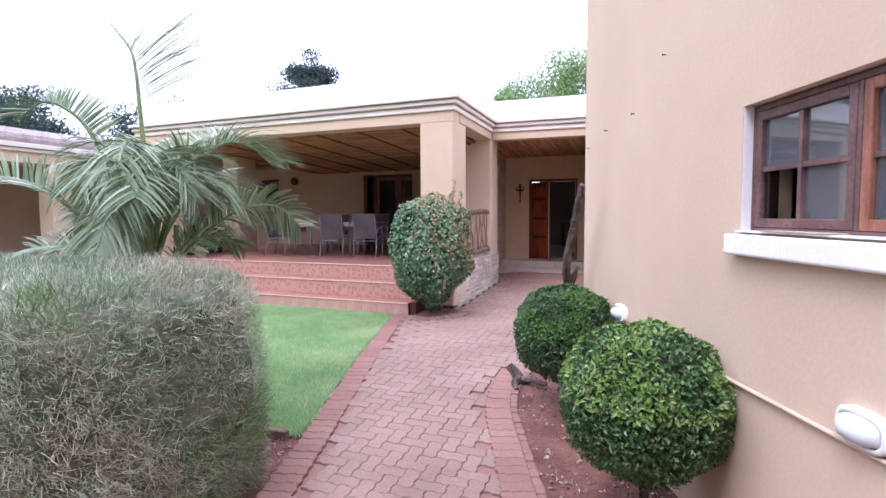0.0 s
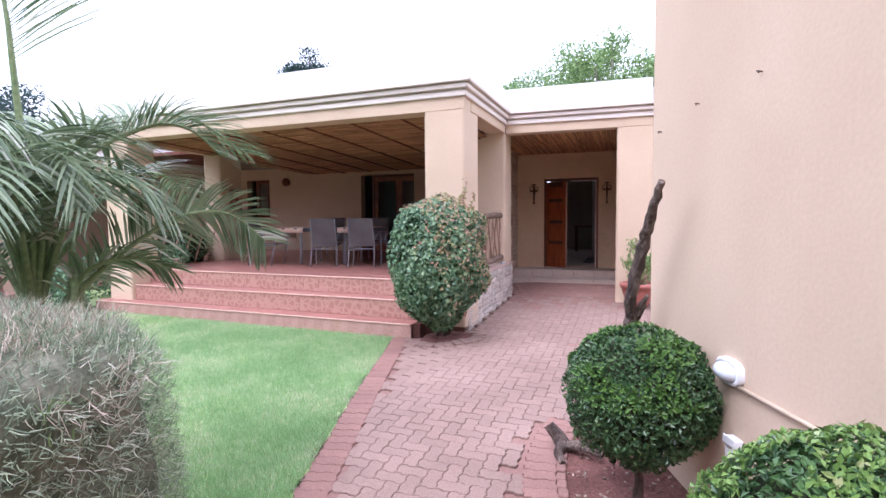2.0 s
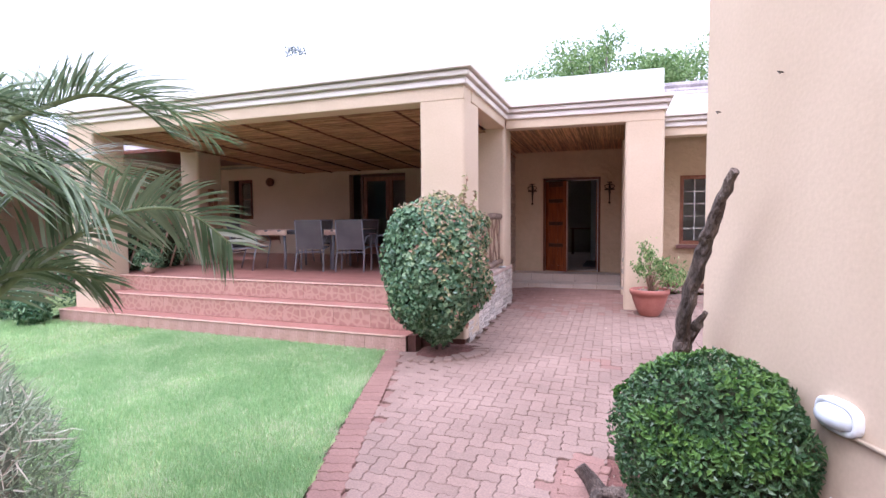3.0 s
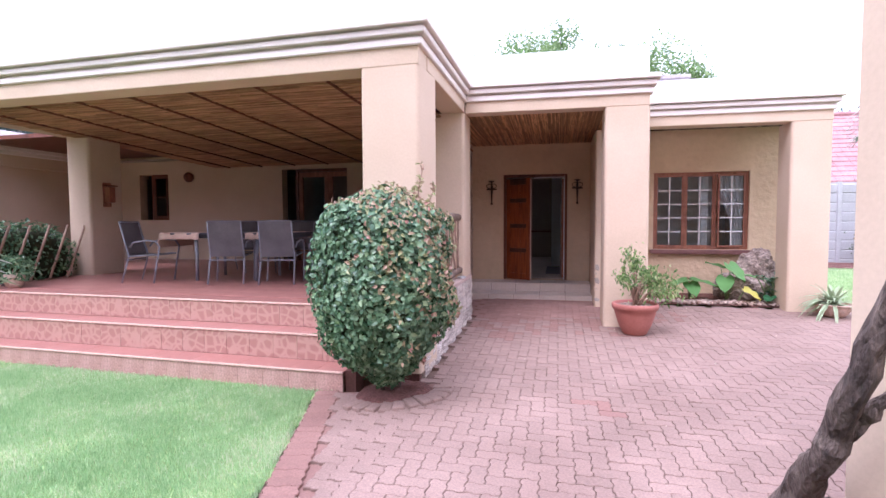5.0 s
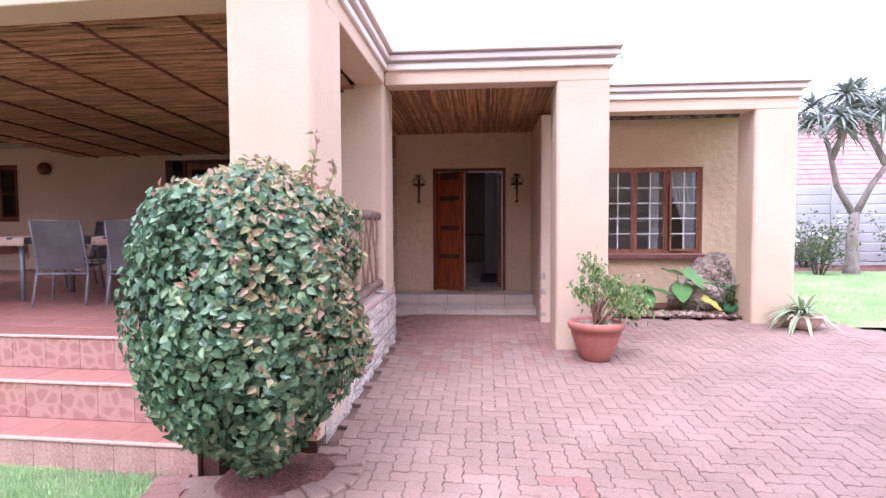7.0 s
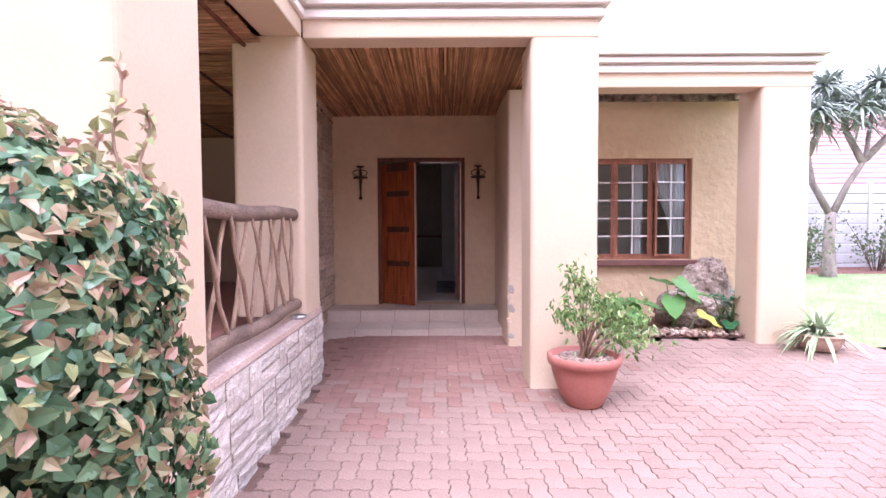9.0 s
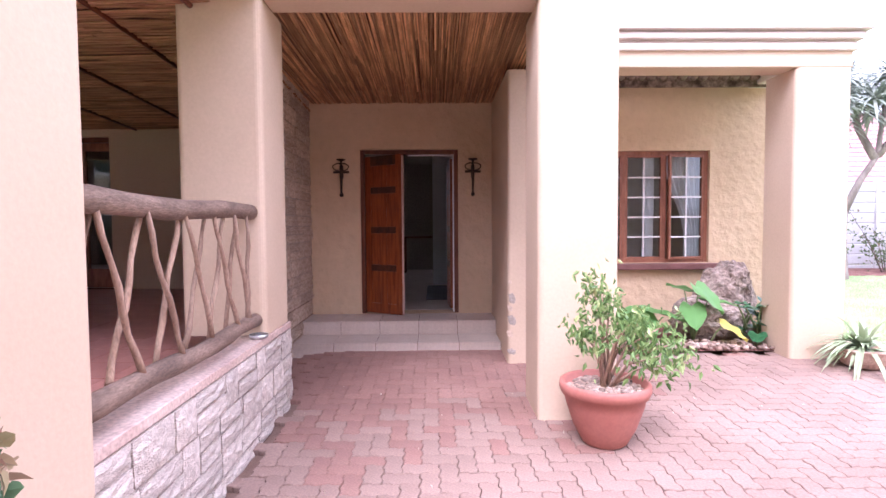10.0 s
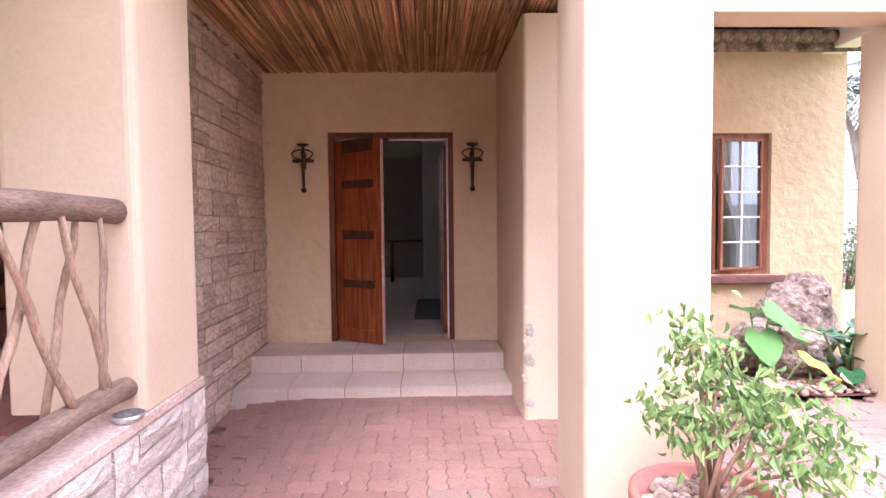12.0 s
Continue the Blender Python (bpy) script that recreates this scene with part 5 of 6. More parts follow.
def palm():
    rg = random.Random(41)
    x, y = -3.30, 2.74
    z0 = zg(x, y) - 0.02
    t = thing("palm", "feather palm with arching grey-green fronds behind the hedge", "palm", pose(x, y, z0))
    for dx, dy, h, rr in ((0, 0, 1.9, 0.055), (0.14, 0.10, 1.5, 0.04), (-0.13, 0.08, 1.5, 0.04), (0.05, 0.2, 1.4, 0.04)):
        bm = bmesh.new()
        tube(bm, [(dx * 0.6, dy * 0.6, -0.05), (dx, dy, h * 0.5), (dx * 1.1, dy * 1.1, h + 0.2)], [rr, rr * 0.9, rr * 0.45], 10, wob=0.05, rng=rg)
        part("trunk", bm, M_PALMSTEM, t, "ringed green trunk", smooth=True)

    def at(a, b, z):          # across the path, away from it, height above the datum
        return (0.943 * a - 0.332 * b, 0.332 * a + 0.943 * b, z - z0)

    def leaf_stalk(*abz):
        return [at(*q) for q in abz]

    frond(t, leaf_stalk((-0.05, 0, 1.5), (-0.32, 0, 1.94), (-0.50, 0, 2.23), (-0.68, 0, 2.36), (-0.81, 0, 2.375), (-0.97, 0, 2.27)), 0.27, 70, rg, 1.0, 0, start=0.3, limp=0.1)
    frond(t, leaf_stalk((0, 0, 1.7), (-0.04, 0, 2.3), (-0.06, 0, 2.6), (-0.10, 0, 2.79), (-0.24, 0, 2.97)), 0.62, 40, rg, 0.0, 0, (1,), 0.010, 0.16, 0.30)
    frond(t, leaf_stalk((0, 0, 1.6), (0.22, 0.18, 1.91), (0.35, 0.35, 2.05), (0.49, 0.45, 2.12), (0.63, 0.55, 2.09), (0.78, 0.62, 1.94)), 0.30, 64, rg, 0.9, 0, start=0.25, limp=0.25)
    frond(t, leaf_stalk((0.05, 0.05, 0.95), (0.20, 0.15, 1.19), (0.40, 0.32, 1.42), (0.61, 0.45, 1.565), (0.80, 0.65, 1.57), (0.97, 0.80, 1.40)), 0.31, 70, rg, 0.4, 55, start=0.2, wide=0.017)
    frond(t, leaf_stalk((-0.1, 0, 1.0), (-0.58, -0.1, 1.58), (-0.85, -0.1, 1.71), (-1.17, -0.15, 1.77), (-1.65, -0.2, 1.66)), 0.40, 80, rg, 0.9, 20, start=0.18)
    frond(t, leaf_stalk((0, 0, 1.75), (0.02, -0.25, 2.03), (0.10, -0.50, 1.92), (0.14, -0.66, 1.62)), 0.30, 46, rg, 0.1, 0, limp=0.7)
    frond(t, leaf_stalk((0, 0, 1.2), (0.0, -0.22, 1.55), (-0.02, -0.45, 1.52), (-0.03, -0.62, 1.25)), 0.36, 46, rg, 0.2, 0, limp=0.6, wide=0.018)
    frond(t, leaf_stalk((0.02, 0.05, 1.5), (0.25, 0.40, 2.10), (0.48, 0.80, 2.22), (0.75, 1.10, 2.02)), 0.36, 52, rg, 0.7, 0)
    frond(t, leaf_stalk((0.05, 0, 0.9), (0.22, 0.1, 1.25), (0.42, 0.2, 1.32), (0.58, 0.3, 1.25)), 0.26, 44, rg, 0.2, 30)
    frond(t, leaf_stalk((-0.05, 0.05, 0.9), (-0.50, 0.2, 1.25), (-0.90, 0.3, 1.25), (-1.25, 0.4, 1.02)), 0.36, 50, rg, 0.4, 20)
    frond(t, leaf_stalk((-0.05, 0.1, 1.4), (-0.30, 0.6, 2.05), (-0.5, 1.0, 2.15), (-0.75, 1.3, 1.95)), 0.36, 48, rg, 0.5, 0)
    frond(t, leaf_stalk((0, 0.05, 1.2), (0.15, 0.5, 1.75), (0.2, 1.0, 1.85), (0.25, 1.4, 1.6)), 0.36, 48, rg, 0.5, 0)
    frond(t, leaf_stalk((0, 0, 1.3), (0.12, 0.05, 1.75), (0.30, 0.05, 2.0), (0.52, 0.1, 1.95)), 0.33, 44, rg, 0.6, 0)
    frond(t, leaf_stalk((0, 0, 1.3), (-0.18, -0.05, 1.8), (-0.30, -0.1, 2.05), (-0.45, -0.2, 2.0)), 0.33, 44, rg, 0.4, 0)
    frond(t, leaf_stalk((-0.05, 0, 0.9), (-0.35, -0.15, 1.2), (-0.65, -0.25, 1.25), (-0.95, -0.3, 1.1)), 0.32, 44, rg, 0.5, 20)
    for k in range(11):
        an, h, reach = k * 2.4 + 0.3, rg.uniform(1.5, 2.05), rg.uniform(0.35, 0.62)
        ca, sa = math.cos(an), math.sin(an)
        frond(t, leaf_stalk((0, 0, 1.0), (0.35 * reach * ca, 0.35 * reach * sa, h - 0.15), (0.75 * reach * ca, 0.75 * reach * sa, h), (reach * ca * 1.1, reach * sa * 1.1, h - 0.18)), rg.uniform(0.28, 0.40), 42, rg, rg.uniform(0.2, 0.8), rg.uniform(-25, 25), limp=0.4)
    return t


palm()


def spiky_tuft(x, y, z, n, L, mat_, rg, label, name="ground_fern"):
    t = thing(name, label, "plant", pose(x, y, z))
    vs, fs = [], []
    for k in range(n):
        a, e = rg.uniform(0, 6.283), rg.uniform(0.4, 1.3)
        d = Vector((math.cos(a) * math.cos(e), math.sin(a) * math.cos(e), math.sin(e)))
        w = d.cross(Vector((0, 0, 1))).normalized() * 0.011
        l = L * rg.uniform(0.6, 1.1)
        j = len(vs)
        for q, wd in ((0, 0.6), (0.4, 1), (0.75, 0.8), (1, 0.05)):
            c = d * l * q + Vector((0, 0, -1)) * l * 0.45 * q * q * math.cos(e)
            vs += [c - w * wd, c + w * wd]
        for q in range(3):
            fs.append((j + 2 * q, j + 2 * q + 1, j + 2 * q + 3, j + 2 * q + 2))
    data_part("leaves", vs, fs, mat_, t)
    return t


rg = random.Random(51)
spiky_tuft(-2.0, 0.95, -0.28, 60, 0.35, M_ELEPHANT, rg, "low bright green leafy plant at the hedge's foot")
spiky_tuft(-5.9, 3.3, -0.28, 90, 1.0, M_PALM, rg, "low spreading green palm fronds beside the hedge", "small_palm")
spiky_tuft(-5.0, 3.4, -0.28, 80, 0.9, M_PALM, rg, "low spreading dark green palm seedling", "small_palm")


# driftwood by the wall corner
def driftwood():
    rg = random.Random(61)
    t = thing("driftwood_log", "tall dark weathered forked log leaning against the wall corner", "log", pose(0, 0, 0))
    def limb(name, pts, radii):
        bm = bmesh.new()
        P, Rr = [], []
        for (a, ra), (b, rb) in zip(zip(pts, radii), zip(pts[1:], radii[1:])):
            for k in range(5):
                q = k / 5
                P.append(Vector(a).lerp(Vector(b), q) + Vector((rg.uniform(-1, 1), rg.uniform(-1, 1), 0)) * ra * 0.22)
                Rr.append((ra + (rb - ra) * q) * rg.uniform(0.85, 1.15))
        P.append(Vector(pts[-1])), Rr.append(radii[-1])
        tube(bm, P, Rr, 14, wob=0.11, rng=rg)
        part(name, bm, M_BARK, t, smooth=False)
    z0 = zg(-0.4, 5.4)
    limb("trunk", [(-0.36, 5.45, z0 - 0.02), (-0.28, 5.05, 0.42), (-0.27, 4.78, 0.72), (-0.26, 4.64, 0.98), (-0.20, 4.55, 1.336), (-0.16, 4.44, 1.52), (-0.10, 4.28, 1.74)], [0.066, 0.056, 0.050, 0.040, 0.038, 0.034, 0.022])
    limb("branch", [(-0.27, 4.80, 0.70), (-0.22, 4.72, 0.86), (-0.16, 4.64, 0.99)], [0.045, 0.035, 0.014])
    limb("root", [(-0.26, 5.36, z0 - 0.02), (-0.22, 5.16, 0.20), (-0.19, 4.92, 0.50)], [0.06, 0.048, 0.025])
    t2 = thing("root_stump", "small gnarled piece of driftwood at the edge of the bed", "log", pose(-0.72, 4.72, zg(-0.7, 4.7)))
    for pts, rr in ((((0, 0, 0.02), (-0.06, 0.04, 0.09), (-0.12, 0.06, 0.16)), (0.06, 0.05, 0.04)), (((0.02, 0, 0.03), (0.12, -0.05, 0.07), (0.28, -0.12, 0.05)), (0.05, 0.04, 0.02)), (((0, 0, 0.03), (-0.03, -0.14, 0.05), (0.02, -0.26, 0.02)), (0.045, 0.035, 0.02))):
        bm = bmesh.new()
        tube(bm, pts, list(rr), 9, wob=0.2, rng=rg)
        part("root_limb", bm, M_BARK, t2)


driftwood()


# ---- pots and the planting under the bedroom window ----
def pebbles(parent, spots, rg, name="gravel", rmin=0.012, rmax=0.03):
    bm0 = bmesh.new()
    bmesh.ops.create_icosphere(bm0, subdivisions=1, radius=1)
    base = [v.co.copy() for v in bm0.verts]
    tri = [tuple(v.index for v in f.verts) for f in bm0.faces]
    bm0.free()
    vs, fs = [], []
    for p in spots:
        r = rg.uniform(rmin, rmax)
        m = Matrix.Translation(p) @ Euler((rg.uniform(-0.4, 0.4), rg.uniform(-0.4, 0.4), rg.uniform(0, 6))).to_matrix().to_4x4() @ Matrix.Diagonal((r * rg.uniform(0.9, 1.5), r, r * rg.uniform(0.5, 0.8), 1))
        k = len(vs)
        vs += [m @ b for b in base]
        fs += [tuple(k + i for i in t) for t in tri]
    return data_part(name, vs, fs, M_PEBBLE, parent, "mixed brown and white pebbles", kind="stuff", smooth=True)


def clay_pot():
    rg = random.Random(71)
    x, y = -0.13, 10.18
    p = thing("flower_pot", "large round terracotta pot filled with pebbles beside the porch pillar", "flower pot", pose(x, y, zg(x, y)))
    bm = bmesh.new()
    lathe(bm, [(0.135, 0.0), (0.15, 0.015), (0.205, 0.12), (0.252, 0.26), (0.268, 0.33), (0.285, 0.335), (0.297, 0.37), (0.295, 0.405), (0.28, 0.415), (0.262, 0.405), (0.25, 0.35), (0.001, 0.34)], 48)
    part("pot", bm, M_TERRACOTTA, p, smooth=True)
    pebbles(p, [(math.cos(a) * r, math.sin(a) * r, 0.365 + rg.uniform(0, 0.012)) for a, r in ((rg.uniform(0, 6.28), 0.235 * math.sqrt(rg.random())) for _ in range(330))], rg)
    t = thing("weeping_fig", "small bushy weeping fig with pale drooping leaf tips", "plant", pose(x, y, zg(x, y) + 0.36))
    cl = []
    for tip in ((-0.10, 0.0, 0.78), (-0.02, 0.02, 0.70), (0.02, -0.04, 0.62), (0.22, -0.03, 0.52), (0.38, -0.06, 0.46), (0.50, -0.04, 0.34), (-0.20, 0.0, 0.45), (0.28, 0.1, 0.40), (0.34, -0.16, 0.28), (0.12, -0.14, 0.50), (-0.12, -0.08, 0.40), (0.55, -0.12, 0.22)):
        tip = Vector(tip)
        mid = Vector((tip.x * 0.35, tip.y * 0.4, tip.z * 0.62))
        b = Vector((rg.uniform(-0.03, 0.05), rg.uniform(-0.03, 0.03), 0))
        trunk_part(t, [b, mid, tip * 0.9], [0.012, 0.008, 0.004], M_STICK, "stem")
        for _ in range(88):
            q = rg.random() ** 0.6
            c = (mid.lerp(tip, q) + Vector((rg.gauss(0, 0.055), rg.gauss(0, 0.055), rg.gauss(0, 0.05))))
            cl.append((c, Vector((rg.uniform(-1, 1), rg.uniform(-1, 1), -0.4))))
    grow(t, "foliage", cl, rg, 0.056, M_FICUS, 0.42, "pointed drooping leaves", droop=1.0, jit=0.5, fine=True)


clay_pot()


def bowl():
    rg = random.Random(72)
    x, y = 2.88, 11.72
    p = thing("flower_bowl", "low wide pink clay bowl at the corner pillar", "flower pot", pose(x, y, zg(x, y)))
    bm = bmesh.new()
    lathe(bm, [(0.12, 0.0), (0.17, 0.03), (0.225, 0.12), (0.235, 0.17), (0.25, 0.175), (0.25, 0.195), (0.23, 0.195), (0.21, 0.16), (0.001, 0.15)], 40)
    part("bowl", bm, M_BOWL, p, smooth=True)
    t = thing("spider_plant", "strap-leaved spider plant spilling over the clay bowl", "plant", pose(x, y, zg(x, y) + 0.16))
    for k in range(84):
        a, e = rg.uniform(0, 6.283), rg.uniform(0.25, 1.2)
        if k % 3 == 0:
            a = math.pi + rg.uniform(-0.7, 0.9)
        L = rg.uniform(0.34, 0.66)
        d = Vector((math.cos(a) * math.cos(e), math.sin(a) * math.cos(e), math.sin(e)))
        w = d.cross(Vector((0, 0, 1))).normalized() * 0.024
        vs, fs = [], []
        for q in range(7):
            s = q / 6
            c = d * L * s + Vector((0, 0, -1)) * L * 0.85 * s * s * math.cos(e)
            wd = math.sin(math.pi * min(1, 0.25 + 0.75 * s)) + 0.03
            vs += [c - w * wd + Vector((0, 0, 0.005)), c, c + w * wd + Vector((0, 0, 0.005))]
        for q in range(6):
            for o in (0, 1):
                fs.append((3 * q + o, 3 * q + o + 1, 3 * q + o + 4, 3 * q + o + 3))
        data_part("strap_leaf", vs, fs, M_SPIDER, t)


bowl()
wbed = sheet("planting_bed", -0.1, 2.9, 12.25, 13.45, 0.1, 0.02, M_SOIL)
tagged(wbed, "narrow soil bed under the bedroom window", "flower bed", kind="structure")
edge = thing("pebble_border", "row of loose pebbles edging the bed under the window", "pebbles", kind="stuff")
rg = random.Random(73)
pebbles(edge, [(x, 12.45 + rg.gauss(0, 0.10) + 0.03 * math.sin(x * 3), zg(x, 12.5) + 0.03 + rg.uniform(0, 0.02)) for x in [rg.uniform(0.15, 2.5) for _ in range(420)]], rg, "gravel", 0.018, 0.045)


def big_leaf(parent, base, tip_dir, L, wide, mat_, stalk, name="leaf"):
    """A broad heart-shaped leaf on a stalk."""
    b = Vector(base)
    d = Vector(tip_dir).normalized()
    top = b + Vector(stalk)
    bm = bmesh.new()
    tube(bm, [b, b.lerp(top, 0.5) + Vector((0, 0, 0.03)), top], [0.014, 0.011, 0.007], 7)
    lf = part("stalk", bm, M_PALMSTEM, parent, smooth=True)
    side = d.cross(Vector((0, 0, 1))).normalized()
    up = side.cross(d)
    vs, fs = [], []
    rows = 9
    for i in range(rows + 1):
        s = i / rows
        w = wide * (math.sin(math.pi * (0.10 + 0.90 * s) ** 0.75)) * 0.5 + 0.001
        for j in range(-3, 4):
            u = j / 3
            back = -0.16 * L * abs(u) * (1 - s) ** 2
            vs.append(top + d * (L * (s - 0.12) + back) + side * w * u + up * (0.10 * wide * abs(u) + 0.012 * math.sin(s * 14) * abs(u)) + Vector((0, 0, -1)) * L * 0.13 * s * s)
    for i in range(rows):
        for j in range(6):
            a = i * 7 + j
            fs.append((a, a + 1, a + 8, a + 7))
    o = data_part(name, vs, fs, mat_, lf, smooth=True)
    return o


def elephant_ears():
    t = thing("elephant_ear", "bright green elephant ear plant under the bedroom window", "plant", pose(1.70, 12.70, zg(1.6, 12.7)))
    for d, L, w, s in (((-0.55, -0.35, 0.25), 0.44, 0.24, (-0.10, 0.0, 0.60)), ((0.35, -0.6, -0.50), 0.40, 0.30, (0.04, -0.04, 0.62)), ((0.9, -0.35, -0.05), 0.42, 0.22, (0.16, -0.02, 0.48)), ((-0.2, -0.7, -0.5), 0.36, 0.28, (-0.05, -0.08, 0.40))):
        big_leaf(t, (0, 0, 0), d, L, w, M_ELEPHANT, s)
    big_leaf(t, (0.12, -0.14, 0), (0.5, -0.5, -0.35), 0.30, 0.26, M_YELLOWLEAF, (0.10, -0.10, 0.24), "yellow_leaf")
    t = thing("elephant_ear", "smaller dark green elephant ear plant in the bed", "plant", pose(1.12, 12.74, zg(1.1, 12.7)))
    for d, L, w, s in (((0.7, -0.4, -0.1), 0.46, 0.30, (0.08, 0.0, 0.36)), ((-0.6, -0.5, -0.1), 0.42, 0.28, (-0.06, 0, 0.36)), ((0.1, -0.8, -0.5), 0.36, 0.28, (0, -0.05, 0.30))):
        big_leaf(t, (0, 0, 0), d, L, w, M_ELEPHANT, s)
    t = thing("climbing_plant", "dark broad-leaved climber growing over the stump", "plant", pose(2.42, 12.62, zg(2.3, 12.7)))
    rg = random.Random(74)
    for k in range(15):
        a = rg.uniform(-2.6, 0.4)
        big_leaf(t, (rg.uniform(-0.2, 0.15), rg.uniform(-0.1, 0.1), rg.uniform(0.0, 0.2)), (math.cos(a), math.sin(a), rg.uniform(-0.4, 0.3)), rg.uniform(0.15, 0.24), rg.uniform(0.12, 0.19), M_DARKLEAF, (rg.uniform(-0.22, 0.2), rg.uniform(-0.15, 0.0), rg.uniform(0.05, 0.42)))


elephant_ears()


def stump():
    t = thing("tree_stump", "gnarled brown tree stump under the bedroom window", "stump", pose(2.20, 13.02, zg(2.1, 13) - 0.02))
    def lump(name, c, r, seed):
        bm = bmesh.new()
        bmesh.ops.create_icosphere(bm, subdivisions=4, radius=1)
        for v in bm.verts:
            d = v.co.normalized()
            k = 1 + 0.22 * noise.noise(d * 2 + Vector((seed, 0, 0))) + 0.16 * abs(noise.noise(d * 5 + Vector((0, seed, 0)))) + 0.07 * noise.noise(d * 13) - 0.05 * abs(math.sin(d.x * 17 + d.z * 5 + 3 * noise.noise(d * 4)))
            v.co = Vector(c) + Vector((d.x * r[0], d.y * r[1], d.z * r[2])) * k
        part(name, bm, M_ROCK, t)
    lump("trunk", (0.06, 0.05, 0.42), (0.34, 0.22, 0.46), 1)
    lump("root_mass", (-0.18, -0.08, 0.20), (0.46, 0.26, 0.30), 5)
    lump("burl", (0.14, -0.05, 0.72), (0.15, 0.15, 0.20), 9)
    lump("burl", (0.30, -0.30, 0.08), (0.16, 0.12, 0.12), 4)


stump()


# planter at the veranda's open end
def planter_hedge():
    rg = random.Random(81)
    t = thing("veranda_planting", "leafy green bushes behind a branch trellis at the veranda end", "bush", V @ pose(LEFT - 0.1, 1.5, FLOOR - 0.25))
    c, r = (0, 0, 0.55), (0.40, 0.95, 0.62)
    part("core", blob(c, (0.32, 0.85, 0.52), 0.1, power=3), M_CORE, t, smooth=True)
    grow(t, "foliage", blob_points(rg, 2600, c, r, 0.25, 0.12, power=3), rg, 0.08, M_SHRUB, 0.6, droop=0.2, jit=0.9)
    for k in range(5):
        bm = bmesh.new()
        y = -0.7 + 0.32 * k
        tube(bm, [(0.42, y, 0.25), (0.44, y + 0.35, 1.15)], 0.02, 7)
        part("trellis_branch", bm, M_STICK, t, smooth=True)
    p = thing("flower_pot", "small round grey pot with trailing green plant on the veranda", "flower pot", V @ pose(LEFT + 0.95, 0.75, FLOOR))
    bm = bmesh.new()
    lathe(bm, [(0.08, 0), (0.12, 0.06), (0.135, 0.16), (0.12, 0.2), (0.10, 0.17), (0.001, 0.16)], 20)
    part("pot", bm, M_BOWL, p, smooth=True)
    grow(p, "foliage", blob_points(rg, 350, (0, 0, 0.28), (0.24, 0.24, 0.18), 0.5, 0.1), rg, 0.08, M_SHRUB, 0.5, droop=0.3, jit=0.9)
    for x, y, s in ((-7.6, -0.6, 0.32), (-8.4, -0.4, 0.5), (-9.4, 0.1, 0.6), (-8.6, 0.9, 0.7)):
        w = V @ Vector((x, y, 0))
        b = thing("garden_shrub", "low dark green leafy shrub beside the steps", "bush", pose(w.x, w.y, zg(w.x, w.y) - 0.02), group="shrubs beside the steps")
        trunk_part(b, [(0, 0, 0), (0.02, 0, s * 0.6)], [0.02, 0.012], M_BARK, "stem")
        grow(b, "foliage", blob_points(rg, 900, (0, 0, s * 0.75), (s * 0.8, s * 0.8, s * 0.75), 0.5, 0.12), rg, 0.085, M_SHRUB, 0.6, droop=0.2, jit=0.9)


planter_hedge()


# ---- distance ----
def crown_tree(name, label, x, y, trunk_h, clumps, size, per, mat_, seed, width=0.5, z=-0.3, bark=None, limb=0.12):
    rg = random.Random(seed)
    t = thing(name, label, "tree", pose(x, y, z))
    trunk_part(t, [(0, 0, 0), (0.1, 0, trunk_h * 0.5), (0, 0.1, trunk_h)], [limb * 2, limb * 1.7, limb * 1.2], bark)
    for c, r in clumps:
        trunk_part(t, [(0, 0, trunk_h * 0.8), Vector(c) * 0.6 + Vector((0, 0, trunk_h * 0.35)), c], [limb, limb * 0.6, limb * 0.2], bark, "limb")
    cl = []
    for c, r in clumps:
        cl += blob_points(rg, per, c, (r, r, r * 0.75), 0.75, 0.25)
    grow(t, "crown", cl, rg, size, mat_, width, jit=1.0)
    return t


rg = random.Random(91)
cl = []
for k in range(44):
    a = rg.uniform(0, 6.28)
    q = math.sqrt(rg.random())
    cl.append(((5.9 * q * math.cos(a), 3.4 * q * math.sin(a), 7.2 + 2.6 * math.sqrt(max(0, 1 - q * q)) * rg.uniform(-0.1, 1.0)), rg.uniform(0.6, 1.15)))
crown_tree("broadleaf_tree", "loose light green broadleaf tree behind the house", -1.25, 27, 5.0, cl, 0.17, 480, M_TREE, 92, 0.55, z=-0.55)
cl = []
for k in range(64):
    h = rg.random()
    a = rg.uniform(0, 6.28)
    rr = (1 - h) ** 0.6 * 7.6 * math.sqrt(rg.uniform(0.1, 1))
    cl.append(((rr * math.cos(a), rr * math.sin(a), 10.5 + 2.1 * math.floor(8.6 * h / 2.1) + rg.uniform(-0.3, 0.3)), 1.15 + 0.5 * (1 - h)))
crown_tree("conifer", "tall dark blue-green conifer far behind the roof", -32.3, 50, 16, cl, 0.4, 240, M_PINE, 93, 0.3, limb=0.25)
for x, y, h, s in ((-44, 27, 9, 95), (-37, 34, 8.5, 96), (-52, 22, 8, 97)):
    rg = random.Random(s)
    cl = [((rg.uniform(-5, 5), rg.uniform(-3, 3), h + rg.uniform(-2.5, 1.4)), rg.uniform(1.3, 2.0)) for _ in range(22)]
    crown_tree("conifer", "broad dark green tree beyond the neighbouring roof", x, y, h - 2, cl, 0.45, 220, M_PINE, s, 0.35, limb=0.22)
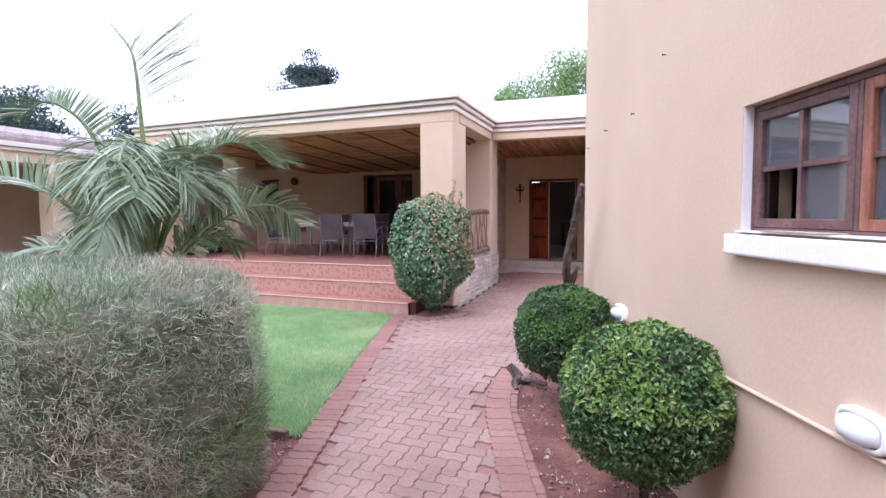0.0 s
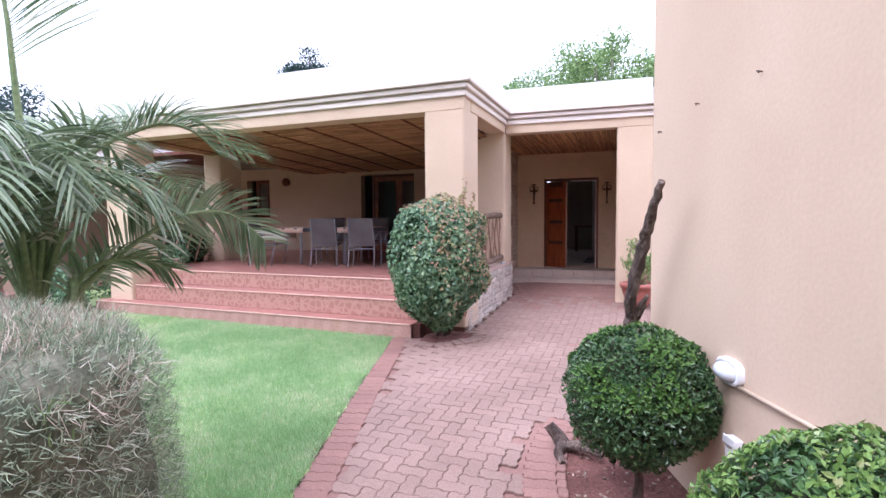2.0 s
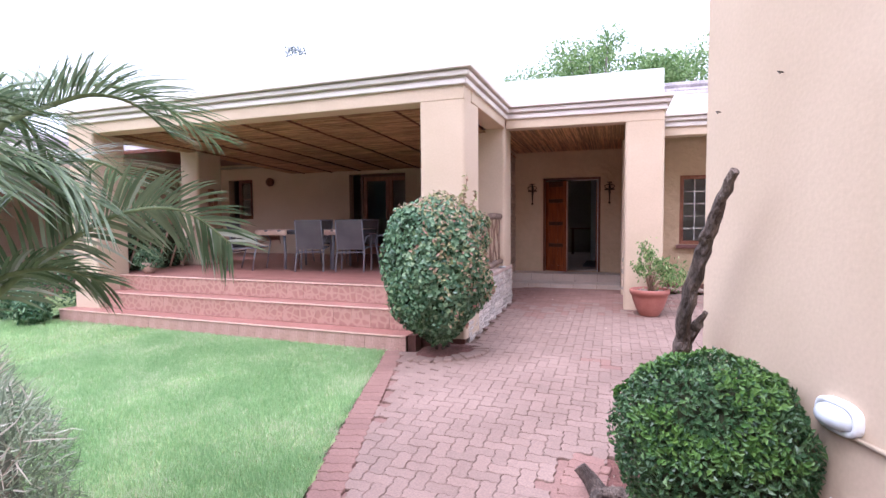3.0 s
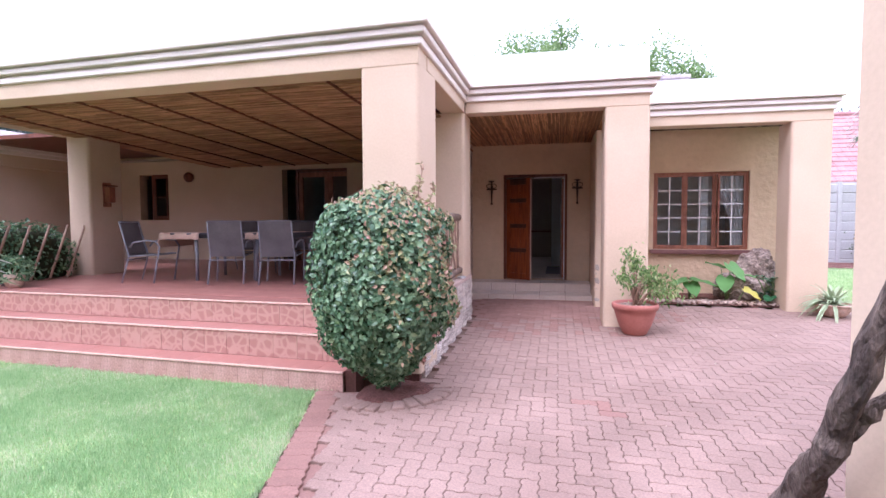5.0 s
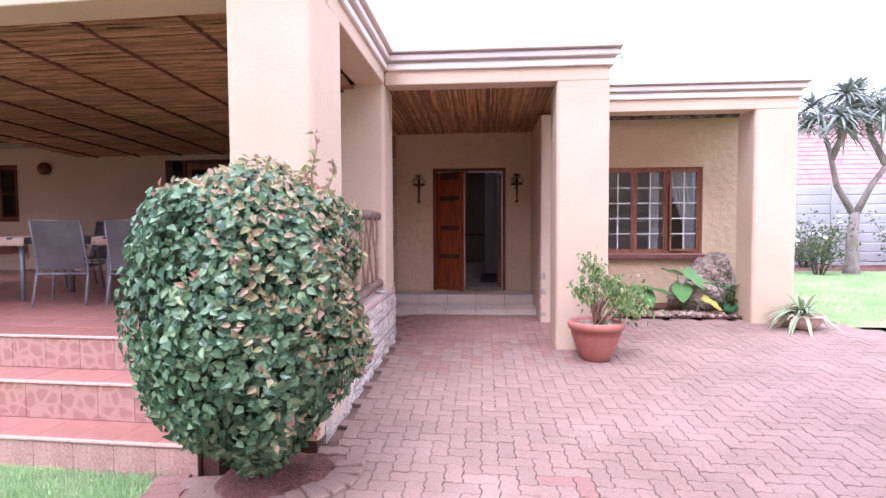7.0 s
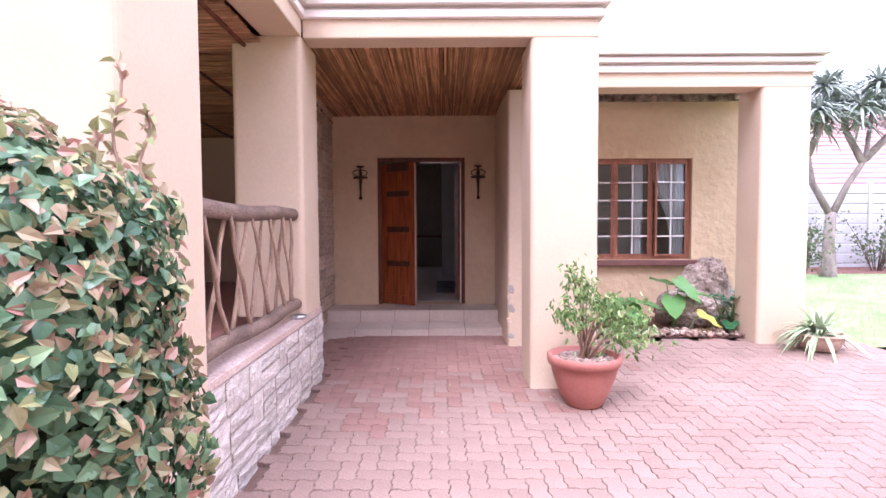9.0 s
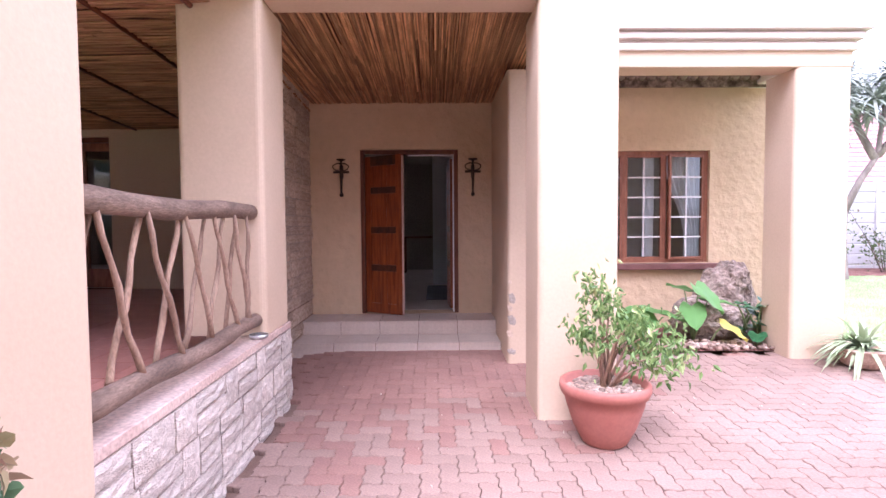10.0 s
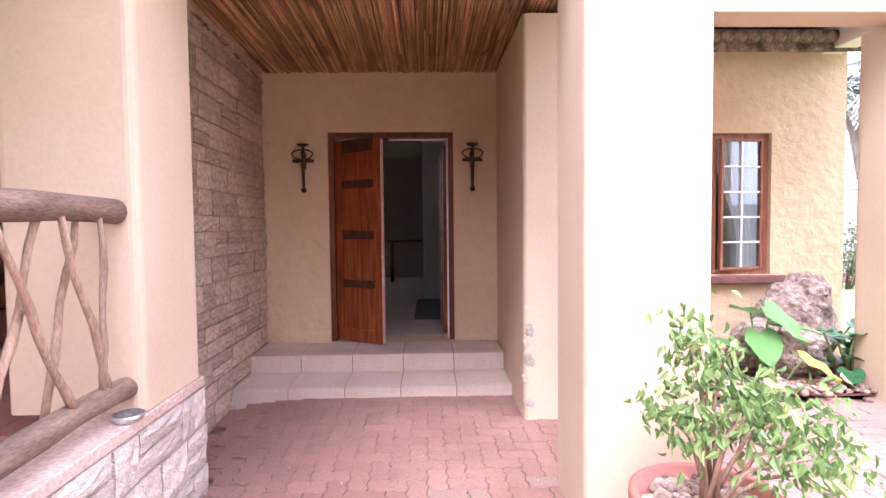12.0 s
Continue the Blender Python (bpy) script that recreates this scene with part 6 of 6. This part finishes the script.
for x, y, h, s in ((5.9, 33, 5.5, 98), (14, 34, 5.0, 99)):
    rg = random.Random(s)
    cl = [((rg.uniform(-1.2, 1.2), rg.uniform(-1, 1), h + rg.uniform(-1.2, 1.6)), rg.uniform(0.6, 1.0)) for _ in range(12)]
    crown_tree("conifer", "small dark conifer top behind the roof ridge", x, y, h - 1, cl, 0.3, 160, M_PINE, s, 0.3)


def tree_aloe():
    rg = random.Random(101)
    x, y = 8.25, 19.0
    t = thing("tree_aloe", "tall forked tree aloe with grey-green rosettes on the far lawn", "tree", pose(x, y, 0.0))
    trunk_part(t, [(0, 0, -0.1), (0.02, 0, 0.3), (0.0, 0, 1.0), (0.05, 0, 1.7)], [0.25, 0.17, 0.14, 0.11])
    forks = [((0.05, 0, 1.6), (-0.35, 0.1, 2.4), (-0.55, 0.1, 3.3), (-0.85, 0.1, 4.2)), ((-0.5, 0.1, 3.1), (-0.3, 0, 3.7), (-0.05, 0, 4.3)), ((0.05, 0, 1.6), (0.45, 0, 2.4), (0.85, 0, 3.0), (1.0, 0, 4.3)), ((0.85, 0, 3.0), (1.5, 0.1, 3.6), (1.9, 0.1, 4.3)), ((0.8, 0, 2.9), (0.6, 0.3, 3.7), (0.5, 0.4, 4.5))]
    heads = []
    for f in forks:
        trunk_part(t, f, [0.09 - 0.016 * i for i in range(len(f))], name="limb")
        heads.append(Vector(f[-1]))
    heads += [Vector((-0.4, -0.3, 4.7)), Vector((0.9, -0.3, 4.8)), Vector((1.4, 0.2, 4.75)), Vector((0.2, 0.3, 4.85)), Vector((-0.9, 0.3, 4.5)), Vector((2.2, 0.2, 4.5)), Vector((-1.2, 0, 3.9)), Vector((-0.6, -0.4, 4.1)), Vector((0.4, -0.4, 4.2)), Vector((1.0, 0.4, 4.0)), Vector((1.7, -0.3, 4.1)), Vector((2.5, 0.2, 4.0)), Vector((0.0, 0.4, 3.9)), Vector((2.8, 0, 4.4))]
    for h in heads:
        vs, fs = [], []
        for k in range(64):
            a, e = rg.uniform(0, 6.283), rg.uniform(-0.3, 1.4)
            d = Vector((math.cos(a) * math.cos(e), math.sin(a) * math.cos(e), math.sin(e)))
            w = d.cross(Vector((0.01, 0, 1))).normalized() * 0.035
            L = rg.uniform(0.6, 1.0)
            j = len(vs)
            for q, wd in ((0, 1), (0.35, 1), (0.7, 0.65), (1, 0.05)):
                c = h + d * L * q + Vector((0, 0, -1)) * L * 0.55 * q * q
                vs += [c - w * wd, c + Vector((0, 0, 0.012)), c + w * wd]
            for q in range(3):
                for o in (0, 1):
                    b = j + 3 * q + o
                    fs.append((b, b + 1, b + 4, b + 3))
        data_part("rosette", vs, fs, M_ALOE, t, "rosette of curved grey-green leaves")


tree_aloe()


def slab_fence():
    f = thing("fence", "white precast concrete slab fence behind the lawn", "fence", pose(3.5, 21.8, -0.1))
    slab = mesh_of("slab", boxes((0, 1.92, 0, 0.05, 0, 0.285), bevel=0.022, seg=1), M_FENCE)
    post = mesh_of("post", boxes((-0.06, 0.06, -0.05, 0.10, 0, 2.75), bevel=0.01, seg=1), M_FENCE)
    for i in range(12):
        o = new("post", post)
        o.parent, o.location = f, (i * 2.0, 0, 0)
        if i == 11:
            break
        for j in range(9):
            o = new("slab", slab)
            o.parent, o.location = f, (i * 2.0 + 0.04, 0, 0.02 + j * 0.297)


slab_fence()


def tiled_house(name, label, m, w, d, eave_z, ridge_z, wall_m, roof_m, rows=14, hip=0.0):
    """A house with a pitched roof of overlapping tile courses; the front slope faces -y."""
    h = thing(name, label, "house", m)
    part("wall", boxes((0.3, w - 0.3, 0.3, d - 0.3, 0, eave_z)), wall_m, h)
    bm = bmesh.new()
    for side in (0, 1):
        for j in range(rows):
            a, b = j / rows, (j + 1) / rows
            y0, y1 = a * d / 2, b * d / 2
            z0, z1 = eave_z + (ridge_z - eave_z) * a, eave_z + (ridge_z - eave_z) * b
            x0, x1 = hip * a, w - hip * a
            ya, yb = (y0, y1 + 0.03) if not side else (d - y0, d - y1 - 0.03)
            n = max(4, int((x1 - x0) / 0.3))
            for i in range(n):
                xa, xb = x0 + (x1 - x0) * i / n, x0 + (x1 - x0) * (i + 1) / n - 0.012
                v = [bm.verts.new(c) for c in ((xa, ya, z0 + 0.05), (xb, ya, z0 + 0.05), (xb, yb, z1 + 0.03), (xa, yb, z1 + 0.03), (xa, ya, z0 - 0.02), (xb, ya, z0 - 0.02))]
                bm.faces.new(v[:4]), bm.faces.new((v[4], v[5], v[1], v[0]))
    part("roof", bm, roof_m, h, "courses of roof tiles")
    rb = bmesh.new()
    tube(rb, [(hip, d / 2, ridge_z + 0.05), (w - hip, d / 2, ridge_z + 0.05)], 0.11, 8)
    part("ridge", rb, roof_m, h)
    part("fascia", boxes((0, w, -0.02, 0.02, eave_z - 0.2, eave_z - 0.02)), M_FENCE, h)
    part("gable_end", boxes((0.28, 0.3, d * 0.2, d * 0.8, eave_z, eave_z + (ridge_z - eave_z) * 0.35), (w - 0.3, w - 0.28, d * 0.2, d * 0.8, eave_z, eave_z + (ridge_z - eave_z) * 0.35)), wall_m, h)
    return h


tiled_house("neighbour_house", "neighbouring white house with a red tiled roof", pose(3.0, 26.0, -0.1), 22, 8, 3.0, 6.2, M_FENCE, M_ROOFRED, 15)
tiled_house("neighbour_house", "distant house with a grey-brown tiled roof", pose(-30, 14.0, -0.3, 0, 0, 18), 14, 8, 3.0, 5.2, M_PLASTER, M_ROOFTILE, 12)
rr = tiled_house("rear_roof", "pitched roof of the main house behind the parapet", pose(-1.6, 16.3, 0.0), 5.6, 5.0, 3.6, 5.35, M_WHITE, M_ROOFTILE, 10, 1.6)

# left wing with its colonnade
lwng = thing("garden_wing", "tan plastered garden wing with square pillars and cornice", "house", pose(-13.0, 7.4, 0))
part("wall", boxes((-4, -3.7, -2, 9, -0.3, 3.2)), M_PLASTER, lwng)
for y in (-1.6, 1.2, 4.0, 6.8):
    part("pillar", boxes((-0.5, 0, y, y + 0.5, -0.3, 2.75), bevel=0.03), M_PLASTER, lwng)
part("beam", boxes((-0.5, 0.0, -2, 9, 2.752, 3.0)), M_PLASTER, lwng)
part("cornice", boxes((-0.5, 0.06, -2.1, 9, 3.002, 3.08), (-0.5, 0.12, -2.15, 9, 3.09, 3.2), bevel=0.01), M_CORNICE, lwng)
part("roof", boxes((-4, -0.3, -2, 9, 3.201, 3.6), bevel=0.15, seg=1), M_ROOFTILE, lwng)
part("floor", boxes((-3.7, 0.3, -2, 9, -0.35, -0.05)), M_TILE, lwng)

# white rose bushes along the fence
rg = random.Random(111)
M_ROSE = leafmat("white_rose_petal", (0.72, 0.70, 0.68), (0.82, 0.80, 0.78), None, 0.6, 0.2)
M_ROSELEAF = leafmat("rose_leaf", (0.05, 0.09, 0.035), (0.14, 0.17, 0.08), (0.22, 0.16, 0.10), 0.5, 0.2)
for x, y, s in ((7.2, 18.6, 1.15), (10.6, 20.4, 1.3), (12.4, 20.2, 1.4), (14.4, 20.0, 1.2), (8.2, 20.9, 1.0)):
    b = thing("rose_bush", "straggly bush with white roses before the slab fence", "bush", pose(x, y, -0.02), group="rose bushes along the fence")
    tips = []
    for k in range(16):
        a = rg.uniform(0, 6.28)
        tip = Vector((math.cos(a) * s * rg.uniform(0.2, 0.75), math.sin(a) * s * 0.5, s * rg.uniform(0.7, 1.45)))
        trunk_part(b, [(0.05 * math.cos(a), 0.05 * math.sin(a), 0), tip * 0.5 + Vector((0, 0, 0.12)), tip], [0.014, 0.01, 0.005], M_BARK, "cane")
        tips.append(tip)
    grow(b, "foliage", [(tp * rg.uniform(0.35, 1) + Vector((rg.gauss(0, 0.12), rg.gauss(0, 0.12), rg.gauss(0, 0.1))), Vector((rg.uniform(-1, 1), rg.uniform(-1, 1), 0.3))) for tp in tips for _ in range(48)], rg, 0.09, M_ROSELEAF, 0.6, jit=0.8)
    for tp in tips[:7]:
        grow(b, "rose", [(tp, Vector((rg.uniform(-1, 1), rg.uniform(-1, 1), rg.uniform(-0.2, 1)))) for _ in range(12)], rg, 0.065, M_ROSE, 0.9, jit=0.5)
fb = sheet("fence_bed", 3.4, 26, 19.6, 21.8, 0.4, 0.0, M_SOIL)
tagged(fb, "soil bed along the slab fence", "flower bed", kind="structure")


# garden trees and wall added behind, mirrored in the panes and blocking low sky
for k in range(13):
    rg = random.Random(120 + k)
    h = rg.uniform(7.0, 8.6)
    cl = [((rg.uniform(-3, 3), rg.uniform(-2, 2), h + rg.uniform(-4.5, 2.0)), rg.uniform(1.2, 1.9)) for _ in range(18)]
    tr = crown_tree("garden_tree", "large dark green garden tree, packed densely to block low sky", -24 + 3.4 * k, -11.5 + 1.6 * math.sin(k * 2.1), h - 2.5, cl, 0.4, 230, M_PINE, 120 + k, 0.5, limb=0.2)
    # solid core, added so that no sky light passes through the crown
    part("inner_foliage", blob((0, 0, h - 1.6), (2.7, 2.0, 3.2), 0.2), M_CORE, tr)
solid("wall_garden", boxes((-25, 16, -16.3, -16, -0.6, 2.2), (-25.3, -25, -16, 24, -0.6, 2.2), (16, 16.3, -16, 4, -0.6, 2.2)), M_FENCE, "white plastered garden boundary wall", "wall", "structure")


# ---- lawn blades ----
def blades(parent_name, label, n, box_, inside, seed, h0, h1):
    g = np.random.default_rng(seed)
    x = g.uniform(box_[0], box_[1], n)
    y = g.uniform(box_[2], box_[3], n)
    keep = [i for i in range(n) if inside(x[i], y[i])]
    x, y = x[keep], y[keep]
    m = len(x)
    z = np.array([zg(a, b) for a, b in zip(x, y)]) - 0.025
    an, ln, hh = g.uniform(0, 6.283, m), g.uniform(0.0, 0.035, m), g.uniform(h0, h1, m)
    wx, wy = np.cos(an) * 0.0035, np.sin(an) * 0.0035
    a2 = g.uniform(0, 6.283, m)
    v = np.empty((m * 3, 3))
    v[0::3] = np.c_[x - wx, y - wy, z]
    v[1::3] = np.c_[x + wx, y + wy, z]
    v[2::3] = np.c_[x + np.cos(a2) * ln, y + np.sin(a2) * ln, z + hh]
    me = bpy.data.meshes.new(parent_name)
    me.vertices.add(m * 3), me.loops.add(m * 3), me.polygons.add(m)
    me.vertices.foreach_set("co", v.ravel())
    me.loops.foreach_set("vertex_index", np.arange(m * 3))
    me.polygons.foreach_set("loop_start", np.arange(m) * 3)
    me.update()
    me.validate()
    me.materials.append(M_GRASS)
    return tagged(new(parent_name, me), label, "grass", kind="stuff")


blades("grass", "short green lawn grass blades", 330000, (-7.5, -1.8, 2.4, 8.1), in_lawn, 7, 0.025, 0.06)
blades("grass", "sparser green lawn grass blades near the veranda end", 90000, (-12.0, -7.5, 2.4, 8.6), in_lawn, 8, 0.03, 0.07)
blades("grass", "short grass blades on the far lawn", 110000, (3.2, 11.0, 11.0, 19.6), lambda x, y: not in_paving(x, y) and (y > 12.0 or x > 4.5), 9, 0.03, 0.06)


# ---- stone cladding, floor tiles and pavers, piece by piece ----
def stone_mesh(seed, material, name="stone"):
    """A rough-faced block, 1 wide, 1 high, its face towards +x."""
    rg = random.Random(seed)
    vs, fs = [], []
    n = 4
    for j in range(n + 1):
        for i in range(n + 1):
            e = i in (0, n) or j in (0, n)
            vs.append((0.012 if e else 0.022 + rg.uniform(-0.007, 0.012), (i / n - 0.5) * 0.985 + (rg.uniform(-0.02, 0.02)), (j / n - 0.5) * 0.965 + rg.uniform(-0.02, 0.02)))
    for j in range(n):
        for i in range(n):
            a = j * (n + 1) + i
            fs.append((a, a + 1, a + n + 2, a + n + 1))
    k = len(vs)
    ring = [i for i in range(n + 1)] + [(j * (n + 1) + n) for j in range(1, n + 1)] + [n * (n + 1) + i for i in range(n - 1, -1, -1)] + [j * (n + 1) for j in range(n - 1, 0, -1)]
    for q in ring:
        vs.append((-0.012, vs[q][1], vs[q][2]))
    m = len(ring)
    for q in range(m):
        fs.append((ring[q], k + q, k + (q + 1) % m, ring[(q + 1) % m]))
    return data_mesh(name, vs, fs, material)


def clad(parent, x, y0, y1, z0, z1, mats, seed, courses=(0.10, 0.13, 0.17, 0.21)):
    rg = random.Random(seed)
    meshes = [stone_mesh(seed + i, m) for i in range(4) for m in mats]
    z = z0
    while z < z1 - 0.02:
        h = min(rg.choice(courses), z1 - z)
        if z1 - z - h < 0.05:
            h = z1 - z
        y = y0 - rg.uniform(0, 0.2)
        while y < y1:
            w = rg.uniform(0.14, 0.42)
            a, b = max(y, y0), min(y + w, y1)
            y += w
            if b - a < 0.03:
                continue
            subs = [(z, h)] if h < 0.15 or rg.random() < 0.6 else [(z, h * 0.5), (z + h * 0.5, h * 0.5)]
            for zz, hh in subs:
                o = new("stone", rg.choice(meshes))
                o.parent = parent
                o.location, o.scale = (x + rg.uniform(-0.004, 0.006), (a + b) / 2, zz + hh / 2), (1, b - a - 0.006, hh - 0.006)
        z += h


by_name = {o.name: o for o in scene.objects}
clad(by_name["wall_stone_low"], -2.473, 8.06, 11.10, -0.13, 0.60, (M_STONE,), 200, (0.15, 0.18, 0.22))
clad(by_name["wall_porch_stone"], -2.838, 11.10, 13.45, -0.02, 3.05, (M_STONE2,), 300, (0.12, 0.15, 0.19))

# end face of the low wall below the far pillar, and the strip of veranda tiles
quad_tiles(floor, -4.4, -0.37, 0.76, 6.2, FLOOR - 0.008, 11, 15, 0.008, M_TILE)
bm = bmesh.new()
for i in range(8):
    for j in range(15):
        w, d = 3.0 / 8, 5.44 / 15
        box(bm, LEFT + 0.0 + w * i + 0.002, LEFT + w * (i + 1) - 0.002, 0.76 + d * j + 0.002, 0.76 + d * (j + 1) - 0.002, FLOOR - 0.008, FLOOR)
bm.transform(VS)
part("far_tiles", bm, M_TILE, floor)


U = 0.1125          # half a paver's length


def paver_outline(w, h, g=0.0017, amp=0.0062):
    """Outline of an interlocking paver, w by h units: every unit edge carries the same zigzag, so that neighbours fit."""
    bend = ((0.0, 0.0), (0.22, amp), (0.42, amp), (0.58, -amp), (0.78, -amp))
    pts = []
    for k in range(w):
        pts += [((k + u) * U, o) for u, o in bend]
    for k in range(h):
        pts += [(w * U + o, (k + u) * U) for u, o in bend]
    for k in range(w):
        pts += [((w - k - u) * U, h * U - o) for u, o in bend]
    for k in range(h):
        pts += [(0 - o, (h - k - u) * U) for u, o in bend]
    cx, cy = w * U / 2, h * U / 2
    return [((x - cx) * (1 - g / cx), (y - cy) * (1 - g / cy)) for x, y in pts]


def paver_geo(w, h, th=0.04):
    out = paver_outline(w, h)
    n = len(out)
    top = [(x * (1 - 0.004 / (w * U / 2)), y * (1 - 0.004 / (h * U / 2))) for x, y in out]
    vs = [(x, y, 0.0) for x, y in top] + [(x, y, -0.005) for x, y in out] + [(x, y, -th) for x, y in out]
    fs = [tuple(range(n))] + [(k * n + i, (k + 1) * n + i, (k + 1) * n + (i + 1) % n, k * n + (i + 1) % n) for k in (0, 1) for i in range(n)]
    return vs, fs


shapes = (paver_geo(2, 1), paver_geo(1, 2))
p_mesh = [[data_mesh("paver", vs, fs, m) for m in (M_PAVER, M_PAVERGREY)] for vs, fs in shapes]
rest = {0: ([], []), 1: ([], [])}
rg = random.Random(500)


def lay(x, y, turn, near, kind=0, red=False):
    # porch pavers are redder clay, their darkness partly porch shade put into the colour
    porch_dark = 0.9 * min(1, max(0, (y - 9.6) / 1.6)) * min(1, max(0, (0.5 - x) / 0.8))
    paver_tone = noise.noise(Vector((x * 0.8, y * 0.8, 3))) + 0.6 * rg.uniform(-1, 1)
    grey = 0 if red or paver_tone < -0.85 + 1.9 * porch_dark else 1
    z = zg(x, y) + rg.uniform(-0.0025, 0.0025) + (0.007 if red else 0)
    slope = (zg(x, y + 0.1) - zg(x, y - 0.1)) / 0.2
    m = Matrix.Translation((x, y, z)) @ Euler((math.atan(slope) + rg.uniform(-0.008, 0.008), rg.uniform(-0.01, 0.01), turn + rg.uniform(-0.008, 0.008))).to_matrix().to_4x4()
    if near:
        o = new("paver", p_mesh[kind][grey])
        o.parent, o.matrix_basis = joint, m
    else:
        pv, pf = shapes[kind]
        vs, fs = rest[grey]
        k = len(vs)
        vs += [m @ Vector(v) for v in pv]
        fs += [tuple(k + i for i in f) for f in pf]


count = 0
for j in range(4, 116):
    for i in range(-34, 60):
        kind = {0: 0, 3: 1}.get((i - j) % 4)
        if kind is None:
            continue
        x, y = (i + (1, 0.5)[kind]) * U, (j + (0.5, 1)[kind]) * U
        hx, hy = ((0.1, 0.05), (0.05, 0.1))[kind]
        lim = path_left(y) + 0.20 if y < 7.9 else -9
        be = bed_edge(y) - 0.19 if y < 5.3 else 99
        if all(in_paving(x + a * hx * 0.8, y + b * hy * 0.8) for a in (-1, 1) for b in (-1, 1)) and lim < x - hx * 0.7 and x + hx < be:
            near = -2.3 < x < 0.0 and 8.5 < y < 11.0 and count < 300
            count += near
            lay(x, y, 0, near, kind)
cuts = sheet("cut_pavers", -3.6, 0.6, 1.0, 7.9, 0.05, -0.017, M_PAVER, lambda x, y: in_paving(x, y) and (x < path_left(y) + 0.48 or y < 5.25 and x > bed_edge(y) - 0.46))
cuts.parent = joint
tagged(cuts, "cut paver pieces along the border courses")
# border courses along the lawn and round the soil bed
y = 1.2
while y < 7.62:
    lay(path_left(y) + 0.115, y + 0.03, math.atan(0.29) + 0.02 * math.sin(y * 9), False, 0, True)
    y += U * 0.965
y = 1.0
while y < 5.2:
    dx = (bed_edge(y + 0.05) - bed_edge(y - 0.05)) / 0.1
    lay(bed_edge(y) - 0.11, y, -math.atan(dx), False, 0, True)
    y += U / math.sqrt(1 + dx * dx)
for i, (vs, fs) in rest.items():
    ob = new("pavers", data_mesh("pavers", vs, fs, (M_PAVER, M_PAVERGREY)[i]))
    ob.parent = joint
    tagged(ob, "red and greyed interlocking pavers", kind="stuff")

# thin brick-on-edge rim of the bed
edge_b = thing("bed_edging", "curved edging of upright red bricks round the soil bed", "edging", kind="structure")
brick = mesh_of("brick", boxes((-0.032, 0.032, -0.05, 0.05, -0.1, 0.015), bevel=0.006, seg=1), M_PAVER)
y = 2.0
while y < 5.15:
    dx = (bed_edge(y + 0.05) - bed_edge(y - 0.05)) / 0.1
    o = new("brick", brick)
    o.parent = edge_b
    o.matrix_basis = Matrix.Translation((bed_edge(y) + 0.035, y, zg(0, y) + rg.uniform(0, 0.012))) @ Matrix.Rotation(-math.atan(dx) + rg.uniform(-0.08, 0.08), 4, "Z")
    y += 0.106 / math.sqrt(1 + dx * dx)

# clods, stones and leaf litter on the bare soil
soil_litter = thing("soil_litter", "small stones and dry leaf litter on the red soil", "litter", kind="stuff")
spots, cl = [], []
while len(spots) < 420:
    x, y = rg.uniform(-0.8, 1.6), rg.uniform(0.6, 5.2)
    if in_bed(x - 0.06, y) and in_bed(x + 0.08, y):
        spots.append((x, y, zg(x, y) + rg.uniform(0, 0.012)))
        if noise.noise(Vector((x * 2, y * 2, 0))) > -0.1:
            cl.append((Vector((x + 0.03, y, zg(x, y) + 0.014)), Vector((rg.uniform(-1, 1), rg.uniform(-1, 1), 0.1))))
while len(spots) < 560:
    x, y = rg.uniform(-3.2, -1.9), rg.uniform(2.2, 3.0)
    if x < path_left(y) - 0.05:
        spots.append((x, y, zg(x, y) - 0.03))
        cl.append((Vector((x, y + 0.02, zg(x, y) - 0.015)), Vector((rg.uniform(-1, 1), rg.uniform(-1, 1), 0.1))))
pebbles(soil_litter, spots, rg, "stones", 0.006, 0.018)
vs, fs = leaves(cl, rg, 0.035, 0.45, 0.0, 0.3)
data_part("leaf_scatter", vs, fs, M_DRYTWIG, soil_litter, kind="stuff")

# loose debris: fallen leaves on the paving
lit = thing("fallen_leaves", "few dry fallen leaves scattered on the paving", "leaves", kind="stuff")
cl = []
for _ in range(130):
    x, y = rg.uniform(-2.3, 2.5), rg.uniform(5.5, 12.3)
    if in_paving(x, y):
        cl.append((Vector((x, y, zg(x, y) + 0.006)), Vector((rg.uniform(-1, 1), rg.uniform(-1, 1), 0.05))))
vs, fs = leaves(cl, rg, 0.028, 0.5, 0.0, 0.05)
data_part("leaf_scatter", vs, fs, M_DRYTWIG, lit, kind="stuff")
